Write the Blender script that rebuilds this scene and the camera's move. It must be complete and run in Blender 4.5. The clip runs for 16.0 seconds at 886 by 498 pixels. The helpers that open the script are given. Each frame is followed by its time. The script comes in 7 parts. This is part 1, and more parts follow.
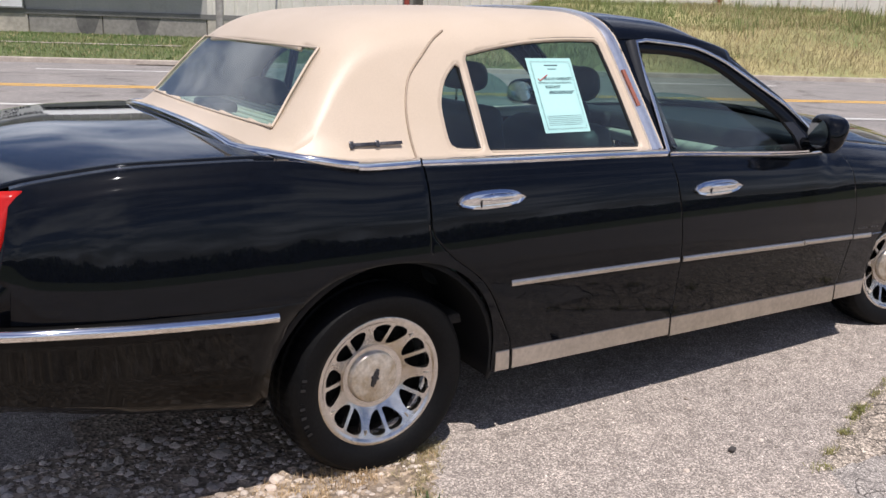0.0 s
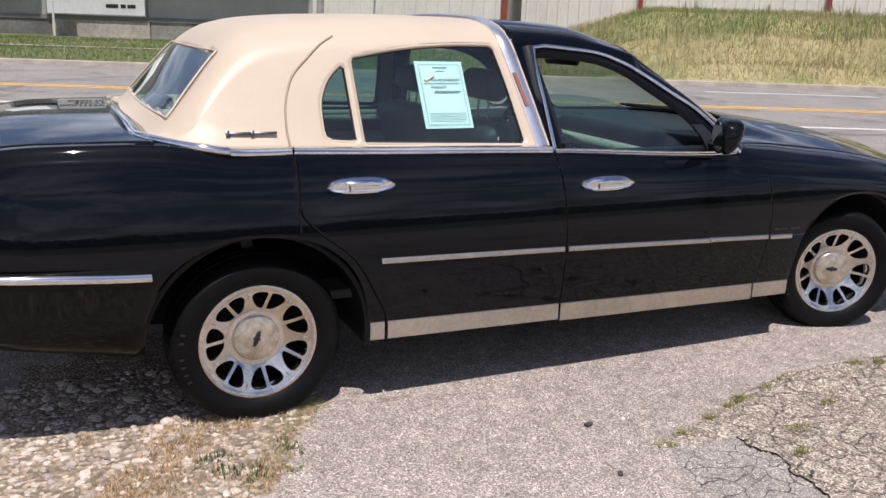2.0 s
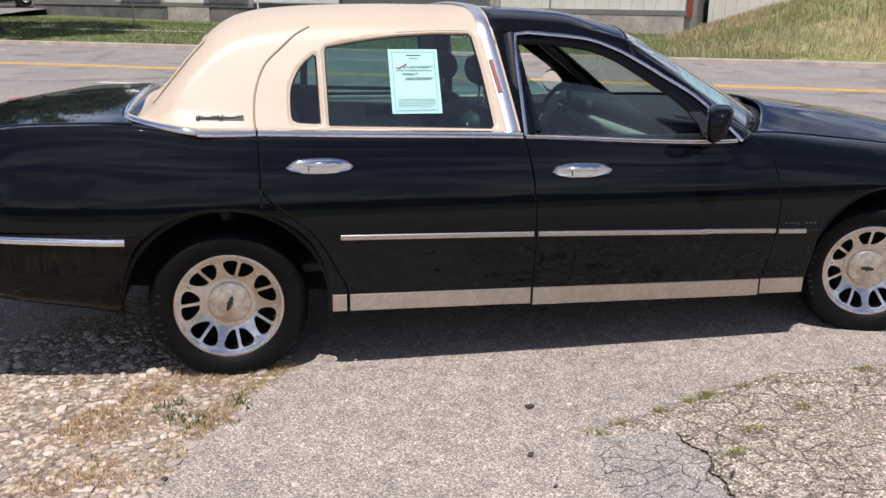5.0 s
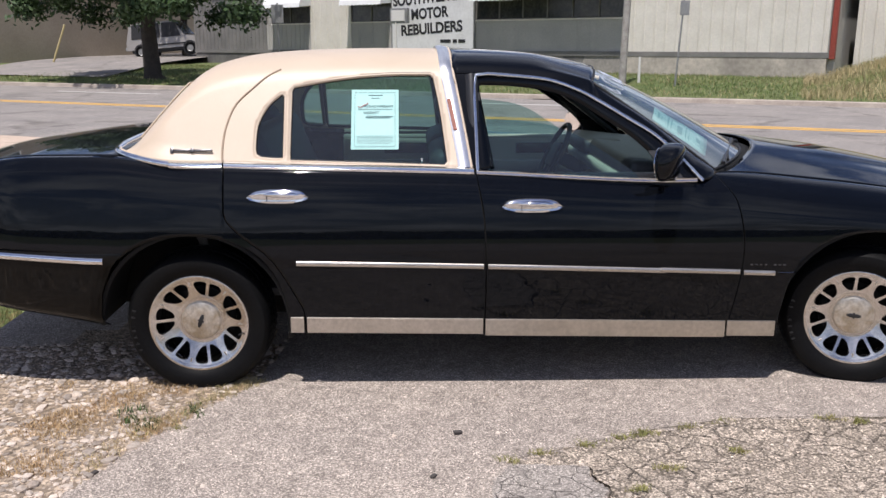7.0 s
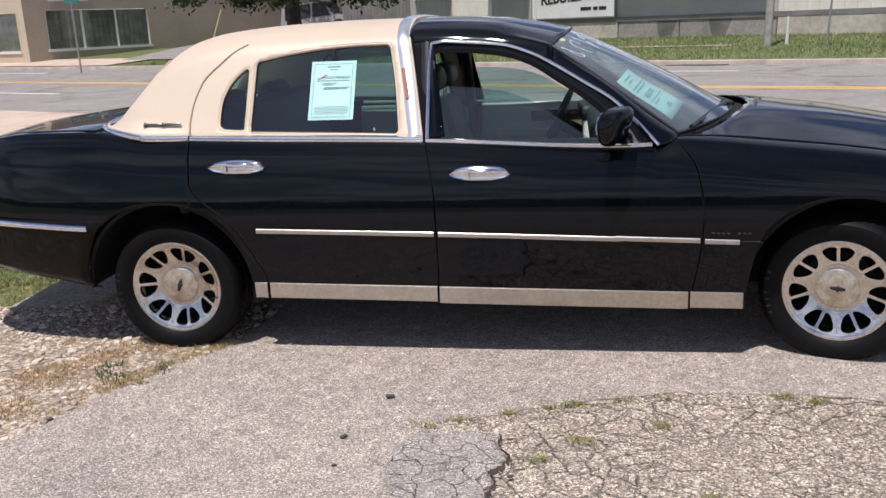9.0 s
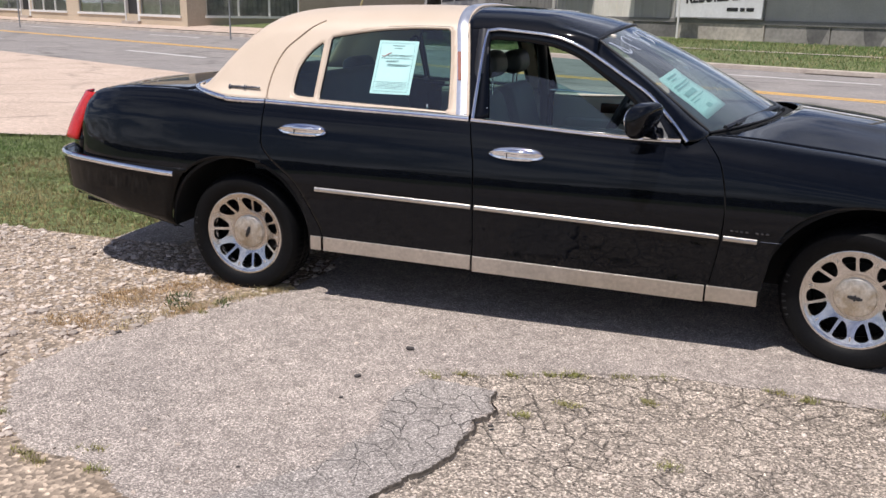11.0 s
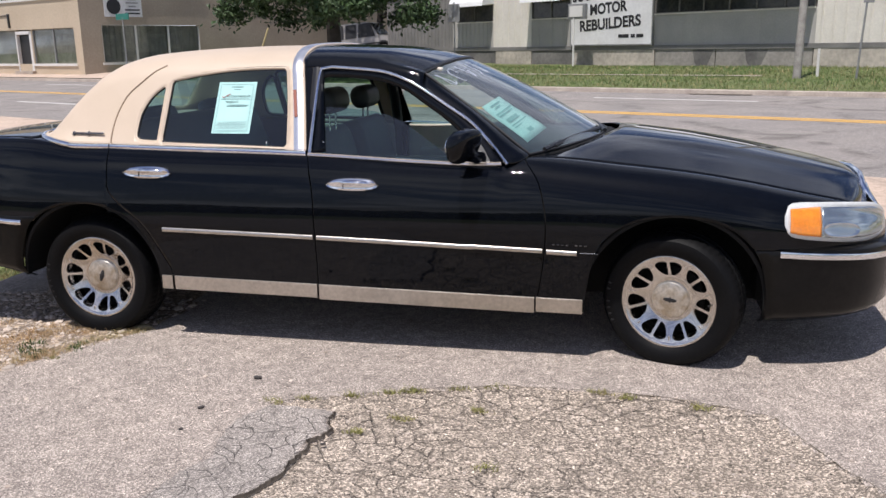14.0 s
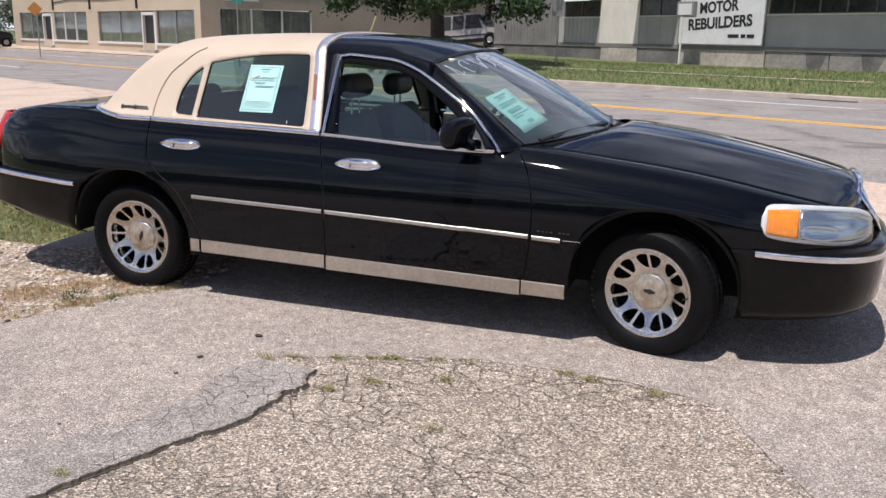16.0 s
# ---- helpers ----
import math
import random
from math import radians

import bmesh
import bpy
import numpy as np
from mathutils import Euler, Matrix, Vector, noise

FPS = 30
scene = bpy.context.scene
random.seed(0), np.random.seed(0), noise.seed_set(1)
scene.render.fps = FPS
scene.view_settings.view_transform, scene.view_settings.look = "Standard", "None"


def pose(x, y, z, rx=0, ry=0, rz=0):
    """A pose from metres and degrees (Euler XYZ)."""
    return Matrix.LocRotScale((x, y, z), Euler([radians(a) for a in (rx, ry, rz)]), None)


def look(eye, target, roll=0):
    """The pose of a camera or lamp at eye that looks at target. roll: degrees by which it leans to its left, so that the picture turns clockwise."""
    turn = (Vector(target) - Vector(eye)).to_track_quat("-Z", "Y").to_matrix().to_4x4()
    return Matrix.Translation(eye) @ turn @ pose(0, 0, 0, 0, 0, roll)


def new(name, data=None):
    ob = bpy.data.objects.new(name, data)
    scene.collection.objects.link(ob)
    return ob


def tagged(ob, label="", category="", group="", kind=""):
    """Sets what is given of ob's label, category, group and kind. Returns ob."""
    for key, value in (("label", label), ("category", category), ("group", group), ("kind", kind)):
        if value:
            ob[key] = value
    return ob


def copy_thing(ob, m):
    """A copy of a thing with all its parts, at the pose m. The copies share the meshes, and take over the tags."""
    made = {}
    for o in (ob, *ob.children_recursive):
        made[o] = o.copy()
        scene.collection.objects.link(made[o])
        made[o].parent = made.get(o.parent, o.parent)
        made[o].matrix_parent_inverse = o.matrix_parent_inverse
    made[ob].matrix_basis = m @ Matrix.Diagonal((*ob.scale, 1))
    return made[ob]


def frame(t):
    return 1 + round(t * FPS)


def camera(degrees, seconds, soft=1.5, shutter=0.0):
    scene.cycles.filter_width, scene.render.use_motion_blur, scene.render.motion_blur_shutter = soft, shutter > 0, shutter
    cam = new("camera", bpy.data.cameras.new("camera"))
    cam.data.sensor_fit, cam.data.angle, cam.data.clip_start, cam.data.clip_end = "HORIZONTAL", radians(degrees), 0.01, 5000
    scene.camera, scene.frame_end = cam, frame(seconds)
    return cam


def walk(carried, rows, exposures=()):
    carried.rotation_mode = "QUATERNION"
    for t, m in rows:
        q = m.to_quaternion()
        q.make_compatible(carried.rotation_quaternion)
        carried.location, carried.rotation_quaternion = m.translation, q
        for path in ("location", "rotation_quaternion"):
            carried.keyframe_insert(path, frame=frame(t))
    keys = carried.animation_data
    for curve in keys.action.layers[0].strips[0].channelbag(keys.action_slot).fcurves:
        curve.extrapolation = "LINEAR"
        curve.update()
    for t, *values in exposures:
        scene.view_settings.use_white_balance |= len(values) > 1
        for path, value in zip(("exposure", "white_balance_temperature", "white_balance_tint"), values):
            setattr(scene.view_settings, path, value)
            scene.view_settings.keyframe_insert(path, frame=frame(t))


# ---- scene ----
cam = camera(54.7, 16.0, 1.5)
PATH = [
    (0, (-1.244, -3.18, 1.469), (-0.192, -1.56, 0.95), 1.9),
    (0.5, (-1.069, -3.344, 1.408), (-0.186, -1.624, 0.898), 1.2),
    (1, (-0.953, -3.539, 1.501), (-0.161, -1.774, 0.995), 1.1),
    (1.5, (-0.866, -3.72, 1.504), (-0.074, -1.95, 1.016), 1.0),
    (2, (-0.668, -3.906, 1.491), (0.158, -2.157, 0.982), 1.9),
    (2.5, (-0.55, -4.012, 1.467), (0.279, -2.264, 0.959), 1.4),
    (3, (-0.562, -4.082, 1.483), (0.275, -2.343, 0.958), 0.9),
    (3.5, (-0.463, -4.148, 1.493), (0.387, -2.421, 0.952), 1.6),
    (4, (-0.269, -4.254, 1.484), (0.441, -2.468, 0.932), 1.4),
    (4.2, (-0.17, -4.273, 1.501), (0.455, -2.457, 0.945), 1.0),
    (6.3, (0.631, -4.48, 1.547), (0.828, -2.56, 1.022), 1.7),
    (6.5, (0.709, -4.512, 1.52), (0.866, -2.579, 1.028), 1.4),
    (7, (0.969, -4.604, 1.533), (1.034, -2.659, 1.072), 0.1),
    (7.5, (1.201, -4.617, 1.526), (1.304, -2.668, 1.087), -0.5),
    (8, (1.399, -4.513, 1.506), (1.538, -2.575, 1.031), -0.1),
    (8.5, (1.663, -4.585, 1.516), (1.609, -2.651, 1.007), -1.7),
    (9, (1.874, -4.591, 1.502), (1.573, -2.682, 0.987), -2.4),
    (9.5, (2.073, -4.509, 1.504), (1.642, -2.636, 0.952), -1.3),
    (9.7, (2.152, -4.524, 1.507), (1.673, -2.664, 0.949), -1.1),
    (11.8, (2.463, -4.922, 1.496), (1.852, -3.083, 1.0), 1.6),
    (12, (2.525, -4.906, 1.521), (1.895, -3.069, 1.043), 1.3),
    (12.5, (2.675, -4.872, 1.52), (2.037, -3.024, 1.1), -0.0),
    (13, (2.732, -4.887, 1.519), (2.22, -2.998, 1.109), -0.5),
    (13.5, (2.746, -4.909, 1.521), (2.322, -2.998, 1.108), -0.4),
    (14, (2.772, -4.895, 1.513), (2.36, -2.994, 1.049), -1.0),
    (14.5, (2.837, -4.908, 1.51), (2.328, -3.042, 1.002), -1.4),
    (15, (2.954, -5.011, 1.505), (2.348, -3.173, 1.0), 0.4),
    (15.5, (3.154, -5.05, 1.519), (2.511, -3.221, 1.027), 1.3),
    (16, (3.358, -5.01, 1.514), (2.72, -3.177, 1.033), 1.0),
]
walk(cam, [(t, look(eye, target, roll)) for t, eye, target, roll in PATH], [(0.0, 0.0, 6330, 14), (16.0, 0.0, 6330, 14)])

# ---- world, sun, exposure ----
world = bpy.data.worlds.new("sky")
scene.world = world
world.use_nodes = True
wn, wl = world.node_tree.nodes, world.node_tree.links
wn.clear()
sky = wn.new("ShaderNodeTexSky")
sky.sky_type = "NISHITA"
sky.sun_disc = False
sky.sun_elevation = radians(68)
sky.sun_rotation = radians(200)
sky.air_density, sky.dust_density, sky.ozone_density = 1.1, 0.4, 3.0
tc = wn.new("ShaderNodeTexCoord")
sep = wn.new("ShaderNodeSeparateXYZ")
wl.new(tc.outputs["Generated"], sep.inputs[0])
add = wn.new("ShaderNodeMath")
add.operation = "ADD"
add.inputs[1].default_value = 0.12
wl.new(sep.outputs[2], add.inputs[0])
mx = wn.new("ShaderNodeMath")
mx.operation = "MAXIMUM"
mx.inputs[1].default_value = 0.05
wl.new(add.outputs[0], mx.inputs[0])
com = wn.new("ShaderNodeCombineXYZ")
for i in (0, 1):
    dv = wn.new("ShaderNodeMath")
    dv.operation = "DIVIDE"
    wl.new(sep.outputs[i], dv.inputs[0])
    wl.new(mx.outputs[0], dv.inputs[1])
    wl.new(dv.outputs[0], com.inputs[i])
cl = wn.new("ShaderNodeTexNoise")
cl.inputs["Scale"].default_value = 1.1
cl.inputs["Detail"].default_value = 9
cl.inputs["Roughness"].default_value = 0.58
cl.inputs["Distortion"].default_value = 0.4
sh = wn.new("ShaderNodeVectorMath")
sh.inputs[1].default_value = (-1.94, -0.5, 0.0)
wl.new(com.outputs[0], sh.inputs[0])
wl.new(sh.outputs[0], cl.inputs["Vector"])
cr = wn.new("ShaderNodeValToRGB")
cr.color_ramp.elements[0].position, cr.color_ramp.elements[0].color = 0.44, (0, 0, 0, 1)
cr.color_ramp.elements[1].position, cr.color_ramp.elements[1].color = 0.66, (1, 1, 1, 1)
wl.new(cl.outputs["Fac"], cr.inputs[0])
cm = wn.new("ShaderNodeMix")
cm.data_type = "RGBA"
# clouds pack towards the horizon
pk = wn.new("ShaderNodeMapRange")
pk.inputs["From Min"].default_value, pk.inputs["From Max"].default_value = 0.25, 0.95
pk.inputs["To Min"].default_value, pk.inputs["To Max"].default_value = 1.0, 0.3
wl.new(sep.outputs[2], pk.inputs["Value"])
pm_ = wn.new("ShaderNodeMath")
pm_.operation = "MULTIPLY"
wl.new(cr.outputs[0], pm_.inputs[0])
wl.new(pk.outputs[0], pm_.inputs[1])
wl.new(pm_.outputs[0], cm.inputs["Factor"])
sb = wn.new("ShaderNodeMix")
sb.data_type, sb.blend_type = "RGBA", "MULTIPLY"
sb.inputs["Factor"].default_value = 1.0
sb.inputs["B"].default_value = (0.98, 0.94, 1.12, 1)
wl.new(sky.outputs[0], sb.inputs["A"])
wl.new(sb.outputs["Result"], cm.inputs["A"])
cm.inputs["B"].default_value = (15.0, 16.0, 17.6, 1)
bg = wn.new("ShaderNodeBackground")
bg.inputs["Strength"].default_value = 0.068
wl.new(cm.outputs["Result"], bg.inputs["Color"])
wo = wn.new("ShaderNodeOutputWorld")
wl.new(bg.outputs[0], wo.inputs[0])

sun = new("sun", bpy.data.lights.new("sun", "SUN"))
sun.data.energy, sun.data.angle, sun.data.color = 4.9, radians(0.53), (1.0, 0.955, 0.89)
sun.matrix_world = look((-1.1, -3.2, 9.0), (0, 0, 0))


# ---- materials ----
def mat(name, base, rough=0.5, metal=0.0, var=0.15, scale=6.0, fine=60.0, bump=0.0, bscale=80.0, coat=0.0, spec=0.5, tint=None, island=0.0, coat_ior=1.5):
    """A surface with grain at two scales; tint is a second colour that stains take."""
    m = bpy.data.materials.new(name)
    m.use_nodes = True
    n, l = m.node_tree.nodes, m.node_tree.links
    b = n["Principled BSDF"]
    b.inputs["Roughness"].default_value = rough
    b.inputs["Metallic"].default_value = metal
    b.inputs["Specular IOR Level"].default_value = spec
    b.inputs["Coat Weight"].default_value = coat
    b.inputs["Coat Roughness"].default_value = 0.03
    b.inputs["Coat IOR"].default_value = coat_ior
    co = n.new("ShaderNodeTexCoord")
    n1 = n.new("ShaderNodeTexNoise")
    n1.inputs["Scale"].default_value, n1.inputs["Detail"].default_value = scale, 5
    l.new(co.outputs["Object"], n1.inputs["Vector"])
    n2 = n.new("ShaderNodeTexNoise")
    n2.inputs["Scale"].default_value, n2.inputs["Detail"].default_value = fine, 3
    l.new(co.outputs["Object"], n2.inputs["Vector"])
    t = tint or tuple(c * (1 - var) for c in base)
    mr = n.new("ShaderNodeMapRange")
    mr.inputs["From Min"].default_value, mr.inputs["From Max"].default_value = 0.35, 0.68
    l.new(n1.outputs["Fac"], mr.inputs["Value"])
    mixa = n.new("ShaderNodeMix")
    mixa.data_type = "RGBA"
    mixa.inputs["A"].default_value, mixa.inputs["B"].default_value = (*base, 1), (*t, 1)
    l.new(mr.outputs[0], mixa.inputs["Factor"])
    hs = n.new("ShaderNodeHueSaturation")
    mv = n.new("ShaderNodeMapRange")
    mv.inputs["From Min"].default_value, mv.inputs["From Max"].default_value = 0.3, 0.7
    mv.inputs["To Min"].default_value, mv.inputs["To Max"].default_value = 1 - var, 1 + var
    l.new(n2.outputs["Fac"], mv.inputs["Value"])
    last = mv.outputs[0]
    if island:
        ge = n.new("ShaderNodeNewGeometry")
        mi = n.new("ShaderNodeMapRange")
        mi.inputs["To Min"].default_value, mi.inputs["To Max"].default_value = 1 - island, 1 + island
        l.new(ge.outputs["Random Per Island"], mi.inputs["Value"])
        mu = n.new("ShaderNodeMath")
        mu.operation = "MULTIPLY"
        l.new(last, mu.inputs[0])
        l.new(mi.outputs[0], mu.inputs[1])
        last = mu.outputs[0]
    l.new(last, hs.inputs["Value"])
    l.new(mixa.outputs["Result"], hs.inputs["Color"])
    l.new(hs.outputs[0], b.inputs["Base Color"])
    if bump:
        n3 = n.new("ShaderNodeTexNoise")
        n3.inputs["Scale"].default_value, n3.inputs["Detail"].default_value = bscale, 4
        l.new(co.outputs["Object"], n3.inputs["Vector"])
        bp = n.new("ShaderNodeBump")
        bp.inputs["Strength"].default_value, bp.inputs["Distance"].default_value = bump, 0.004
        l.new(n3.outputs["Fac"], bp.inputs["Height"])
        l.new(bp.outputs[0], b.inputs["Normal"])
    return m


def pavement(name, base, tint, speck, cracks=0.0, cell=120.0, rough=0.9, relief=0.006, crackscale=5.0, joint=0.05, bare=0.42):
    """Worn asphalt: exposed stones, stains and a net of fine cracks."""
    m = mat(name, base, rough, 0, 0.16, 0.9, 14.0, tint=tint, spec=0.25)
    n, l = m.node_tree.nodes, m.node_tree.links
    b = n["Principled BSDF"]
    hs = [x for x in n if x.type == "HUE_SAT"][0]
    co = [x for x in n if x.type == "TEX_COORD"][0]
    vo = n.new("ShaderNodeTexVoronoi")
    vo.inputs["Scale"].default_value = cell
    l.new(co.outputs["Object"], vo.inputs["Vector"])

    def op(kind, a, b):
        q = n.new("ShaderNodeMath")
        q.operation = kind
        for i, v in enumerate((a, b)):
            if isinstance(v, (int, float)):
                q.inputs[i].default_value = v
            else:
                l.new(v, q.inputs[i])
        return q.outputs[0]
    sc = n.new("ShaderNodeSeparateColor")
    l.new(vo.outputs["Color"], sc.inputs[0])
    sp = n.new("ShaderNodeMapRange")
    sp.inputs["To Min"].default_value, sp.inputs["To Max"].default_value = 1 - 0.8 * speck, 1 + 1.5 * speck
    l.new(op("POWER", sc.outputs[0], 2.2), sp.inputs["Value"])
    # scattered larger chips, most of them pale
    vc = n.new("ShaderNodeTexVoronoi")
    vc.inputs["Scale"].default_value = cell * 0.45
    l.new(co.outputs["Object"], vc.inputs["Vector"])
    s2 = n.new("ShaderNodeSeparateColor")
    l.new(vc.outputs["Color"], s2.inputs[0])
    core = op("LESS_THAN", vc.outputs["Distance"], 0.36)
    pale = op("MULTIPLY", op("GREATER_THAN", s2.outputs[0], 0.80), core)
    dark = op("MULTIPLY", op("GREATER_THAN", s2.outputs[1], 0.90), core)
    chip = op("ADD", 1.0, op("SUBTRACT", op("MULTIPLY", pale, speck * 1.1), op("MULTIPLY", dark, speck * 1.0)))
    h2 = n.new("ShaderNodeHueSaturation")
    l.new(hs.outputs[0], h2.inputs["Color"])
    l.new(op("MULTIPLY", sp.outputs[0], chip), h2.inputs["Value"])
    out = h2.outputs[0]
    height = vo.outputs["Distance"]
    bp = n.new("ShaderNodeBump")
    bp.inputs["Strength"].default_value, bp.inputs["Distance"].default_value = 0.7, relief
    l.new(height, bp.inputs["Height"])
    normal = bp.outputs[0]
    if cracks:
        wv = n.new("ShaderNodeTexNoise")
        wv.inputs["Scale"].default_value, wv.inputs["Detail"].default_value = 3.0, 3
        l.new(co.outputs["Object"], wv.inputs["Vector"])
        av = n.new("ShaderNodeVectorMath")
        av.operation = "MULTIPLY_ADD"
        av.inputs[1].default_value = (0.35, 0.35, 0.0)
        l.new(wv.outputs["Color"], av.inputs[0])
        l.new(co.outputs["Object"], av.inputs[2])
        v2 = n.new("ShaderNodeTexVoronoi")
        v2.feature = "DISTANCE_TO_EDGE"
        v2.inputs["Scale"].default_value = crackscale
        l.new(av.outputs[0], v2.inputs["Vector"])
        cmr = n.new("ShaderNodeMapRange")
        cmr.inputs["From Min"].default_value, cmr.inputs["From Max"].default_value = 0.0, joint / (1 + crackscale * 0.08)
        cmr.inputs["To Min"].default_value, cmr.inputs["To Max"].default_value = 1.0, 0.0
        l.new(v2.outputs["Distance"], cmr.inputs["Value"])
        pn = n.new("ShaderNodeTexNoise")
        pn.inputs["Scale"].default_value = 1.3
        l.new(co.outputs["Object"], pn.inputs["Vector"])
        pm = n.new("ShaderNodeMapRange")
        pm.inputs["From Min"].default_value, pm.inputs["From Max"].default_value = bare, bare + 0.18
        l.new(pn.outputs["Fac"], pm.inputs["Value"])
        cf = n.new("ShaderNodeMath")
        cf.operation = "MULTIPLY"
        l.new(cmr.outputs[0], cf.inputs[0])
        l.new(pm.outputs[0], cf.inputs[1])
        cs = n.new("ShaderNodeMath")
        cs.operation = "MULTIPLY"
        cs.inputs[1].default_value = cracks
        l.new(cf.outputs[0], cs.inputs[0])
        mxc = n.new("ShaderNodeMix")
        mxc.data_type = "RGBA"
        mxc.inputs["B"].default_value = (0.06, 0.055, 0.045, 1)
        l.new(cs.outputs[0], mxc.inputs["Factor"])
        l.new(out, mxc.inputs["A"])
        out = mxc.outputs["Result"]
        b2 = n.new("ShaderNodeBump")
        b2.invert = True
        b2.inputs["Strength"].default_value, b2.inputs["Distance"].default_value = 0.9, 0.012
        l.new(cf.outputs[0], b2.inputs["Height"])
        l.new(normal, b2.inputs["Normal"])
        normal = b2.outputs[0]
    l.new(out, b.inputs["Base Color"])
    l.new(normal, b.inputs["Normal"])
    return m


def glass(name, tint, gloss=1.0, haze=0.0, power=4.5, least=0.06):
    """A thin tinted pane: clear colour with a mirror-like sheen by the Fresnel law, under a pale diffuse film that
    stands in for reflected haze.
    """
    m = bpy.data.materials.new(name)
    m.use_nodes = True
    n, l = m.node_tree.nodes, m.node_tree.links
    n.clear()
    tr = n.new("ShaderNodeBsdfTransparent")
    tr.inputs[0].default_value = (*tint, 1)
    gl = n.new("ShaderNodeBsdfGlossy")
    gl.inputs["Roughness"].default_value = 0.01
    gl.inputs["Color"].default_value = (gloss, gloss, gloss, 1)
    lw = n.new("ShaderNodeLayerWeight")
    lw.inputs["Blend"].default_value = 0.5
    po = n.new("ShaderNodeMath")
    po.operation = "POWER"
    po.inputs[1].default_value = power
    l.new(lw.outputs["Facing"], po.inputs[0])
    fr = n.new("ShaderNodeMath")
    fr.operation = "MULTIPLY_ADD"
    fr.inputs[1].default_value, fr.inputs[2].default_value = 1.0 - least, least
    l.new(po.outputs[0], fr.inputs[0])
    mxs = n.new("ShaderNodeMixShader")
    l.new(fr.outputs[0], mxs.inputs[0])
    l.new(tr.outputs[0], mxs.inputs[1])
    l.new(gl.outputs[0], mxs.inputs[2])
    # pale diffuse colour mixed in to imitate the haze of reflected sky
    df = n.new("ShaderNodeBsdfDiffuse")
    df.inputs[0].default_value = (0.44, 0.50, 0.50, 1)
    dm = n.new("ShaderNodeMixShader")
    dm.inputs[0].default_value = haze
    l.new(mxs.outputs[0], dm.inputs[1])
    l.new(df.outputs[0], dm.inputs[2])
    o = n.new("ShaderNodeOutputMaterial")
    l.new(dm.outputs[0], o.inputs[0])
    return m


PAINT = mat("black_car_paint", (0.0019, 0.0026, 0.0042), 0.5, 0, 0.2, 3, 40, bump=0.012, bscale=9, coat=1.0, spec=0.02, coat_ior=1.32, tint=(0.0023, 0.0030, 0.0046))
BUMPER = mat("black_bumper_paint", (0.004, 0.0038, 0.0038), 0.5, 0, 0.25, 4, 50, coat=0.8, spec=0.05, coat_ior=1.28, tint=(0.006, 0.0055, 0.005))
VINYL = mat("cream_vinyl", (0.56, 0.45, 0.335), 0.42, 0, 0.05, 3, 300, bump=0.14, bscale=420, tint=(0.60, 0.485, 0.37))
VINYL_DARK = mat("vinyl_piping", (0.36, 0.27, 0.19), 0.5, 0, 0.12, 20, 200)
CHROME = mat("chrome", (0.82, 0.83, 0.85), 0.06, 1.0, 0.05, 5, 60, tint=(0.74, 0.74, 0.75))
SATIN = mat("satin_steel", (0.80, 0.80, 0.82), 0.28, 0.9, 0.05, 5, 60, tint=(0.74, 0.74, 0.76))
BRUSHED = mat("dull_chrome", (0.60, 0.555, 0.50), 0.30, 1.0, 0.10, 7, 60, tint=(0.52, 0.48, 0.43), bump=0.05, bscale=30)
ALLOY = mat("dusty_alloy", (0.68, 0.65, 0.615), 0.21, 1.0, 0.12, 9, 70, tint=(0.56, 0.52, 0.475))
CAPMAT = mat("dusty_hub_cap", (0.66, 0.62, 0.56), 0.30, 0.75, 0.14, 26, 90, tint=(0.42, 0.35, 0.26))
TYRE = mat("tyre_rubber", (0.0045, 0.0046, 0.005), 0.55, 0, 0.25, 12, 90, bump=0.2, bscale=160, spec=0.12, tint=(0.006, 0.0058, 0.0058))
RUBBER = mat("black_rubber", (0.012, 0.012, 0.013), 0.55, 0, 0.2, 20, 120)
PLASTIC = mat("black_plastic", (0.016, 0.016, 0.018), 0.38, 0, 0.2, 20, 150, bump=0.05, bscale=300)
# blacker than a real underside: the shade of arches and gaps is in the colour
UNDER_SHADE = mat("shaded_underbody", (0.0022, 0.0022, 0.0022), 0.9, 0, 0.3, 8, 60)
LEATHER = mat("grey_beige_leather", (0.062, 0.068, 0.068), 0.5, 0, 0.08, 6, 120, bump=0.2, bscale=260, tint=(0.052, 0.057, 0.057))
LEATHER_DARK = mat("dark_grey_leather", (0.036, 0.037, 0.038), 0.5, 0, 0.12, 6, 120, bump=0.2, bscale=260)
TRIM = mat("cream_trim", (0.78, 0.71, 0.60), 0.5, 0, 0.06, 8, 120)
WOOD = mat("walnut_trim", (0.095, 0.04, 0.02), 0.25, 0, 0.35, 9, 40, coat=0.6, tint=(0.05, 0.02, 0.012))
CARPET = mat("car_carpet", (0.09, 0.085, 0.08), 0.95, 0, 0.2, 30, 200)
GLASS_DARK = glass("tinted_glass", (0.44, 0.63, 0.61), 1.0, 0.02, 4.0, 0.075)
GLASS = glass("clear_car_glass", (0.62, 0.77, 0.73), 1.0, 0.04)
GLASS_SCREEN = glass("windscreen_glass", (0.56, 0.70, 0.67), 1.0, 0.05, 3.2, 0.08)
GLASS_LENS = glass("lamp_lens", (0.9, 0.92, 0.92), 1.0, 0.12)
AMBER = mat("amber_lens", (0.85, 0.28, 0.02), 0.12, 0, 0.08, 30, 90, coat=1.0, tint=(0.75, 0.22, 0.015))
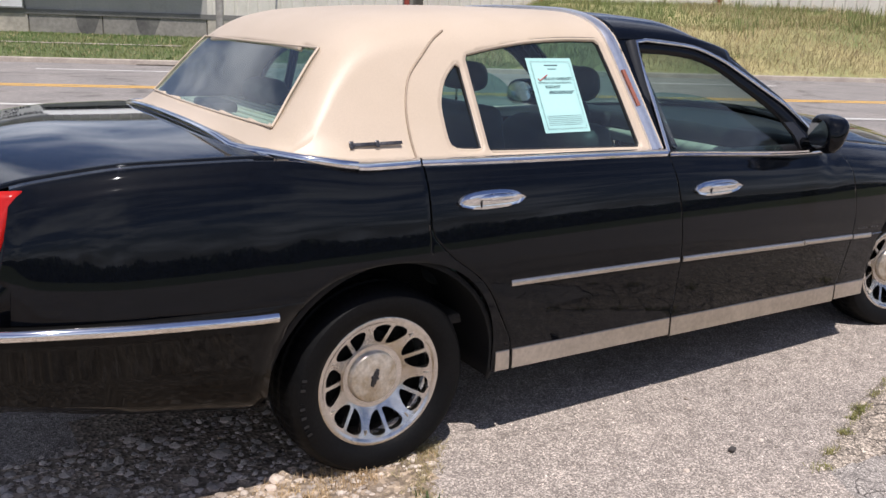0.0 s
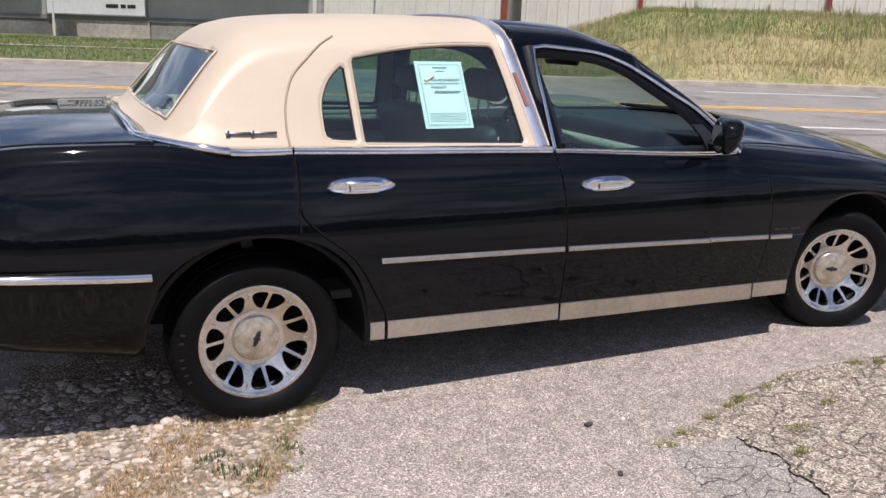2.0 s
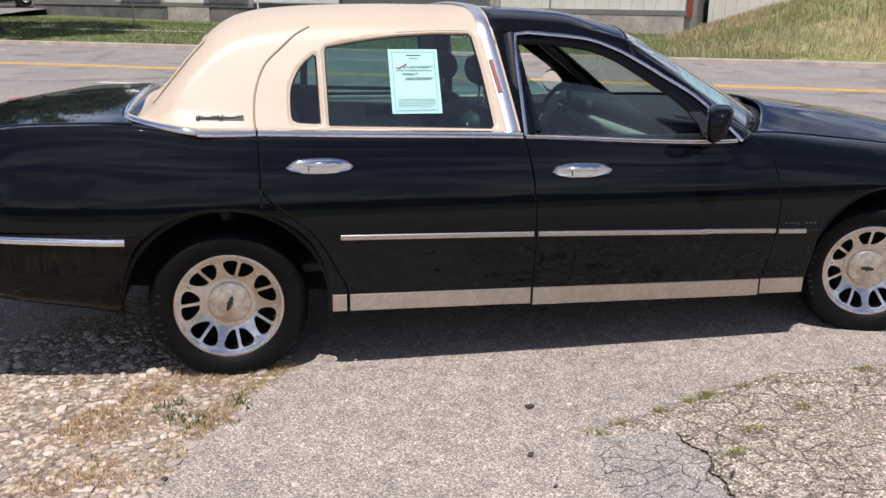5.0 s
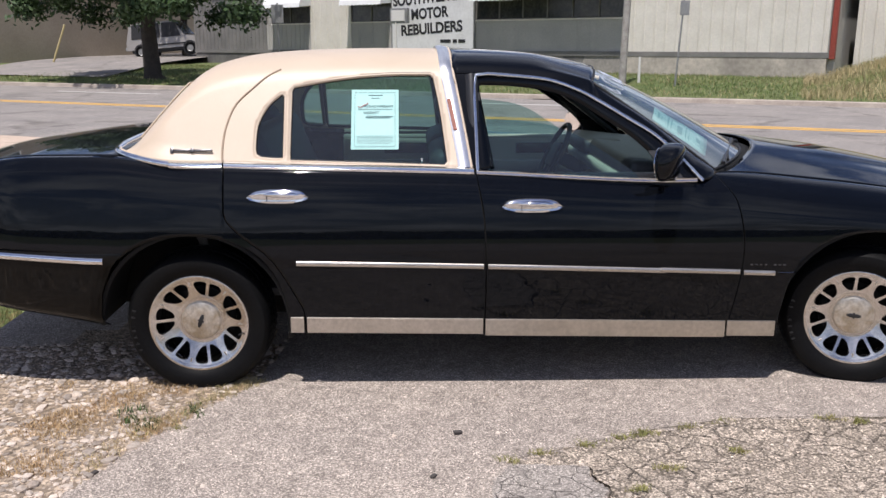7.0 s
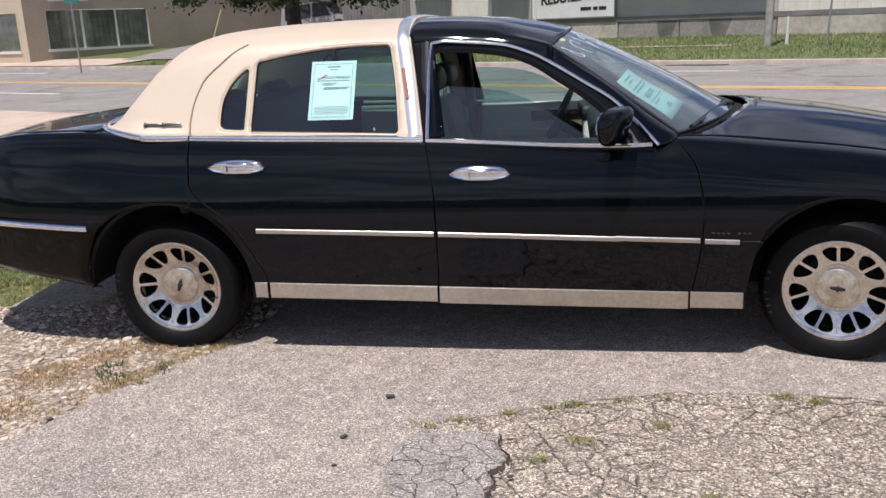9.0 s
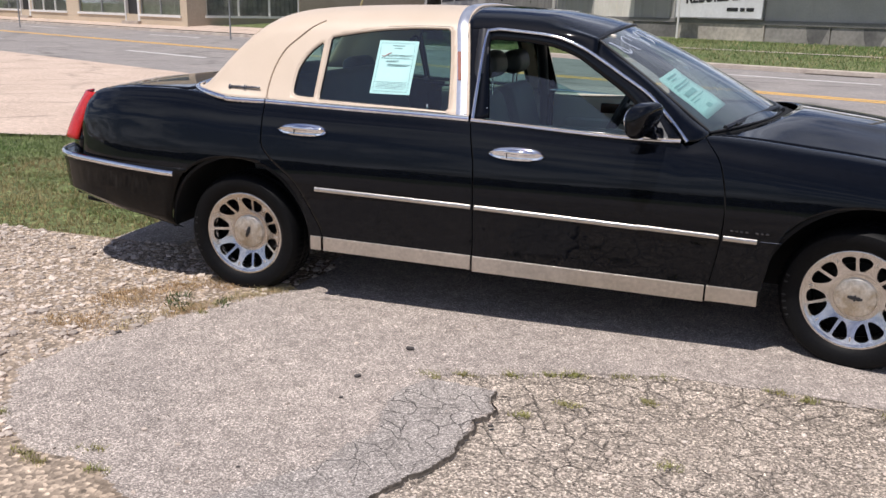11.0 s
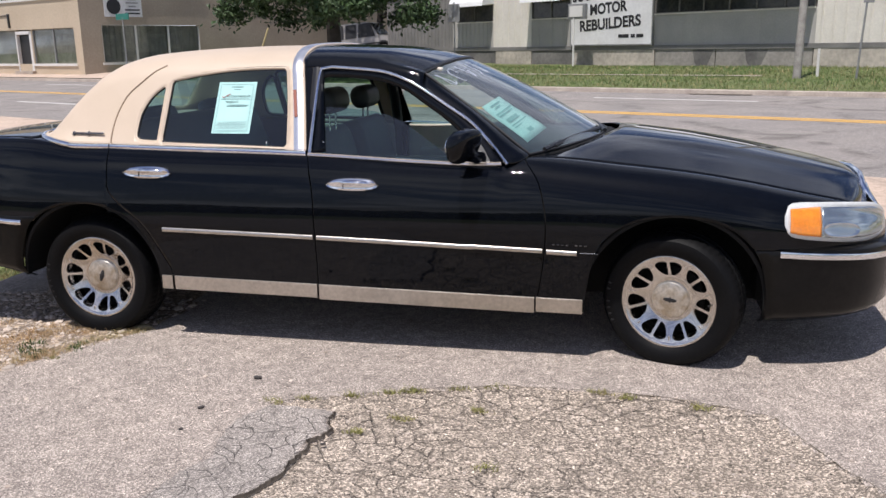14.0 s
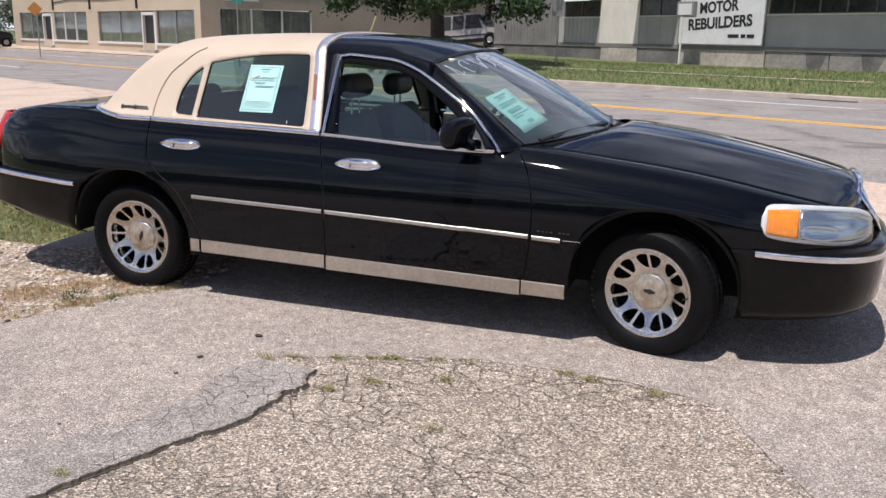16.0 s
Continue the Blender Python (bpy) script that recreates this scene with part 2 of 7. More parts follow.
RED = mat("red_lens", (0.50, 0.018, 0.014), 0.2, 0, 0.08, 30, 90, coat=0.3, spec=0.2, tint=(0.40, 0.012, 0.010))
REFLECT = mat("lamp_reflector", (0.55, 0.59, 0.63), 0.14, 0.95, 0.08, 20, 80)
OPAL = mat("hazy_lamp_plastic", (0.62, 0.63, 0.62), 0.25, 0, 0.08, 14, 70, coat=0.5)
PAPER = mat("pale_green_paper", (0.39, 0.65, 0.61), 0.7, 0, 0.03, 6, 90, tint=(0.42, 0.68, 0.64))
PAPER_LIGHT = mat("pale_paper", (0.44, 0.71, 0.67), 0.7, 0, 0.03, 6, 90)
INK = mat("ink", (0.06, 0.10, 0.11), 0.8, 0, 0.1)
PAPER_WHITE = mat("bleached_green_paper", (0.70, 0.90, 0.88), 0.7, 0, 0.03, 6, 90, tint=(0.66, 0.87, 0.85))
INK_PALE = mat("faded_print", (0.34, 0.56, 0.55), 0.8, 0, 0.08)
INK_RED = mat("red_pen", (0.55, 0.06, 0.05), 0.8, 0, 0.1)
CHALK = mat("white_chalk_marker", (0.50, 0.55, 0.64), 0.8, 0, 0.25, 60, 200)
RUSTRED = mat("faded_red", (0.30, 0.10, 0.065), 0.6, 0, 0.15, 20, 90)


# ---- mesh helpers ----
class M:
    """Gathers points and faces of one mesh."""

    def __init__(self):
        self.v, self.f = [], []

    def put(self, v, f):
        k = len(self.v)
        self.v += [tuple(map(float, p)) for p in v]
        self.f += [tuple(i + k for i in q) for q in f]
        return self

    def grid(self, pts):
        """pts: rows of points, all of one length."""
        r, c = len(pts), len(pts[0])
        v = [p for row in pts for p in row]
        f = [(i * c + j, i * c + j + 1, (i + 1) * c + j + 1, (i + 1) * c + j) for i in range(r - 1) for j in range(c - 1)]
        return self.put(v, f)

    def box(self, c, s, bev=0.0, rot=None, seg=2):
        bm = bmesh.new()
        bmesh.ops.create_cube(bm, size=1.0)
        bmesh.ops.scale(bm, vec=s, verts=bm.verts)
        if bev:
            bmesh.ops.bevel(bm, geom=bm.edges[:], offset=bev, segments=seg, affect="EDGES", profile=0.5)
        mm = Matrix.Translation(c) @ (rot if rot is not None else Matrix())
        return self.bm(bm, mm)

    def bm(self, bm, mm=None):
        bm.verts.index_update()
        v = [(mm @ p.co) if mm is not None else p.co.copy() for p in bm.verts]
        f = [[q.index for q in p.verts] for p in bm.faces]
        bm.free()
        return self.put(v, f)

    def tube(self, pts, r, seg=8, closed=False, flat=1.0):
        """A round bar along pts; r may be one number or one for each point."""
        pts = [Vector(p) for p in pts]
        n = len(pts)
        rings = []
        ref = None
        for i, p in enumerate(pts):
            a = pts[(i - 1) % n] if closed or i else pts[i]
            b = pts[(i + 1) % n] if closed or i < n - 1 else pts[i]
            t = (b - a).normalized()
            if ref is None:
                ref = Vector((0, 0, 1)) if abs(t.z) < 0.9 else Vector((1, 0, 0))
            s = t.cross(ref).normalized()
            ref = s.cross(t).normalized()
            rr = r[i] if isinstance(r, (list, tuple)) else r
            rings.append([p + rr * (math.cos(k * math.tau / seg) * s + flat * math.sin(k * math.tau / seg) * ref) for k in range(seg)])
        v = [q for ring in rings for q in ring]
        f = []
        for i in range(n if closed else n - 1):
            j = (i + 1) % n
            for k in range(seg):
                k2 = (k + 1) % seg
                f.append((i * seg + k, i * seg + k2, j * seg + k2, j * seg + k))
        if not closed:
            f += [tuple(range(seg))[::-1], tuple((n - 1) * seg + k for k in range(seg))]
        return self.put(v, f)

    def cyl(self, a, b, r, seg=16, r2=None):
        return self.tube([a, b], [r, r if r2 is None else r2], seg)

    def lathe(self, prof, c, axis="y", seg=48):
        """prof: (radius, offset along the axis)."""
        rows = []
        for r, o in prof:
            ring = []
            for k in range(seg + 1):
                a = k * math.tau / seg
                p = (r * math.cos(a), o, r * math.sin(a)) if axis == "y" else (r * math.cos(a), r * math.sin(a), o)
                ring.append(Vector(c) + Vector(p))
            rows.append(ring)
        return self.grid(rows)

    def ribbon(self, path, normals, ups, prof, cap=True):
        """Sweeps the closed outline prof (a along the normal, b along up) down the path."""
        n = len(prof)
        rows = []
        for p, nn, u in zip(path, normals, ups):
            rows.append([Vector(p) + a * Vector(nn) + b * Vector(u) for a, b in prof] + [Vector(p) + prof[0][0] * Vector(nn) + prof[0][1] * Vector(u)])
        k = len(self.v)
        self.grid(rows)
        if cap:
            self.f.append(tuple(k + i for i in range(n)))
            e = k + (len(path) - 1) * (n + 1)
            self.f.append(tuple(e + i for i in range(n))[::-1])
        return self

    def ngon(self, pts, depth=None):
        """A flat face, or a slab when depth (a vector) is given."""
        n = len(pts)
        if depth is None:
            return self.put(pts, [tuple(range(n))])
        q = [Vector(p) + Vector(depth) for p in pts]
        return self.put(list(pts) + q, [tuple(range(n)), tuple(range(n, 2 * n))[::-1]] + [(i, (i + 1) % n, n + (i + 1) % n, n + i) for i in range(n)])

    def mirrored(self):
        o = M()
        o.v = [(x, -y, z) for x, y, z in self.v]
        o.f = [q[::-1] for q in self.f]
        return o


def data(name, m, material, smooth=35.0):
    me = bpy.data.meshes.new(name)
    me.from_pydata(m.v, [], m.f)
    bm = bmesh.new()
    bm.from_mesh(me)
    bmesh.ops.remove_doubles(bm, verts=bm.verts, dist=0.00002)
    bmesh.ops.recalc_face_normals(bm, faces=bm.faces)
    bm.to_mesh(me)
    bm.free()
    me.materials.append(material)
    if smooth:
        me.polygons.foreach_set("use_smooth", [True] * len(me.polygons))
        me.set_sharp_from_angle(angle=radians(smooth))
    return me


def part(name, m, material, parent=None, label="", smooth=35.0, thick=0.0, side=0.0):
    """One mesh object under a thing or a part."""
    ob = new(name, data(name, m, material, smooth) if isinstance(m, M) else m)
    ob.parent = parent
    if thick:
        so = ob.modifiers.new("thick", "SOLIDIFY")
        so.thickness, so.offset = thick, side
    return tagged(ob, label)


def raw(name, v, f, material, smooth=False):
    """A mesh straight from arrays, for stuff of many pieces."""
    me = bpy.data.meshes.new(name)
    me.from_pydata(v, [], f)
    me.materials.append(material)
    if smooth:
        me.polygons.foreach_set("use_smooth", [True] * len(me.polygons))
    return me


def thing(name, label, category, group="", m=None, kind=""):
    ob = new(name)
    ob.empty_display_size = 0.2
    if m is not None:
        ob.matrix_world = m
    return tagged(ob, label, category, group, kind)


def lettering(name, text, size, material, parent, m, depth=0.004, width=None, bold=0.0):
    """Solid letters in the built-in font, lying in the x-z plane and facing -y."""
    cu = bpy.data.curves.new(name, "FONT")
    cu.body, cu.size, cu.extrude, cu.align_x = text, size, depth, "CENTER"
    cu.offset = bold
    tmp = bpy.data.objects.new(name, cu)
    scene.collection.objects.link(tmp)
    bpy.context.view_layer.update()
    me = bpy.data.meshes.new_from_object(tmp.evaluated_get(bpy.context.evaluated_depsgraph_get()))
    bpy.data.objects.remove(tmp)
    me.transform(pose(0, 0, 0, 90, 0, 0))
    if width:
        xs = [v.co.x for v in me.vertices]
        me.transform(Matrix.Diagonal((width / (max(xs) - min(xs)), 1, 1, 1)))
    me.transform(m)
    me.materials.clear()
    me.materials.append(material)
    ob = new(name, me)
    ob.parent = parent
    return ob


def K(*pts):
    """A smooth curve through (x, y) keys."""
    xs = np.array([p[0] for p in pts], float)
    ys = np.array([p[1] for p in pts], float)
    d = np.diff(ys) / np.diff(xs)
    sl = np.zeros(len(xs))
    sl[0], sl[-1] = d[0], d[-1]
    for i in range(1, len(xs) - 1):
        sl[i] = 0 if d[i - 1] * d[i] < 0 else 2 * d[i - 1] * d[i] / (d[i - 1] + d[i]) if d[i - 1] * d[i] > 0 else 0

    def f(x):
        x = min(max(x, xs[0]), xs[-1])
        i = min(int(np.searchsorted(xs, x, "right")) - 1, len(xs) - 2)
        h = xs[i + 1] - xs[i]
        t = (x - xs[i]) / h
        return float((2 * t**3 - 3 * t**2 + 1) * ys[i] + (t**3 - 2 * t**2 + t) * h * sl[i] + (-2 * t**3 + 3 * t**2) * ys[i + 1] + (t**3 - t**2) * h * sl[i + 1])
    return f


def spline(pts, n):
    """n points along a smooth curve through pts (2D or 3D)."""
    p = np.array(pts, float)
    s = np.concatenate([[0], np.cumsum(np.linalg.norm(np.diff(p, axis=0), axis=1))])
    ks = [K(*zip(s, p[:, i])) for i in range(p.shape[1])]
    return [tuple(k(t) for k in ks) for t in np.linspace(0, s[-1], n)]


def polyline(pts):
    """A function of 0..1 along straight legs."""
    p = np.array(pts, float)
    s = np.concatenate([[0], np.cumsum(np.linalg.norm(np.diff(p, axis=0), axis=1))])
    s /= s[-1]
    return lambda t: np.array([np.interp(t, s, p[:, i]) for i in range(p.shape[1])])


def inside(poly, x, y):
    r = False
    n = len(poly)
    for i in range(n):
        x1, y1 = poly[i][:2]
        x2, y2 = poly[(i + 1) % n][:2]
        if (y1 > y) != (y2 > y) and x < (x2 - x1) * (y - y1) / (y2 - y1) + x1:
            r = not r
    return r


def inside_many(poly, X, Y):
    p = np.array([q[:2] for q in poly], float)
    r = np.zeros(np.shape(X), bool)
    for (x1, y1), (x2, y2) in zip(p, np.roll(p, -1, 0)):
        if y1 != y2:
            r ^= ((y1 > Y) != (y2 > Y)) & (X < (x2 - x1) * (Y - y1) / (y2 - y1) + x1)
    return r


def distance_many(line, X, Y):
    d = np.full(np.shape(X), 1e9)
    for (ax, ay), (bx, by) in zip(line, line[1:]):
        t = np.clip(((X - ax) * (bx - ax) + (Y - ay) * (by - ay)) / max((bx - ax) ** 2 + (by - ay) ** 2, 1e-12), 0, 1)
        d = np.minimum(d, np.hypot(ax + t * (bx - ax) - X, ay + t * (by - ay) - Y))
    return d


def nearest_on(poly, x, y):
    best = None
    n = len(poly)
    for i in range(n):
        a, b = np.array(poly[i][:2]), np.array(poly[(i + 1) % n][:2])
        t = np.clip(np.dot((x, y) - a, b - a) / max(np.dot(b - a, b - a), 1e-12), 0, 1)
        q = a + t * (b - a)
        d = np.hypot(*(q - (x, y)))
        if best is None or d < best[0]:
            best = (d, q)
    return best[1]

# ---- ground, road, verge ----
ASPHALT = pavement("lot_asphalt", (0.405, 0.346, 0.297), (0.34, 0.293, 0.256), 0.56, 0.0, 215.0, relief=0.004)
OLD_ASPHALT = pavement("old_broken_asphalt", (0.415, 0.348, 0.283), (0.32, 0.267, 0.213), 0.68, 0.17, 150.0, relief=0.006, crackscale=8.5, joint=0.13, bare=0.38)
GREY_ASPHALT = pavement("grey_asphalt", (0.365, 0.325, 0.288), (0.305, 0.272, 0.244), 0.50, 0.22, 210.0, relief=0.004, crackscale=11.0, joint=0.045, bare=0.42)
ROADM = pavement("road_asphalt", (0.30, 0.27, 0.245), (0.235, 0.215, 0.20), 0.25, 0.55, 70.0, relief=0.003, crackscale=0.28)
CONCRETE = pavement("apron_concrete", (0.56, 0.44, 0.35), (0.47, 0.365, 0.285), 0.12, 0.35, 80.0, relief=0.002, crackscale=0.45)
GRAVELBED = pavement("gravel_bed", (0.36, 0.285, 0.215), (0.27, 0.205, 0.145), 0.5, 0.0, 60.0, relief=0.010)
STONE = mat("gravel_stone", (0.50, 0.43, 0.365), 0.9, 0, 0.18, 20, 90, tint=(0.42, 0.34, 0.275), island=0.42)
EARTH = pavement("grass_earth", (0.15, 0.165, 0.07), (0.10, 0.13, 0.045), 0.4, 0.0, 30.0, relief=0.01)
GREEN = mat("grass_green", (0.115, 0.185, 0.05), 0.75, 0, 0.25, 0.5, 6, tint=(0.19, 0.205, 0.075), island=0.45)
STRAW = mat("grass_straw", (0.48, 0.38, 0.21), 0.8, 0, 0.2, 0.8, 6, tint=(0.34, 0.29, 0.14), island=0.35)
DRYG = mat("dry_turf", (0.36, 0.27, 0.13), 0.85, 0, 0.2, 1.5, 9, tint=(0.25, 0.21, 0.09), island=0.4)
BANKG = mat("bank_grass", (0.20, 0.25, 0.08), 0.75, 0, 0.2, 0.6, 6, tint=(0.30, 0.29, 0.12), island=0.35)
BROWN = mat("brown_straw", (0.52, 0.38, 0.21), 0.8, 0, 0.2, 3, 20, tint=(0.44, 0.29, 0.15), island=0.35)
SOIL = mat("dark_soil", (0.10, 0.082, 0.064), 0.95, 0, 0.25, 20, 90, bump=0.5, bscale=60)
KERB = mat("kerb_concrete", (0.45, 0.385, 0.32), 0.9, 0, 0.18, 2.0, 30, bump=0.4, bscale=40, tint=(0.31, 0.26, 0.22))
YELLOW = mat("worn_yellow_paint", (0.72, 0.41, 0.09), 0.8, 0, 0.12, 3, 30, tint=(0.58, 0.35, 0.11))
WHITEP = mat("worn_white_paint", (0.68, 0.66, 0.62), 0.8, 0, 0.1, 3, 30, tint=(0.52, 0.50, 0.46))

RA = radians(-24.7)
RD = Vector((math.cos(RA), math.sin(RA)))
RN = Vector((-RD.y, RD.x))
RO = Vector((1.0, 15.05))


def road_xy(a, b):
    """a metres along the road's middle line, b metres across it, away from the car."""
    p = RO + RD * a + RN * b
    return p.x, p.y


def strip(a0, a1, b0, b1, z, n=40, z1=None):
    rows = []
    for i in range(n + 1):
        a = a0 + (a1 - a0) * i / n
        rows.append([(*road_xy(a, b0), z), (*road_xy(a, b1), z if z1 is None else z1)])
    return M().grid(rows)


def height(x, y):
    """Ground level beyond the far kerb."""
    b = (Vector((x, y)) - RO).dot(RN)
    a = (Vector((x, y)) - RO).dot(RD)
    k = min(1, max(0, (b - 7.4) / 9.0))
    bank = min(1, max(0, (a - 8.6) / 5.5))
    z = 0.12 + 0.30 * k
    z2 = 0.12 + 2.05 * min(1, max(0, (b - 7.4) / 6.5)) ** 0.9
    left = min(1, max(0, (-a - 12) / 12))
    return (z * (1 - bank) + z2 * bank) + 0.15 * left * k


g = [[(x, y, -0.03) for x in np.linspace(-900, 900, 37)] for y in np.linspace(-900, 900, 37)]
tagged(part("ground", M().grid(g), EARTH), "dry grassy earth reaching to the horizon", "ground", kind="structure")
road = tagged(part("road", strip(-260, 260, -7.0, 7.15, 0.0), ROADM), "wide sun-bleached four lane asphalt road", "road", kind="structure")
yl = M().grid([[(*road_xy(a, b), 0.004) for b in (-0.27, -0.05)] for a in np.linspace(-200, 200, 60)])
part("yellow_line", yl, YELLOW, road, "worn yellow centre line", 0)
yl = M().grid([[(*road_xy(a, b), 0.004) for b in (0.05, 0.27)] for a in np.linspace(-200, 200, 60)])
part("yellow_line", yl, YELLOW, road, "worn yellow centre line", 0)
for b, ph in ((-3.5, -17.1), (4.6, -1.2)):
    for k in range(-5, 6):
        a = ph + k * 14.5
        part("lane_dash", M().grid([[(*road_xy(a + s, b - 0.10), 0.004), (*road_xy(a + s, b + 0.10), 0.004)] for s in (0, 4.5)]), WHITEP, road, "worn white lane dash", 0)
ker = M().ribbon([(*road_xy(a, 7.2), 0.0) for a in np.linspace(-130, 60, 60)], [(RN.x, RN.y, 0)] * 60, [(0, 0, 1)] * 60, [(-0.08, -0.02), (-0.05, 0.11), (-0.02, 0.13), (0.16, 0.13), (0.18, -0.02)])
tagged(part("kerb", ker, KERB), "weathered concrete kerb along the road", "kerb", kind="structure")
def rough_ground(a0, a1, n):
    rows = []
    for a in np.linspace(a0, a1, n):
        row = []
        for b in np.linspace(7.36, 60, 90):
            e = a + 2.2 * noise.noise((b * 0.7, 4.0, 0)) * math.exp(-((a - 10.5) / 3) ** 2)
            x, y = road_xy(e, b)
            row.append((x, y, height(x, y) + 0.03 * noise.noise((e * 0.3, b * 0.3, 0))))
        rows.append(row)
    return M().grid(rows)


BANK_EARTH = mat("dry_bank_turf", (0.37, 0.315, 0.15), 0.95, 0, 0.3, 0.35, 9.0, bump=0.8, bscale=6, tint=(0.17, 0.20, 0.07))
tagged(part("bank", rough_ground(10.5, 90, 120), BANK_EARTH), "bank of tall dry grass beside the workshop", "grass bank", kind="structure")
tagged(part("verge", rough_ground(-130, 10.5, 160), EARTH), "rough grass verge rising to the buildings", "grass verge", kind="structure")
sw_ = M().grid([[(*road_xy(a, b), height(*road_xy(a, b)) + 0.035) for b in (12.3, 12.65)] for a in np.linspace(-16, 1, 30)])
tagged(part("footpath", sw_, KERB), "narrow concrete footpath half lost in grass", "footpath", kind="structure")

pv = M().grid([[(*road_xy(a, b), height(*road_xy(a, b)) + 0.045) for b in (7.36, 8.2, 9.4, 10.6)] for a in np.linspace(-110, -25.5, 40)])
tagged(part("pavement", pv, CONCRETE), "pale concrete pavement before the corner building", "pavement", kind="structure")
gut = M()
for k in range(60):
    a, b = 0.75 + 1.7 * random.random(), 6.85 + 0.2 * random.random()
    x, y = road_xy(a, b)
    gut.box((x, y, 0.012), (0.10 + 0.14 * random.random(), 0.05, 0.02), 0.006, pose(0, 0, 0, 0, 0, -25 + 40 * random.random()), 1)
tagged(part("gutter_litter", gut, SOIL), "dark leaf litter lying in the gutter", "litter", kind="stuff")
# side street and driveway on the far side
rows = []
for t in np.linspace(0, 1, 16):
    row = []
    for s in np.linspace(0, 1, 8):
        x, y = road_xy(-27.5 + 8.9 * s, 9.8)
        x, y = x + 30 * t * math.cos(radians(88)), y + 30 * t * math.sin(radians(88))
        row.append((x, y, height(x, y) + 0.05 + 0.5 * t))
    rows.append(row)
ss = M().grid(rows)
tagged(part("side_street", ss, ROADM), "pale side street rising away from the road", "road", kind="structure")
ap = M().grid([[(*road_xy(a, b), 0.006) for b in (-7.0, -9.5, -12.0)] for a in np.linspace(-40, 40, 40)])
rows = []
for x in np.linspace(-16, -0.9, 40):
    y0 = 3.15 + 0.25 * (x + 5) + 0.12 * noise.noise((x * 1.4, 2.0, 0))
    y1 = max(y0 + 0.01, RO.y + (-11.9 - (x - RO.x) * RN.x) / RN.y)
    rows.append([(x, y0 + (y1 - y0) * k / 6, 0.009) for k in range(7)])
tagged(part("driveway", M().grid(rows), CONCRETE), "pale concrete driveway beside the grass", "pavement", kind="structure")
tagged(part("apron", ap, CONCRETE), "pale concrete apron between road and lot", "pavement", kind="structure")

# parking lot: three kinds of old surface, laid as one grid with a broken step
PATCH = [(1.30, -1.69), (1.45, -1.615), (1.63, -1.55), (1.86, -1.45), (2.06, -1.39), (2.30, -1.335), (2.68, -1.325), (2.95, -1.345), (3.20, -1.40), (3.38, -1.475), (3.50, -1.76), (3.68, -2.09), (3.78, -2.5), (3.85, -3.2), (3.9, -5.5), (0.3, -5.5), (0.75, -4.3), (1.12, -3.4), (1.28, -3.02), (1.35, -2.835), (1.45, -2.59), (1.607, -2.30), (1.635, -2.1), (1.645, -1.95), (1.60, -1.80), (1.58, -1.70)]
CRACK = [(1.60, -1.72), (1.615, -1.80), (1.648, -1.88), (1.640, -1.96), (1.60, -2.00), (1.615, -2.08), (1.585, -2.18), (1.60, -2.26), (1.56, -2.36), (1.50, -2.46), (1.455, -2.57), (1.40, -2.70), (1.345, -2.83), (1.31, -2.93), (1.275, -3.03), (1.21, -3.18), (1.12, -3.40), (0.95, -3.8), (0.75, -4.3)]
CRACKLINE = []
for x, y in [tuple(polyline(CRACK)(t)) for t in np.linspace(0, 1, 420)]:
    CRACKLINE.append((float(x) + 0.012 * noise.noise((x * 14, y * 14, 0)) + 0.009 * noise.noise((x * 45, y * 45, 0)) + 0.004 * noise.noise((x * 110, y * 110, 3)), float(y) + 0.010 * noise.noise((x * 14, y * 14, 4)) + 0.007 * noise.noise((x * 60, y * 60, 8))))
PATCH = PATCH[:15] + [(0.3, -5.5)] + CRACKLINE[::-1]
GREYZ = [(1.32, -1.68), (1.56, -1.62), (1.62, -1.72), (1.63, -1.95), (1.60, -2.30), (1.44, -2.59), (1.27, -3.02), (1.10, -3.4), (0.6, -4.6), (0.2, -4.5), (0.72, -3.3), (0.92, -2.85), (1.18, -2.5), (1.28, -2.2), (1.22, -1.9)]
GRAVEL = [(0.30, -0.3), (0.24, -0.80), (0.19, -0.96), (0.09, -1.12), (0.03, -1.26), (-0.08, -1.44), (-0.19, -1.71), (-0.29, -1.98), (-0.33, -2.25), (-0.02, -2.60), (0.21, -2.72), (0.54, -2.77), (0.75, -2.9), (0.6, -3.3), (-0.2, -3.6), (-1.3, -3.9), (-2.5, -4.4), (-6, -5.6), (-6, -0.3), (-2.6, -0.3), (-1.35, -0.42), (-0.9, -0.30), (-0.6, 0.1), (-0.2, 0.2)]
rng = np.random.default_rng(5)


gx = np.concatenate([np.arange(-12, -2.6, 0.4), np.arange(-2.6, 0.8, 0.03), np.arange(0.8, 1.72, 0.012), np.arange(1.72, 4.6, 0.03), np.arange(4.6, 16, 0.4)])
gy = np.concatenate([np.arange(-14, -5.0, 0.4), np.arange(-5.0, -3.6, 0.03), np.arange(-3.6, -1.66, 0.012), np.arange(-1.66, -0.6, 0.03), np.arange(-0.6, 8.2, 0.25)])
P = np.zeros((len(gx), len(gy), 3))
for i, x in enumerate(gx):
    for j, y in enumerate(gy):
        near = -2.6 < x < 4.6 and -5 < y < -0.6
        jx, jy = (0.008 * noise.noise((x * 9, y * 9, 0)), 0.008 * noise.noise((x * 9, y * 9, 5))) if near else (0, 0)
        P[i, j] = (x + jx, y + jy, 0.022 + (0.004 * noise.noise((x * 1.3, y * 1.3, 3.0)) if near else 0))
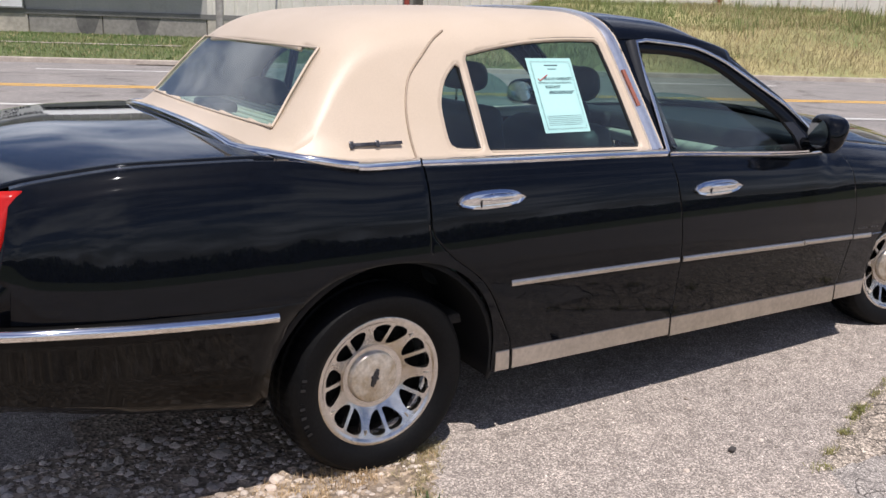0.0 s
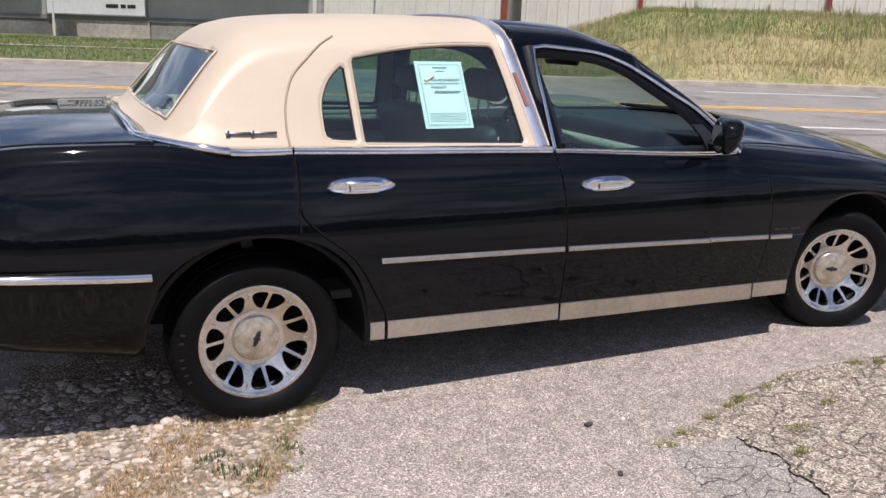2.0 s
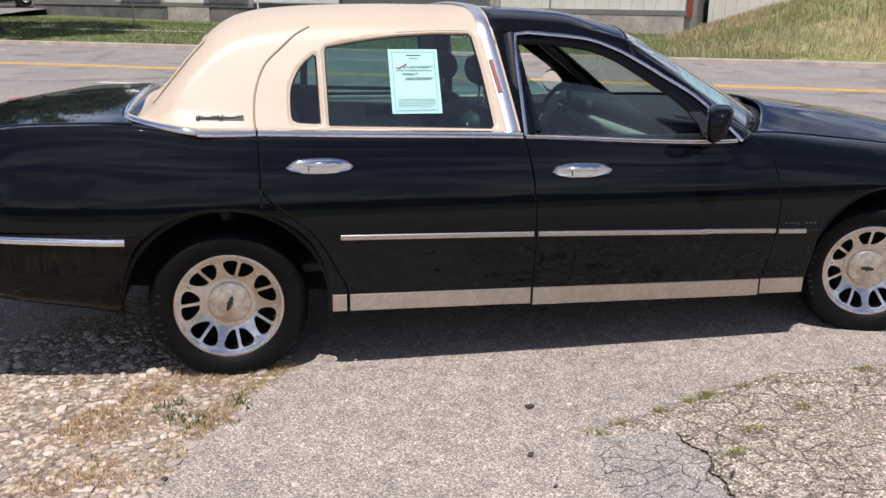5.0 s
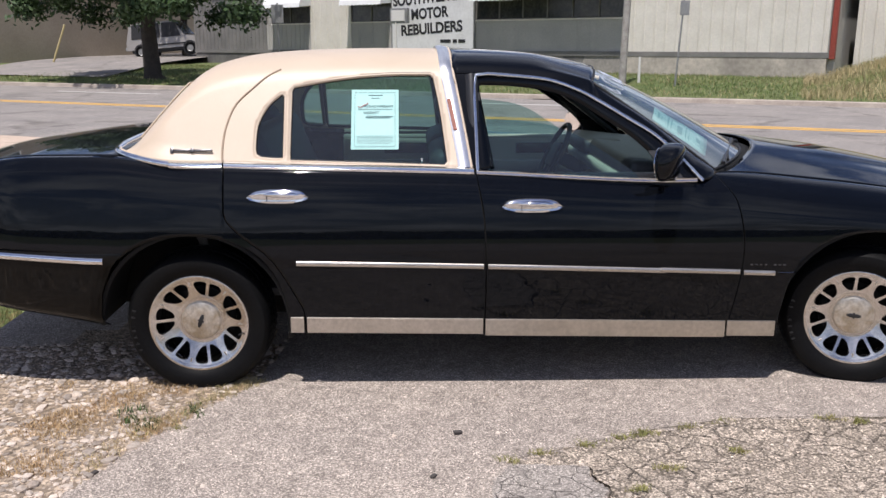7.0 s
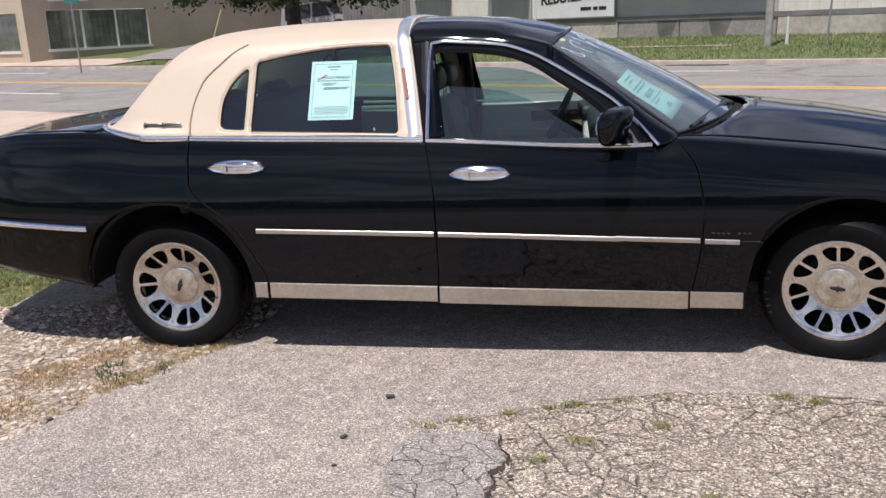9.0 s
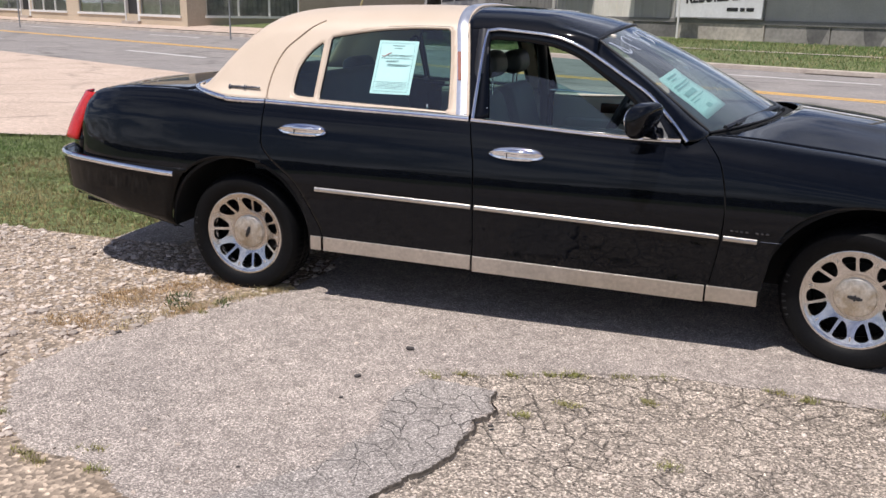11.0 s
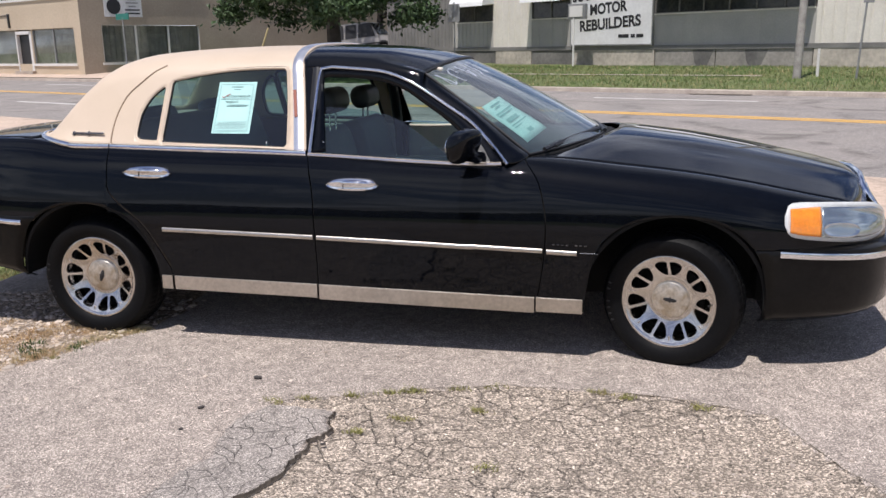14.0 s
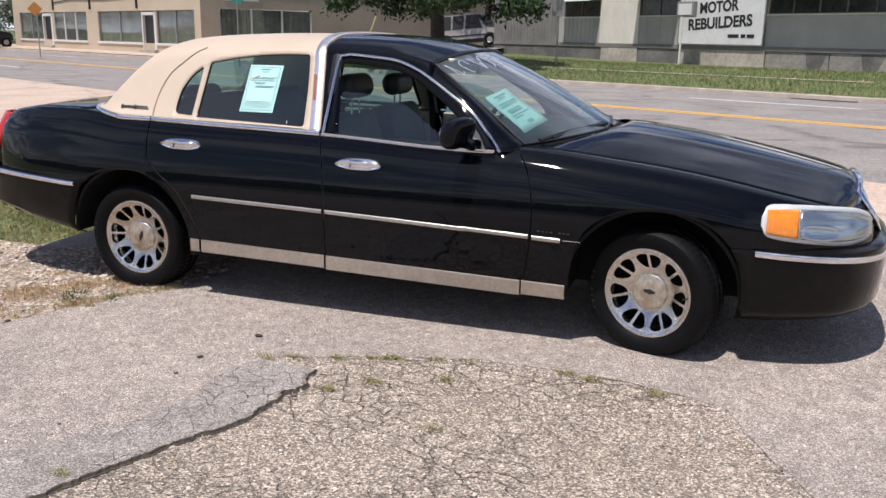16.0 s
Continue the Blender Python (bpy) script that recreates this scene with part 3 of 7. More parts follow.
# the old patch lies lower: a sharp step at the broken edge, a feathered one on the arc
inp = inside_many(PATCH, P[..., 0], P[..., 1])
da = distance_many(PATCH[:15], P[..., 0], P[..., 1])
P[..., 2] -= np.where(inp, np.where(da < 0.25, 0.004 + 0.012 * np.clip(da / 0.10, 0, 1), 0.016), 0)
# a groove under the broken edge
dcr = distance_many(CRACKLINE, P[..., 0], P[..., 1])
P[..., 2] = np.where(dcr < 0.0055, P[..., 2] * 0 + 0.004, P[..., 2])
CX, CY = np.meshgrid((gx[:-1] + gx[1:]) / 2, (gy[:-1] + gy[1:]) / 2, indexing="ij")
WOB = np.zeros(CX.shape)
for i in range(CX.shape[0]):
    for j in range(CX.shape[1]):
        WOB[i, j] = 0.03 * noise.noise((CX[i, j] * 6, CY[i, j] * 6, 1))
kind_ = np.zeros(CX.shape, int)
kind_[inside_many(GREYZ, CX + 2 * WOB, CY + 2 * WOB)] = 2
kind_[inside_many(GRAVEL, CX + WOB, CY + WOB) | ((CX < -2.4) & (CY < -0.4) & (CY > 0.44 * CX - 2.2))] = 3
kind_[inside_many(PATCH, CX, CY)] = 1
kind_[((CX - RO.x) * RN.x + (CY - RO.y) * RN.y > np.where(CX < 0.5, -11.7, -9.6)) | ((CX < -1.3) & (CY > -0.45))] = -1
zone = {"lot": [], "patch": [], "grey": [], "gravel": []}
nyc = len(gy)
for i in range(len(gx) - 1):
    for j in range(nyc - 1):
        k = kind_[i, j]
        if k >= 0:
            zone[("lot", "patch", "grey", "gravel")[k]].append((i * nyc + j, i * nyc + j + 1, (i + 1) * nyc + j + 1, (i + 1) * nyc + j))
flat = [tuple(map(float, p)) for p in P.reshape(-1, 3)]
for nm, mt, lab in (("lot", ASPHALT, "worn pale asphalt of a parking lot"), ("patch", OLD_ASPHALT, "old broken asphalt patch full of loose stones"), ("grey", GREY_ASPHALT, "grey crazed asphalt beside a broken edge"), ("gravel", GRAVELBED, "bed of pale gravel and dirt")):
    used_ = sorted(set(k for q in zone[nm] for k in q))
    idx = {k: i for i, k in enumerate(used_)}
    me = raw("parking_" + nm, [flat[k] for k in used_], [tuple(idx[k] for k in q) for q in zone[nm]], mt, True)
    tagged(new("parking_" + nm, me), lab, "pavement", kind="structure")


# the broken edge: a crumbling dark face between the two levels
def crack_ribbon(line, width, across, spread):
    """A dark strip along a crack; across: (share of the width, height) of its four edges."""
    rows = []
    for i, (x, y) in enumerate(line):
        a, b = line[max(0, i - 2)], line[min(len(line) - 1, i + 2)]
        t = Vector((b[0] - a[0], b[1] - a[1])).normalized()
        n_ = Vector((-t.y, t.x))
        w = max(0.0006, width * (0.4 + 0.6 * min(1.0, i / 200)) * (1 + spread * noise.noise((x * 18, y * 18, 2))))
        o = 0.004 * noise.noise((x * 1.3, y * 1.3, 3.0))
        rows.append([(x + n_.x * d * w, y + n_.y * d * w, z + o) for d, z in across])
    return M().grid(rows)


tagged(part("broken_edge", crack_ribbon(CRACKLINE, 0.0040, ((-1.2, 0.0238), (-0.55, 0.0222), (0.2, 0.0120), (1.3, 0.0092)), 0.9), SOIL), "dark crumbling edge where the asphalt has broken", "crack", kind="structure")
ARC = []
for x, y in spline(PATCH[:14], 240):
    ARC.append((x + 0.016 * noise.noise((x * 9, y * 9, 6)), y + 0.012 * noise.noise((x * 11, y * 11, 9))))
DIRT = mat("crack_dirt", (0.13, 0.105, 0.07), 0.95, 0, 0.3, 14, 80, bump=0.4, bscale=60, tint=(0.22, 0.18, 0.12))
tagged(part("patch_joint", crack_ribbon(ARC, 0.0018, ((-1, 0.0238), (-0.4, 0.0234), (0.4, 0.0234), (1, 0.0215)), 2.2), DIRT), "thin dirt filled joint round the old patch", "crack", kind="structure")


# ---- loose stones and grass ----
def stones(name, pts, sizes, material, label, category="gravel", squash=0.6):
    base = bmesh.new()
    bmesh.ops.create_icosphere(base, subdivisions=1, radius=1.0)
    base.verts.index_update()
    bv = np.array([v.co[:] for v in base.verts])
    bf = [[v.index for v in f.verts] for f in base.faces]
    base.free()
    V, F = [], []
    for (x, y, z), s in zip(pts, sizes):
        a = rng.uniform(0, math.tau)
        k = bv * rng.uniform(0.7, 1.25, bv.shape) * (rng.uniform(0.8, 1.4), rng.uniform(0.7, 1.1), squash * rng.uniform(0.7, 1.2)) * s
        c, sn = math.cos(a), math.sin(a)
        k = np.stack([k[:, 0] * c - k[:, 1] * sn, k[:, 0] * sn + k[:, 1] * c, k[:, 2]], 1) + (x, y, z + s * 0.2)
        o = len(V)
        V += [tuple(map(float, p)) for p in k]
        F += [tuple(i + o for i in f) for f in bf]
    return tagged(new(name, raw(name, V, F, material)), label, category, kind="stuff")


def blades(name, pts, hmin, hmax, width, material, label, lean=0.5, category="grass", per=1):
    V, F = [], []
    for x, y, z in pts:
        for _ in range(per):
            a, h = rng.uniform(0, math.tau), rng.uniform(hmin, hmax)
            dx, dy = math.cos(a), math.sin(a)
            bx, by = x + rng.normal(0, width * 2), y + rng.normal(0, width * 2)
            l = rng.uniform(0, lean) * h
            th = rng.uniform(0, math.tau)
            lx, ly = math.cos(th) * l, math.sin(th) * l
            w = width * rng.uniform(0.6, 1.3)
            o = len(V)
            V += [(bx - dx * w / 2, by - dy * w / 2, z), (bx + dx * w / 2, by + dy * w / 2, z), (bx + lx * 0.4 + dx * w * 0.35, by + ly * 0.4 + dy * w * 0.35, z + h * 0.6), (bx + lx * 0.4 - dx * w * 0.35, by + ly * 0.4 - dy * w * 0.35, z + h * 0.6), (bx + lx, by + ly, z + h)]
            F += [(o, o + 1, o + 2, o + 3), (o + 3, o + 2, o + 4)]
    return tagged(new(name, raw(name, V, F, material)), label, category, kind="stuff")


def scatter(n, x0, x1, y0, y1, ok):
    out = []
    while len(out) < n:
        x, y = rng.uniform(x0, x1), rng.uniform(y0, y1)
        if ok(x, y):
            out.append((x, y))
    return out


def in_patch(x, y):
    return inside(PATCH_LOOSE, x, y)


PATCH_LOOSE = PATCH[:16] + CRACKLINE[::-20]
gp = scatter(17000, -2.6, 0.3, -2.7, -0.3, lambda x, y: inside(GRAVEL, x, y))
stones("gravel", [(x, y, 0.02) for x, y in gp], rng.gamma(1.5, 0.0042, len(gp)).clip(0.002, 0.030), STONE, "loose pale gravel beside the asphalt")
pp_ = scatter(4200, 0.6, 4.0, -4.6, -1.3, in_patch)
stones("loose_chips", [(x, y, 0.006) for x, y in pp_], rng.gamma(2.2, 0.0021, len(pp_)).clip(0.0015, 0.013), STONE, "loose stone chips on the old patch")
lp_ = scatter(500, -0.2, 4.5, -4.5, -0.9, lambda x, y: not in_patch(x, y) and not inside(GRAVEL, x, y))
stones("grit", [(x, y, 0.022) for x, y in lp_], rng.gamma(2.0, 0.0022, len(lp_)).clip(0.0015, 0.011), STONE, "scattered grit on the asphalt")
DARKSTONE = mat("dark_stone", (0.07, 0.06, 0.055), 0.8, 0, 0.2, 30, 90)
stone = M().box((0, 0, 0), (0.036, 0.022, 0.012), 0.005)
ob = tagged(part("pebble", stone, DARKSTONE), "dark pebble lying on the asphalt", "stone")
ob.matrix_world = pose(1.135, -1.44, 0.030, 0, 5, 20)
for x, y, s in ((1.03, -1.79, 0.8), (1.05, -2.0, 0.5), (0.95, -2.6, 0.4), (1.665, -2.03, 0.6), (-0.2, -1.73, 0.9)):
    c = copy_thing(ob, pose(x, y, 0.026, 0, 0, 70 * s))
    c.scale = (s, s, s)

# grass beside the car and weeds along the cracks
gpt = scatter(15000, -6.0, -0.7, -0.75, 3.4, lambda x, y: y < 3.1 + 0.25 * (x + 5) and (y > -0.35 or rng.uniform() < 0.25) and (x < -1.3))
kk = [1.6 * noise.noise((x * 0.9, y * 0.9, 0)) + 0.55 * (y - 0.4) + 0.25 * noise.noise((x * 4, y * 4, 2)) for x, y in gpt]
blades("grass_patch", [(x, y, 0.0) for (x, y), k in zip(gpt, kk) if k > 0.35], 0.015, 0.05, 0.004, GREEN, "short green grass behind the car", 0.9, per=4)
blades("dry_grass_patch", [(x, y, 0.0) for (x, y), k in zip(gpt, kk) if k <= 0.6], 0.012, 0.045, 0.004, DRYG, "short dry grass at the gravel edge", 1.1, per=4)
dry = scatter(1500, -0.65, 0.32, -1.75, -0.85, lambda x, y: inside(GRAVEL, x, y) and noise.noise((x * 3.2, y * 3.2, 7)) > -0.15 + 0.35 * rng.uniform() + 0.5 * max(0, -1.15 - y))
blades("dry_tufts", [(x, y, 0.02) for x, y in dry], 0.008, 0.030, 0.003, BROWN, "dry straw tufts in the gravel by the tyre", 1.2, per=4)
edge_ = spline([(0.27, -0.90), (0.20, -0.96), (0.08, -1.14), (0.02, -1.27), (-0.09, -1.42), (-0.2, -1.71)], 60)
hem = []
for k in range(520):
    x, y = edge_[int(60 * rng.uniform() ** 1.6)]
    hem.append((x - abs(rng.normal(0, 0.07)), y + rng.normal(0.02, 0.04), 0.02))
blades("edge_straw", hem, 0.006, 0.034, 0.0026, STRAW, "dry straw along the gravel edge by the tyre", 1.4, per=4)
wd = [(1.31, -1.67), (1.45, -1.615), (1.63, -1.56), (1.78, -1.49), (1.86, -1.46), (1.90, -1.45), (2.08, -1.40), (2.25, -1.35), (2.7, -1.335), (2.81, -1.375), (3.1, -1.43), (-0.05, -1.30), (-0.10, -1.42), (0.0, -1.36), (1.9, -1.75), (2.2, -1.62), (1.75, -1.9), (1.25, -2.9), (0.42, -2.66), (0.22, -2.76), (0.30, -2.79), (0.53, -2.77), (-0.09, -2.55), (2.3, -2.1)]
WEED = mat("weed_green", (0.26, 0.26, 0.085), 0.8, 0, 0.2, 5, 20, tint=(0.28, 0.24, 0.09), island=0.35)
wpts = []
for x, y in wd:
    n_ = int(rng.integers(8, 22))
    wpts += [(x + rng.normal(0, 0.025), y + rng.normal(0, 0.012), 0.018) for _ in range(n_)]
blades("crack_weeds", wpts, 0.006, 0.024, 0.0032, WEED, "small weeds growing along the cracks", 1.7, per=6)


DEEPWEED = mat("dark_weed_green", (0.07, 0.11, 0.03), 0.7, 0, 0.2, 5, 20, island=0.35)
blades("dark_weeds", [(x + rng.normal(0, 0.03), y + rng.normal(0, 0.03), 0.02) for x, y in ((-0.23, -1.19), (-0.19, -1.30), (-0.11, -1.35), (0.02, -1.2)) for _ in range(14)], 0.010, 0.04, 0.006, DEEPWEED, "small dark weeds in the gravel by the tyre", 1.2, per=4)


def far_side(n, a0, a1, b0, b1, ok=lambda a, b: True):
    out = []
    while len(out) < n:
        a, b = rng.uniform(a0, a1), rng.uniform(b0, b1)
        if ok(a, b):
            x, y = road_xy(a, b)
            out.append((x, y, height(x, y) - 0.01))
    return out


blades("verge_grass", far_side(22000, -24, 12, 7.4, 19), 0.04, 0.13, 0.02, GREEN, "green grass on the verge", 0.7, per=2)
blades("verge_dry_grass", far_side(2600, -24, 12, 7.4, 19), 0.04, 0.14, 0.02, STRAW, "dry blades in the verge", 0.8, per=2)
blades("bank_green_grass", far_side(34000, 7.5, 38, 8.5, 18, lambda a, b: noise.noise((a * 0.16, b * 0.45, 2)) > 0.22 - 0.05 * (b - 8.5) - 0.012 * (a - 8) and rng.uniform() < min(1, (a - 7) / 5)), 0.08, 0.26, 0.014, BANKG, "tall green grass on the bank", 1.0, per=2)
blades("bank_dry_grass", far_side(24000, 8, 38, 7.4, 18, lambda a, b: noise.noise((a * 0.16, b * 0.45, 2)) < 0.30 - 0.04 * (b - 8.5) or b < 9.6), 0.08, 0.34, 0.014, STRAW, "tall dry grass on the bank", 1.0, per=2)
blades("tall_weeds", far_side(420, 11, 40, 10.5, 15.0, lambda a, b: noise.noise((a * 0.5, b * 0.5, 9)) > 0.1), 0.25, 0.6, 0.035, BANKG, "tall weeds on the upper bank", 0.35, "weeds", per=3)

# ---- buildings over the road ----
SIDING = mat("cream_siding", (0.74, 0.70, 0.62), 0.6, 0, 0.05, 1.2, 14, tint=(0.66, 0.62, 0.54))
SIDING_GREY = mat("grey_siding", (0.44, 0.42, 0.385), 0.7, 0, 0.06, 0.8, 14, tint=(0.37, 0.355, 0.325))
SIDING_DARK = mat("weathered_grey_siding", (0.22, 0.21, 0.195), 0.8, 0, 0.1, 0.9, 14, tint=(0.16, 0.155, 0.145))
BLOCK = mat("stained_concrete", (0.50, 0.45, 0.38), 0.9, 0, 0.16, 0.7, 7, bump=0.3, bscale=20, tint=(0.30, 0.27, 0.23))
BLOCKG = mat("grey_foundation", (0.20, 0.19, 0.175), 0.9, 0, 0.16, 0.7, 7, bump=0.3, bscale=20, tint=(0.11, 0.105, 0.10))
DARKWIN = mat("dark_window_glass", (0.03, 0.032, 0.035), 0.12, 0, 0.3, 1.5, 9, tint=(0.07, 0.068, 0.06))
AWN = mat("white_awning_metal", (0.86, 0.86, 0.85), 0.5, 0, 0.06, 2, 20, tint=(0.78, 0.78, 0.76))
SIGNW = mat("white_sign_board", (0.74, 0.74, 0.73), 0.5, 0, 0.05, 0.9, 10, tint=(0.64, 0.635, 0.62))
BLACKP = mat("black_sign_paint", (0.02, 0.02, 0.022), 0.6, 0, 0.2, 4, 30)
STEELRED = mat("red_trim_paint", (0.30, 0.055, 0.035), 0.55, 0, 0.15, 3, 20)
GALV = mat("galvanised_steel", (0.36, 0.36, 0.35), 0.5, 0.6, 0.12, 6, 30)
POLEW = mat("weathered_pole", (0.40, 0.375, 0.34), 0.9, 0, 0.2, 5, 40, bump=0.4, bscale=25, tint=(0.28, 0.26, 0.235))
ROOFM = mat("grey_roof_sheet", (0.30, 0.30, 0.29), 0.7, 0, 0.1, 1, 8)

BLOCKM = mat("grey_concrete", (0.33, 0.305, 0.27), 0.9, 0, 0.16, 0.7, 7, bump=0.3, bscale=20, tint=(0.23, 0.215, 0.195))
WX0, WY0, WANG = 3.8, 36.0, -38.0
wh = thing("warehouse", "long low workshop with cream and grey metal siding", "building", m=pose(WX0, WY0, 0, 0, 0, WANG))
WT = 5.4


def slab(name, x0, x1, z0, z1, y0, y1, material, parent, label="", bev=0.0):
    return part(name, M().box(((x0 + x1) / 2, (y0 + y1) / 2, (z0 + z1) / 2), (x1 - x0, y1 - y0, z1 - z0), bev), material, parent, label, smooth=0)


def siding(name, x0, x1, z0, z1, material, parent, label, pitch=0.30, proud=0.0):
    """A sheet with upright ribs."""
    prof = []
    x = x0
    while x < x1 - 1e-6:
        for dx, dy in ((0, 0), (pitch * 0.40, 0), (pitch * 0.46, -0.035), (pitch * 0.58, -0.035), (pitch * 0.64, 0)):
            if x + dx <= x1:
                prof.append((x + dx, dy - proud))
        x += pitch
    prof.append((x1, -proud))
    return part(name, M().grid([[(a, b, z0) for a, b in prof], [(a, b, z1) for a, b in prof]]), material, parent, label, smooth=0)


slab("core_wall", -20.15, 15.55, 0.0, WT, 0.10, 0.4, SIDING_GREY, wh)
slab("back_wall", -20.15, 15.55, 0.0, WT, 11.7, 12.0, SIDING_GREY, wh)
slab("end_wall", 15.25, 15.55, 0.0, WT, 0.4, 11.7, SIDING_GREY, wh)
slab("end_wall", -20.15, -19.85, 0.0, WT, 0.4, 11.7, SIDING_GREY, wh)
part("roof", M().ngon([(-20.2, -0.5, WT), (-20.2, 12.4, WT), (15.9, 12.4, WT), (15.9, -0.5, WT)], (0, 0, 0.18)), ROOFM, wh, "flat grey sheet roof", smooth=0)
# foundation, in lengths of different stain
for x0, x1, mt in ((-20.1, -10.35, BLOCKG), (-10.3, -7.62, BLOCK), (-7.57, -4.75, BLOCKG), (-4.7, 0.1, BLOCK), (0.15, 3.2, BLOCKM), (3.25, 5.2, BLOCKM), (5.25, 7.5, BLOCKM), (7.55, 15.3, BLOCK)):
    slab("foundation", x0, x1, -0.1, 1.12 if mt is BLOCKG else 1.14, -0.06 if mt is BLOCK else -0.03, 0.10, mt, wh, "stained concrete foundation", 0.01)
for x in (2.6, 5.1):
    q = [(x - 0.50, 1.12), (x - 0.42, 0.7), (x - 0.30, 0.45), (x - 0.1, 0.28), (x + 0.12, 0.30), (x + 0.28, 0.52), (x + 0.40, 0.8), (x + 0.55, 1.12)]
    part("damp_stain", M().ngon([(a, -0.034, b) for a, b in q], (0, 0.002, 0)), BLOCKG, wh, "dark damp stain on the foundation", smooth=0)
slab("sill_band", -20.1, 15.4, 1.14, 1.33, -0.075, 0.10, SIDING_DARK, wh, "dark weathered sill band")
siding("siding_panel", -20.15, -13.9, 1.33, WT, SIDING_DARK, wh, "dark grey ribbed siding", 0.32)
siding("siding_panel", -13.9, -10.5, 1.33, 2.68, SIDING_GREY, wh, "", 0.34)
siding("siding_panel", -13.9, -10.5, 3.55, WT, SIDING, wh, "", 0.34)
siding("siding_panel", -10.5, -7.62, 1.33, WT, SIDING, wh, "cream ribbed siding", 0.46, 0.03)
siding("siding_panel", -7.62, -4.8, 1.33, 2.70, SIDING_GREY, wh, "", 0.9)
siding("siding_panel", -7.62, -4.8, 3.58, WT, SIDING, wh, "", 0.46)
siding("siding_panel", -4.8, 0.02, 1.33, WT, SIDING, wh, "", 0.46)
siding("siding_panel", 0.02, 7.55, 1.33, 2.68, SIDING_GREY, wh, "plain grey panel", 3.7)
siding("siding_panel", 0.02, 7.55, 3.55, WT, SIDING, wh, "", 0.46)
siding("siding_panel", 7.55, 15.3, 1.33, WT, SIDING, wh, "cream ribbed siding", 0.46, 0.03)
slab("corner_trim", 15.38, 15.56, 1.1, WT, -0.08, 0.12, STEELRED, wh, "red corner trim")


def ribbon_window(x0, x1, z0, z1, n):
    w = new("window")
    w.parent = wh
    tagged(w, "dark strip window with thin mullions")
    slab("window_back", x0, x1, z0, z1, 0.10, 0.14, DARKWIN, w)
    step = (x1 - x0) / n
    for i in range(n):
        slab("pane", x0 + i * step + 0.03, x0 + (i + 1) * step - 0.03, z0 + 0.04, z1 - 0.02, 0.03, 0.045, DARKWIN, w)
    for i in range(n + 1):
        slab("mullion", x0 + i * step - 0.03, x0 + i * step + 0.03, z0, z1, -0.02, 0.06, BLOCKG, w)
    slab("window_sill", x0 - 0.05, x1 + 0.05, z0 - 0.06, z0, -0.06, 0.08, SIDING, w)


ribbon_window(-13.45, -10.55, 2.70, 3.62, 2)
ribbon_window(-7.60, -4.92, 2.72, 3.62, 2)
ribbon_window(0.06, 7.45, 2.70, 3.60, 6)


def awning(x0, x1):
    a = new("awning")
    a.parent = wh
    tagged(a, "white corrugated metal awning")
    n = int((x1 - x0) / 0.12)
    rows = []
    for y, z in ((0.05, 4.50), (-0.25, 4.44), (-0.62, 4.12), (-0.86, 3.70), (-0.90, 3.50)):
        rows.append([(x0 + (x1 - x0) * i / (2 * n), y + (0.02 if i % 2 else 0), z + (0.015 if i % 2 else 0) - (0.03 if (z < 3.6 and i % 4 < 2) else 0)) for i in range(2 * n + 1)])
    part("awning_sheet", M().grid(rows), AWN, a, smooth=0, thick=0.012)
    for x in (x0, x1):
        part("awning_cheek", M().ngon([(x, 0.05, 4.50), (x, -0.25, 4.44), (x, -0.62, 4.12), (x, -0.86, 3.70), (x, -0.90, 3.52), (x, 0.05, 3.60)], (0.015, 0, 0)), AWN, a, smooth=0)


awning(-13.2, -10.45)
awning(-7.65, -4.95)
awning(0.25, 7.55)

# the painted sign
sg = thing("wall_sign", "big white painted board with black block letters on the workshop wall", "sign", m=pose(WX0, WY0, 0, 0, 0, WANG))
slab("board", -4.83, 0.02, 1.38, 4.62, -0.16, -0.06, SIGNW, sg)
for x0, x1, z0, z1 in ((-4.86, -4.80, 1.36, 4.64), (-0.01, 0.05, 1.36, 4.64), (-4.86, 0.05, 1.34, 1.40), (-4.86, 0.05, 4.60, 4.66)):
    slab("board_frame", x0, x1, z0, z1, -0.18, -0.05, GALV, sg)
for text, size, x, z, width in (("SOUTHWESTERN", 0.66, -2.42, 3.55, 4.58), ("MOTOR", 0.66, -2.53, 2.84, 2.2), ("REBUILDERS", 0.68, -2.43, 2.13, 3.62)):
    lettering("lettering", text, size, BLACKP, sg, Matrix.Translation((x, -0.165, z)) @ pose(0, 0, 0, 0, -3.3, 0), 0.006, width, 0.022)
for x0, x1 in ((-1.88, -1.28), (-1.16, -0.92), (-0.84, -0.45)):
    slab("print_bar", x0, x1, 1.69, 1.84, -0.172, -0.158, BLACKP, sg)

# second shed behind the bank, with red posts
sh2 = thing("metal_shed", "long beige metal shed with rusty red posts behind the bank", "building", m=pose(WX0, WY0, 0, 0, 0, WANG))
siding("siding_panel", 15.95, 46, 0.6, 5.0, SIDING, sh2, "faded beige ribbed siding", 0.42, -1.2)
slab("core_wall", 15.95, 46, 0.0, 5.0, 1.3, 1.6, SIDING_GREY, sh2)
slab("back_wall", 15.95, 46, 0.0, 5.0, 9.7, 10.0, SIDING_GREY, sh2)
slab("side_wall", 15.95, 16.15, 0.0, 5.0, 1.6, 9.7, SIDING_DARK, sh2)
part("roof", M().ngon([(16.3, 0.8, 5.0), (16.3, 10.3, 5.0), (46, 10.3, 5.0), (46, 0.8, 5.0)], (0, 0, 0.15)), ROOFM, sh2, smooth=0)
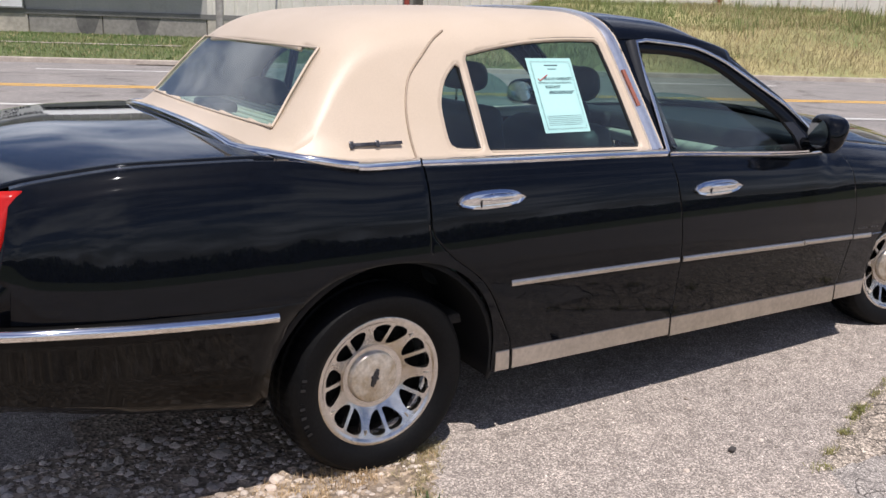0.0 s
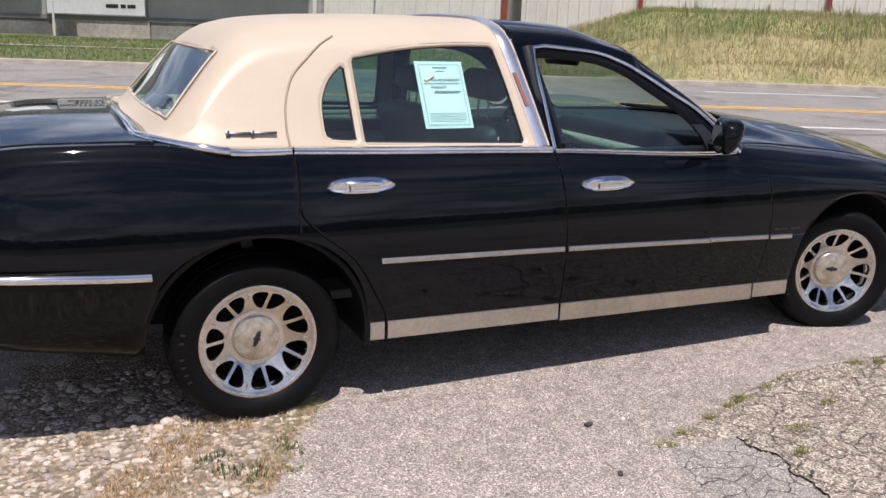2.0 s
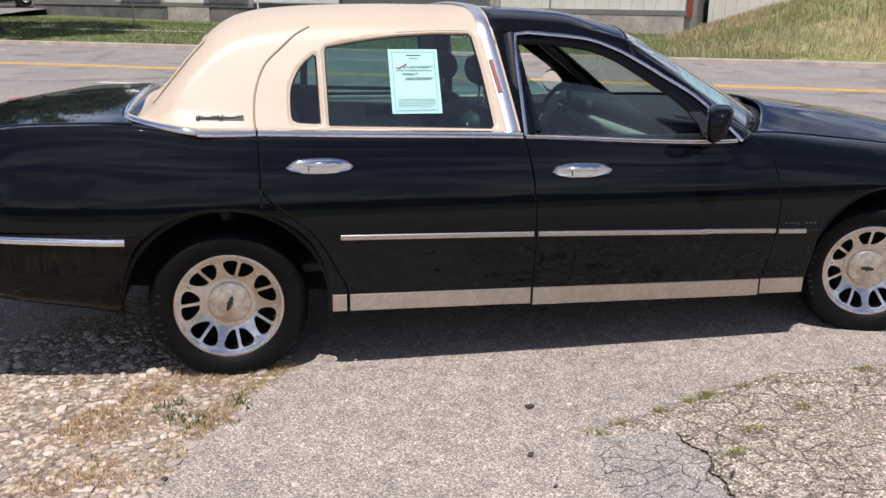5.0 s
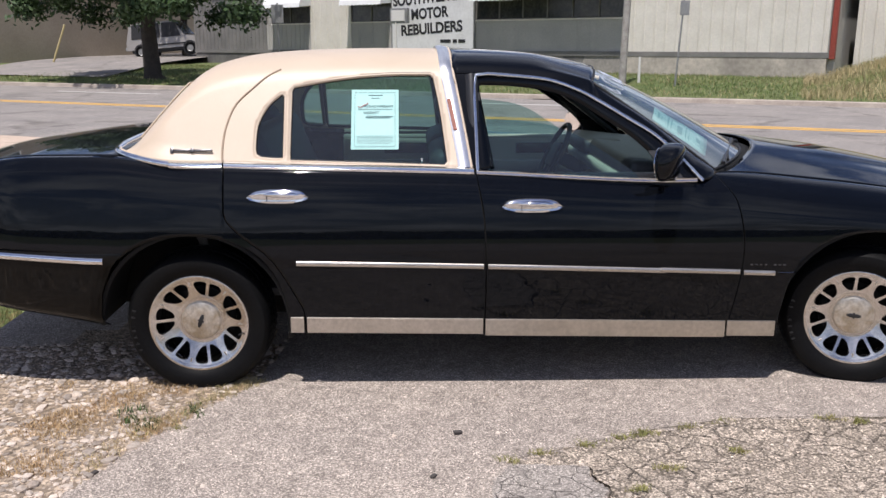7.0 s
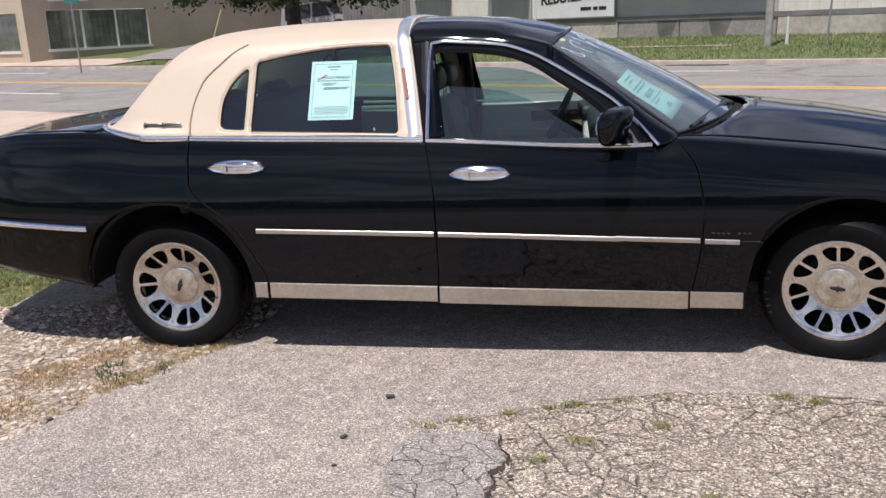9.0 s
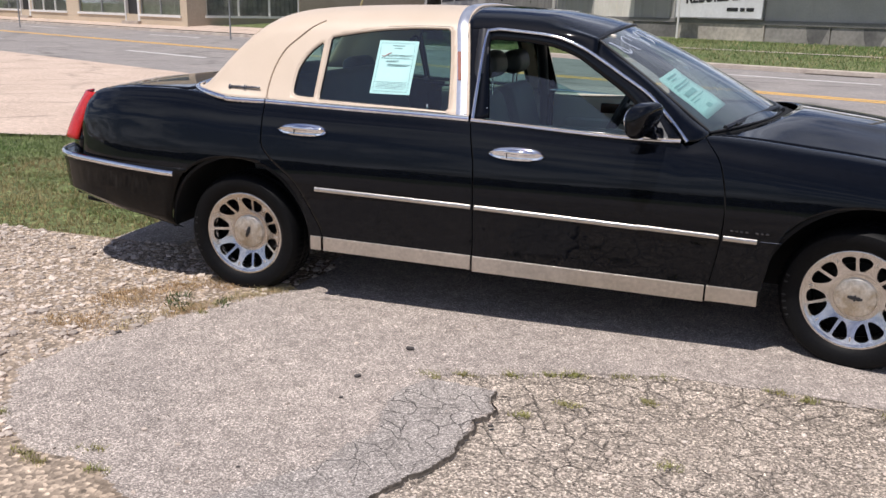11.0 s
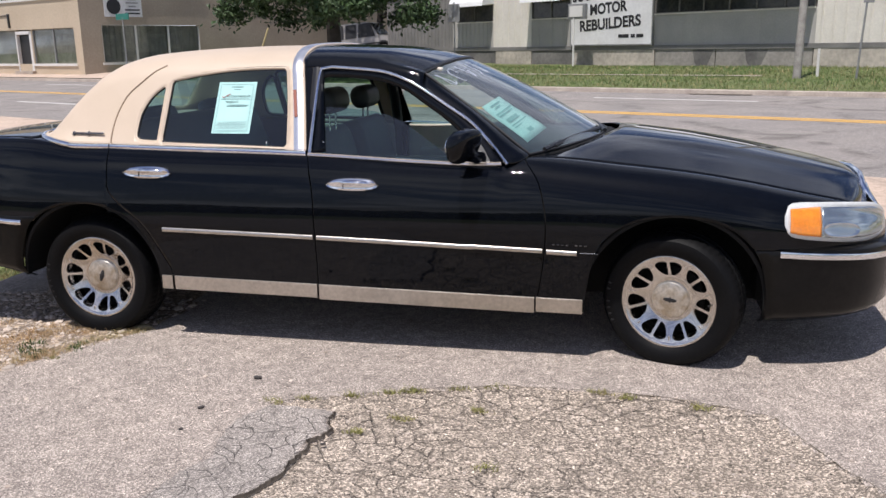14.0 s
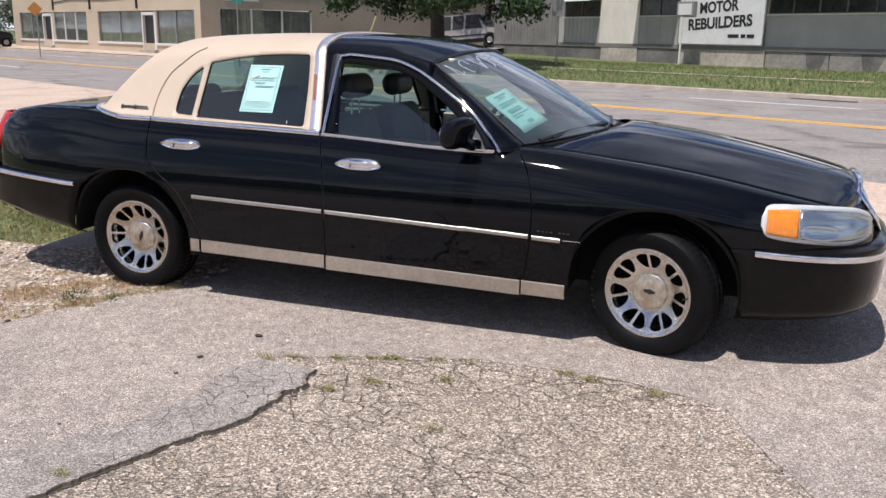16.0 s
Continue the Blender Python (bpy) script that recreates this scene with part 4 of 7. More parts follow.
for x in (20.6, 27.4, 34.2, 41.0):
    part("post", M().box((x, 1.05, 2.6), (0.16, 0.16, 5.0), 0.01), STEELRED, sh2, "rusty red steel post", smooth=0)

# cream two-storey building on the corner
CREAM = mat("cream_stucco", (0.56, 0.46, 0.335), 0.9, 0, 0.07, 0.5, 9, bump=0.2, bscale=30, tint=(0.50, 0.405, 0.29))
# the front's stucco in a darker tone, for the side and inner walls
CREAM_SIDE = mat("darker_cream_stucco", (0.40, 0.335, 0.255), 0.9, 0, 0.07, 0.5, 9, bump=0.2, bscale=30, tint=(0.35, 0.29, 0.22))
CURTAIN = mat("grey_green_curtain", (0.44, 0.40, 0.34), 0.9, 0, 0.2, 1.6, 7, tint=(0.27, 0.25, 0.22))
WHITEF = mat("white_frame", (0.72, 0.70, 0.66), 0.6, 0, 0.05, 3, 20)
PANE = glass("shop_glass", (0.80, 0.83, 0.82))
DARKDOOR = mat("dark_door", (0.02, 0.019, 0.018), 0.4, 0, 0.2, 3, 20)
cb = thing("corner_building", "cream two storey corner building with curtained shop windows", "building", m=pose(-26.35, 37.75, 0, 0, 0, 155))
# local x runs along the front away from the corner; the street lies at +y
BF = [(0.10, 4.55), (6.45, 12.55), (14.35, 19.95), (21.9, 26.3)]
DOORS = [(4.62, 6.38), (20.1, 21.85)]


def front(name, x0, x1, z0, z1, d0=-0.30, d1=0.0, material=None, parent=None, label=""):
    return slab(name, x0 + 0.5, x1 + 0.5, z0, z1, d0, d1, material or CREAM, parent or cb, label)


front("front_wall", -0.6, 27.6, -0.2, 0.82)
front("front_wall", -0.6, 27.6, 2.76, 4.34)
front("front_wall", -0.6, 27.6, 6.3, 7.6)
edges_ = [(-0.6, 0.10), (4.55, 4.62), (6.38, 6.45), (12.55, 14.35), (19.95, 20.1), (21.85, 21.9), (26.3, 27.6)]
for a, b in edges_:
    front("pier", a, b, 0.82, 2.76)
for a, b in ((-0.6, 0.1), (12.4, 14.2), (26.2, 27.6)):
    front("pier", a, b, 4.34, 6.3)


def shop_window(x0, x1, z0, z1, n, place, parent):
    w = new("shop_window")
    w.parent = parent
    tagged(w, "wide curtained window with a pale sill")
    st = (x1 - x0) / n
    pl = []
    k = int((x1 - x0) / 0.16)
    for i in range(k + 1):
        pl.append((x0 + (x1 - x0) * i / k, -0.24 + (0.035 if i % 2 else -0.035)))
    c = M().grid([[place(a, b, z0) for a, b in pl], [place(a, b, z1) for a, b in pl]])
    part("curtain", c, CURTAIN, w, "grey green pleated curtain", smooth=0)

    def blk(nm, a0, a1, c0, c1, d0, d1, mt):
        q = [place(a, d, c_) for c_ in (c0, c1) for a, d in ((a0, d0), (a1, d0), (a1, d1), (a0, d1))]
        part(nm, M().put(q, [(0, 1, 2, 3), (4, 5, 6, 7), (0, 1, 5, 4), (1, 2, 6, 5), (2, 3, 7, 6), (3, 0, 4, 7)]), mt, w, smooth=0)
    for i in range(n):
        blk("pane", x0 + i * st + 0.04, x0 + (i + 1) * st - 0.04, z0 + 0.04, z1 - 0.04, -0.10, -0.09, PANE)
    for i in range(n + 1):
        blk("mullion", x0 + i * st - 0.05, x0 + i * st + 0.05, z0, z1, -0.13, -0.04, WHITEF if n == 3 else GALV)
    blk("window_sill", x0 - 0.1, x1 + 0.1, z0 - 0.13, z0, -0.15, 0.07, WHITEF)


fp = lambda a, d, z: (a + 0.5, d, z)
for (a, b), n in zip(BF, (2, 2, 3, 2)):
    shop_window(a, b, 0.84, 2.74, n, fp, cb)
for a, b, n in ((0.1, 12.4, 3), (14.2, 26.2, 3)):
    shop_window(a, b, 4.46, 6.28, n, fp, cb)
for a, b in DOORS:
    d = new("shop_door")
    d.parent = cb
    tagged(d, "dark glazed door in a white frame")
    front("door_leaf", a + 0.25, b - 0.12, 0.42, 2.45, -0.22, -0.16, DARKDOOR, d)
    front("door_frame", a, a + 0.22, 0.42, 2.66, -0.15, 0.03, WHITEF, d)
    front("door_frame", b - 0.12, b, 0.42, 2.66, -0.15, 0.03, WHITEF, d)
    front("door_frame", a, b, 2.5, 2.68, -0.15, 0.03, WHITEF, d)
    front("door_step", a - 0.1, b + 0.1, 0.2, 0.42, -0.2, 0.25, KERB, d)
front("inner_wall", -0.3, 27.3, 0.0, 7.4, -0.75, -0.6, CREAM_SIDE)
part("wall_cable", M().tube([(7.4, 0.03, 3.62), (12.0, 0.03, 3.5), (17.0, 0.03, 3.6), (20.2, 0.03, 3.42)], 0.03, 6), DARKDOOR, cb, "dark cable along the wall")
for x in (7.4, 20.2, 14.1):
    part("cable_drop", M().box((x, 0.05, 3.3), (0.16, 0.1, 0.8), 0.02), DARKDOOR, cb)
# side wall runs from the corner up the side street
SA = radians(62 - 155)
sd = Vector((math.cos(SA), math.sin(SA)))
sn = Vector((sd.y, -sd.x))
if sn.x > 0:
    sn = -sn


def sp(a, d, z):
    p = sd * a + sn * d
    return (p.x - 0.1, p.y, z)


def sblk(nm, a0, a1, c0, c1, d0, d1, mt, parent=None, label=""):
    q = [sp(a, d, c_) for c_ in (c0, c1) for a, d in ((a0, d0), (a1, d0), (a1, d1), (a0, d1))]
    return part(nm, M().put(q, [(0, 1, 2, 3), (4, 5, 6, 7), (0, 1, 5, 4), (1, 2, 6, 5), (2, 3, 7, 6), (3, 0, 4, 7)]), mt, parent or cb, label, smooth=0)


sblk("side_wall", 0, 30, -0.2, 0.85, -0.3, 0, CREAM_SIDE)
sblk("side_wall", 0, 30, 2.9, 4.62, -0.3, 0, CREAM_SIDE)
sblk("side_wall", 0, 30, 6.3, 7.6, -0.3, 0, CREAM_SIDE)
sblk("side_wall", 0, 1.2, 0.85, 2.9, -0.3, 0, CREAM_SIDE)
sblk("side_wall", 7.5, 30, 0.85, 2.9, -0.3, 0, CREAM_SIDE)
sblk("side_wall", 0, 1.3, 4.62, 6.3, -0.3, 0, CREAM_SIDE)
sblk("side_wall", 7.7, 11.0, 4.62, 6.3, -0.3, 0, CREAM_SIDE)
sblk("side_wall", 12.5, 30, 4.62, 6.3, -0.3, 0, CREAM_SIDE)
shop_window(1.2, 7.5, 0.86, 2.88, 3, sp, cb)
shop_window(1.3, 7.7, 4.66, 6.28, 3, sp, cb)
shop_window(11.0, 12.5, 4.66, 6.28, 1, sp, cb)
cor, a1_, b1_ = Vector((0, 0, 7.6)), Vector((28.1, 0, 7.6)), Vector(sp(30, 0, 7.6))
part("roof", M().ngon([cor, a1_, a1_ + Vector(sp(30, 0, 0)), b1_], (0, 0, 0.2)), ROOFM, cb, smooth=0)
bn = thing("wall_banner", "white banner with a dark emblem on the building's side", "banner", m=pose(-26.35, 37.75, 0, 0, 0, 155))
sblk("banner_cloth", 1.45, 3.75, 3.33, 4.42, 0.02, 0.05, SIGNW, bn)
q = [sp(1.6 + 0.42 + 0.42 * math.cos(a), 0.07, 3.88 + 0.42 * math.sin(a)) for a in np.linspace(0, math.tau, 17)[:-1]]
part("emblem", M().put(q, [tuple(range(16))]), BLACKP, bn, "plain dark round emblem", smooth=0)
for k, w in enumerate((0.5, 0.75, 0.45, 0.9, 0.9)):
    sblk("print_bar", 3.15 - w / 2, 3.15 + w / 2, 4.24 - 0.19 * k, 4.30 - 0.19 * k + 0.02, 0.055, 0.065, BLACKP if k > 2 else GALV, bn)

# ---- poles and signs ----
def ground_z(x, y):
    return height(x, y)


def pole_thing(name, label, cat, x, y, h, r, material, lean=(0, 0)):
    t = thing(name, label, cat)
    z = ground_z(x, y) - 0.05
    part("pole", M().tube([(x, y, z), (x + lean[0] * h / 2, y + lean[1] * h / 2, z + h / 2), (x + lean[0] * h, y + lean[1] * h, z + h)], [r, r * 0.92, r * 0.8], 12), material, t, smooth=80)
    return t


pole_thing("utility_pole", "weathered grey utility pole standing in the verge", "pole", 8.0, 24.7, 8.0, 0.13, POLEW, (0.02, 0.0))
t = pole_thing("sign_post", "thin leaning steel post with a small plate seen from behind", "sign post", 9.6, 24.0, 2.9, 0.035, GALV, (0.05, 0.0))
part("plate", M().box((9.76, 23.95, 2.75), (0.3, 0.02, 0.45), 0.005), GALV, t, "grey back of a sign plate", smooth=0)
t = pole_thing("marker_post", "short pale marker post in the grass", "post", 8.75, 25.4, 0.95, 0.05, WHITEF)
t = pole_thing("street_sign_post", "steel post with a small sign plate", "sign post", -4.8, 33.2, 3.0, 0.04, GALV)
part("plate", M().box((-4.8, 33.15, 2.85), (0.5, 0.02, 0.75), 0.005), GALV, t, "grey sign plate", smooth=0)
t = pole_thing("flood_lamp", "box shaped floodlight on a thin post before the sign", "lamp", 0.12, 37.52, 2.6, 0.05, WHITEF)
part("lamp_box", M().box((0.30, 37.50, 2.93), (1.02, 0.25, 0.70), 0.03, pose(0, 0, 0, 0, 0, WANG)), GALV, t, "grey metal lamp box", smooth=0)
part("lamp_glass", M().box((0.22, 37.39, 2.93), (0.80, 0.03, 0.5), 0.01, pose(0, 0, 0, 0, 0, WANG)), WHITEF, t, "pale lamp glass", smooth=0)
t = pole_thing("street_name_post", "steel post with a green street name plate", "sign post", -17.6, 27.9, 2.75, 0.035, GALV)
part("name_plate", M().box((-17.6, 27.9, 2.85), (0.9, 0.03, 0.24), 0.005, pose(0, 0, 0, 0, 0, -25)), mat("sign_green", (0.02, 0.17, 0.13), 0.4, 0, 0.06), t, "green plate", smooth=0)
t = pole_thing("warning_sign", "orange diamond warning sign on a post", "road sign", -33.5, 33.1, 2.3, 0.035, GALV)
part("diamond", M().box((-33.55, 33.05, 2.6), (0.55, 0.03, 0.55), 0.005, pose(0, 0, 0, 0, 0, 30) @ pose(0, 0, 0, 0, 45, 0)), mat("sign_orange", (0.46, 0.19, 0.04), 0.5, 0, 0.06), t, "faded orange diamond plate", smooth=0)
GUY = mat("yellow_guy_guard", (0.55, 0.45, 0.22), 0.6, 0, 0.1, 10, 40)
t = thing("guy_wire", "leaning guy wire with a pale plastic guard", "guy wire")
part("guard", M().tube([(-16.5, 38.5, 0.75), (-15.8, 38.5, 2.5)], 0.05, 8), GUY, t, smooth=80)

# ---- tree ----
BARK = mat("dark_bark", (0.06, 0.05, 0.042), 0.95, 0, 0.25, 6, 30, bump=0.6, bscale=18)
LEAF = mat("tree_leaf", (0.034, 0.066, 0.022), 0.6, 0, 0.2, 0.8, 8, tint=(0.055, 0.095, 0.03), island=0.4)


def tree(name, x, y, h, r, label, nleaf, seed, trunk_r=0.28, low=0.38):
    rg = np.random.default_rng(seed)
    t = thing(name, label, "tree")
    z0 = ground_z(x, y) - 0.1
    tr = M()
    tr.tube([(x, y, z0), (x - 0.05, y, z0 + 0.25), (x - 0.12, y, z0 + h * 0.25), (x + 0.05, y, z0 + h * 0.45), (x + 0.1, y, z0 + h * 0.7)], [trunk_r * 1.6, trunk_r * 1.05, trunk_r * 0.85, trunk_r * 0.6, trunk_r * 0.25], 12)
    tips = []
    for k in range(15):
        a = rg.uniform(0, math.tau)
        zb = z0 + h * rg.uniform(0.26, 0.6)
        L = r * rg.uniform(0.55, 0.98)
        e = (x + math.cos(a) * L, y + math.sin(a) * L, zb + h * rg.uniform(-0.02, 0.3))
        mid = (x + math.cos(a) * L * 0.5, y + math.sin(a) * L * 0.5, zb + (e[2] - zb) * 0.7)
        tr.tube([(x, y, zb), mid, e], [trunk_r * 0.4, trunk_r * 0.25, 0.03], 7)
        tips += [mid, e]
    part("trunk", tr, BARK, t, "dark forked trunk", smooth=80)
    V, F = [], []
    cl = []
    for k in range(110):
        if k < len(tips):
            c = np.array(tips[k])
        else:
            a, u = rg.uniform(0, math.tau), rg.uniform(0, 1) ** 0.5
            c = np.array((x + math.cos(a) * r * u, y + math.sin(a) * r * u, z0 + h * (low + (1 - low) * rg.uniform(0, 1) * (1.05 - 0.7 * u * u))))
        cl.append((c, rg.uniform(0.35, 0.8)))
    for _ in range(nleaf):
        c, s = cl[rg.integers(len(cl))]
        p = c + rg.normal(0, s * 0.55, 3) * (1, 1, 0.7)
        n1 = rg.normal(0, 1, 3)
        n1 /= np.linalg.norm(n1)
        n2 = np.cross(n1, rg.normal(0, 1, 3))
        n2 /= np.linalg.norm(n2)
        l, w = rg.uniform(0.09, 0.17), rg.uniform(0.04, 0.07)
        o = len(V)
        V += [tuple(p - n1 * l), tuple(p + n2 * w), tuple(p + n1 * l), tuple(p - n2 * w)]
        F += [(o, o + 1, o + 2, o + 3)]
    cr_ = part("crown", raw("crown", V, F, LEAF), LEAF, t, "dense dark green leaves")
    return t


tree("shade_tree", -9.5, 31.0, 8.5, 4.6, "leafy shade tree with a dark trunk on the verge", 42000, 3, 0.34, 0.31)
tree("shade_tree", -13.5, 52.0, 9.0, 4.0, "leafy tree behind the side street", 9000, 8)
tree("shade_tree", -60.0, 52.5, 9.0, 6.5, "dark leafy tree beside the corner building", 16000, 9, 0.28, 0.10)

# dark trees along the lot's other side
rg = np.random.default_rng(12)
V, F = [], []
TOP = lambda x: 2.0 + 0.8 * noise.noise((x * 0.06, 3.0, 0)) + 0.5 * noise.noise((x * 0.3, 8.0, 0))
for _ in range(44000):
    x = rg.uniform(-90, 90)
    z = TOP(x) * rg.uniform(0, 1) ** 0.85
    p = np.array((x, -44.0 + rg.uniform(-2.2, 2.2), z))
    n1 = rg.normal(0, 1, 3)
    n1 /= np.linalg.norm(n1)
    n2 = np.cross(n1, rg.normal(0, 1, 3))
    n2 /= np.linalg.norm(n2)
    l, w = rg.uniform(0.28, 0.5), rg.uniform(0.16, 0.28)
    o = len(V)
    V += [tuple(p - n1 * l), tuple(p + n2 * w), tuple(p + n1 * l), tuple(p - n2 * w)]
    F += [(o, o + 1, o + 2, o + 3)]
tagged(new("tree_row", raw("tree_row", V, F, LEAF)), "row of dark leafy trees closing the lot", "trees", kind="stuff")

# ---- parked vehicles far off ----
SILVER = mat("silver_beige_paint", (0.35, 0.325, 0.295), 0.4, 0.2, 0.06, 3, 20, coat=0.6)


def wagon(name, label, m, paint, L=5.1, H=1.9):
    t = thing(name, label, "car", m=m)
    prof = [(-L / 2, 0.5), (-L / 2, 1.0), (-L / 2 + 0.05, 1.12), (-L / 2 + 0.22, H - 0.08), (-L / 2 + 0.4, H), (L * 0.08, H), (L * 0.14, H - 0.05), (L * 0.26, 1.2), (L / 2 - 0.25, 1.12), (L / 2 - 0.03, 1.0), (L / 2, 0.5)]
    rows = []
    for y, k in ((-0.98, 0), (-1.0, 1), (1.0, 1), (0.98, 0)):
        rows.append([(x, y * (1 - 0.16 * max(0, (z - 1.1) / 0.8)), z) for x, z in prof])
    bd = M().grid(rows)
    for s in (0, 3):
        bd.ngon(rows[s])
    part("body", bd, paint, t, smooth=25)
    for s in (-1, 1):
        for xa, xb in ((-L / 2 + 0.35, -1.15), (-1.05, -0.25), (-0.15, 0.75)):
            yb, yt_ = 1.0 * (1 - 0.16 * 0.06) + 0.006, 1.0 * (1 - 0.16 * 0.8) + 0.008
            part("side_window", M().ngon([(xa, s * yb, 1.14), (xb + (0.3 if xb > 0.5 else 0), s * yb, 1.14), (xb, s * yt_, H - 0.09), (xa + 0.08, s * yt_, H - 0.09)], (0, -s * 0.01, 0)), BLACKP, t, smooth=0)
        part("side_stripe", M().box((0, s * 1.0, 0.72), (L - 1.2, 0.03, 0.08), 0.005), BLACKP, t, smooth=0)
        for x in (-1.5, 1.55):
            part("tyre", M().lathe([(0.2, -0.1), (0.36, -0.12), (0.38, 0), (0.36, 0.12), (0.2, 0.1)], (x, s * 0.9, 0.38), "y", 24), TYRE, t)
            part("wheel_disc", M().lathe([(0.0, s * 0.105), (0.08, s * 0.115), (0.17, s * 0.10), (0.2, s * 0.125)], (x, s * 0.9, 0.38), "y", 24), GALV, t)
            part("wheel_arch", M().lathe([(0.37, s * 0.02), (0.44, s * 0.02), (0.44, s * 0.0)], (x, s * 0.985, 0.40), "y", 24), BLACKP, t)
    part("windscreen", M().ngon([(L * 0.145 + 0.02, y, H - 0.10) for y in (-0.80, 0.80)] + [(L * 0.255 + 0.02, y, 1.24) for y in (0.93, -0.93)], (0.01, 0, 0.012)), DARKWIN, t, "dark sloping windscreen", smooth=0)
    part("undertray", M().box((0, 0, 0.42), (L - 0.5, 1.8, 0.2), 0.03), BLACKP, t, smooth=0)
    for y in (-0.75, 0.75):
        part("head_light", M().box((L / 2 + 0.005, y, 0.86), (0.04, 0.36, 0.16), 0.01), OPAL, t, smooth=0)
    part("bumper", M().box((-L / 2 - 0.05, 0, 0.6), (0.16, 1.9, 0.2), 0.04), GALV, t)
    part("bumper", M().box((L / 2 + 0.05, 0, 0.6), (0.16, 1.9, 0.2), 0.04), GALV, t)
    return t


wagon("parked_wagon", "silver beige four door wagon parked up the side street", pose(-13.88, 50.0, 0.90, 0, -5, -6), SILVER, 4.75, 2.08)
wagon("parked_wagon", "dark car parked beyond the corner building", pose(-52.3, 46.6, 0.15, 0, 0, 70), PLASTIC, 4.2, 1.45)

# ---- the car: x forward, right side at negative y, rear axle at x = 0 ----
zt = K((-1.25, 0.90), (-1.05, 0.995), (-0.95, 1.028), (-0.68, 1.062), (-0.38, 1.066), (-0.2, 1.047), (-0.06, 1.028), (0.14, 1.019), (1.22, 0.993), (2.1, 0.958), (2.2, 0.960), (2.32, 0.982), (2.8, 0.942), (3.1, 0.907), (3.34, 0.867), (3.55, 0.824), (3.74, 0.785), (3.9, 0.752), (4.0, 0.72))
yt = K((-1.25, 0.60), (-1.05, 0.72), (-0.95, 0.775), (-0.68, 0.835), (-0.38, 0.865), (-0.1, 0.89), (0.2, 0.905), (2.15, 0.912), (2.32, 0.835), (2.5, 0.80), (3.34, 0.785), (3.74, 0.74), (3.9, 0.60), (4.0, 0.46))
WX = K((-1.25, 0.68), (-1.12, 0.80), (-1.0, 0.878), (-0.73, 0.945), (-0.3, 0.975), (0.3, 0.985), (2.5, 0.985), (3.0, 0.975), (3.36, 0.958), (3.5, 0.937), (3.62, 0.903), (3.75, 0.84), (3.86, 0.762), (3.95, 0.65), (4.0, 0.55))
BASE = K((0.2, -0.09), (0.27, -0.030), (0.36, -0.021), (0.5, -0.008), (0.6, -0.0005), (0.65, 0.0), (0.72, -0.005), (0.85, -0.023), (1.0, -0.050), (1.1, -0.07))


def yside(x, z):
    """Half width of the body at a height."""
    top, w = zt(x), WX(x)
    rh = 0.17
    b = w + BASE(z)
    b += 0.0045 / (1 + math.exp(min(40, max(-40, (z - (top - 0.048)) / 0.0035))))
    q = (z - (top - rh)) / rh
    if q > 0:
        q = min(q, 1.0)
        b -= max(0.0, (w + BASE(top) - yt(x))) * (1 - math.sqrt(max(0.0, 1 - q**2.2)))
    return b


def side_slope(z):
    """Half width of the cabin's side, which leans inwards."""
    return 0.925 - 0.57 * (z - 0.963)


car = thing("sedan", "long black sedan with cream vinyl roof and chrome trim", "car")


def both(name, m, material, parent=car, label="", smooth=35.0, thick=0.0):
    a = part(name, m, material, parent, label, smooth, thick)
    b = part(name, m.mirrored(), material, parent if parent is car else parent, label, smooth, thick)
    return a, b


def coons(bottom, top, left, right, nu, nv):
    rows = []
    b0, b1, t0, t1 = bottom(0), bottom(1), top(0), top(1)
    for j in range(nv + 1):
        v = 1 - (1 - j / nv) ** 1.9
        row = []
        for i in range(nu + 1):
            s = min(1.0, max(0.0, (i - 1) / (nu - 2)))
            s = 0.0015 if i == 1 else 0.9985 if i == nu - 1 else s
            p = (1 - v) * bottom(s) + v * top(s) + (1 - s) * left(v) + s * right(v) - ((1 - s) * (1 - v) * b0 + s * (1 - v) * b1 + (1 - s) * v * t0 + s * v * t1)
            x, z = float(p[0]), min(float(p[1]), zt(float(p[0])))
            row.append((x, -yside(x, z), z))
        rows.append(row)
    return M().grid(rows)


def top_edge(xa, xb):
    return lambda s: np.array([xa + (xb - xa) * s, zt(xa + (xb - xa) * s)])


def seam(pts, dx):
    pts = [(x + dx, z) for x, z in pts]
    pts[-1] = (pts[-1][0], zt(pts[-1][0]))
    return polyline(spline(pts, 24)), pts


def arch(cx, cz, rx, rz, z0, z1, n=40):
    """Points over a wheel opening from its rear foot at height z0 to its front foot at z1."""
    def foot(z, sgn):
        q = max(0.0, 1 - abs((z - cz) / rz) ** 2.4)
        return (cx + sgn * rx * q ** (1 / 2.4), z)
    a0 = math.asin(min(1, max(-1, (z0 - cz) / rz)))
    pts = [foot(z0, -1)]
    for k in range(1, n):
        a = math.pi - k * math.pi / n
        c, s = math.cos(a), math.sin(a)
        x = cx + rx * math.copysign(abs(c) ** (2 / 2.4), c)
        z = cz + rz * abs(s) ** (2 / 2.4)
        if (x < cx and z > z0) or (x >= cx and z > z1):
            pts.append((x, z))
    pts.append(foot(z1, 1))
    return pts


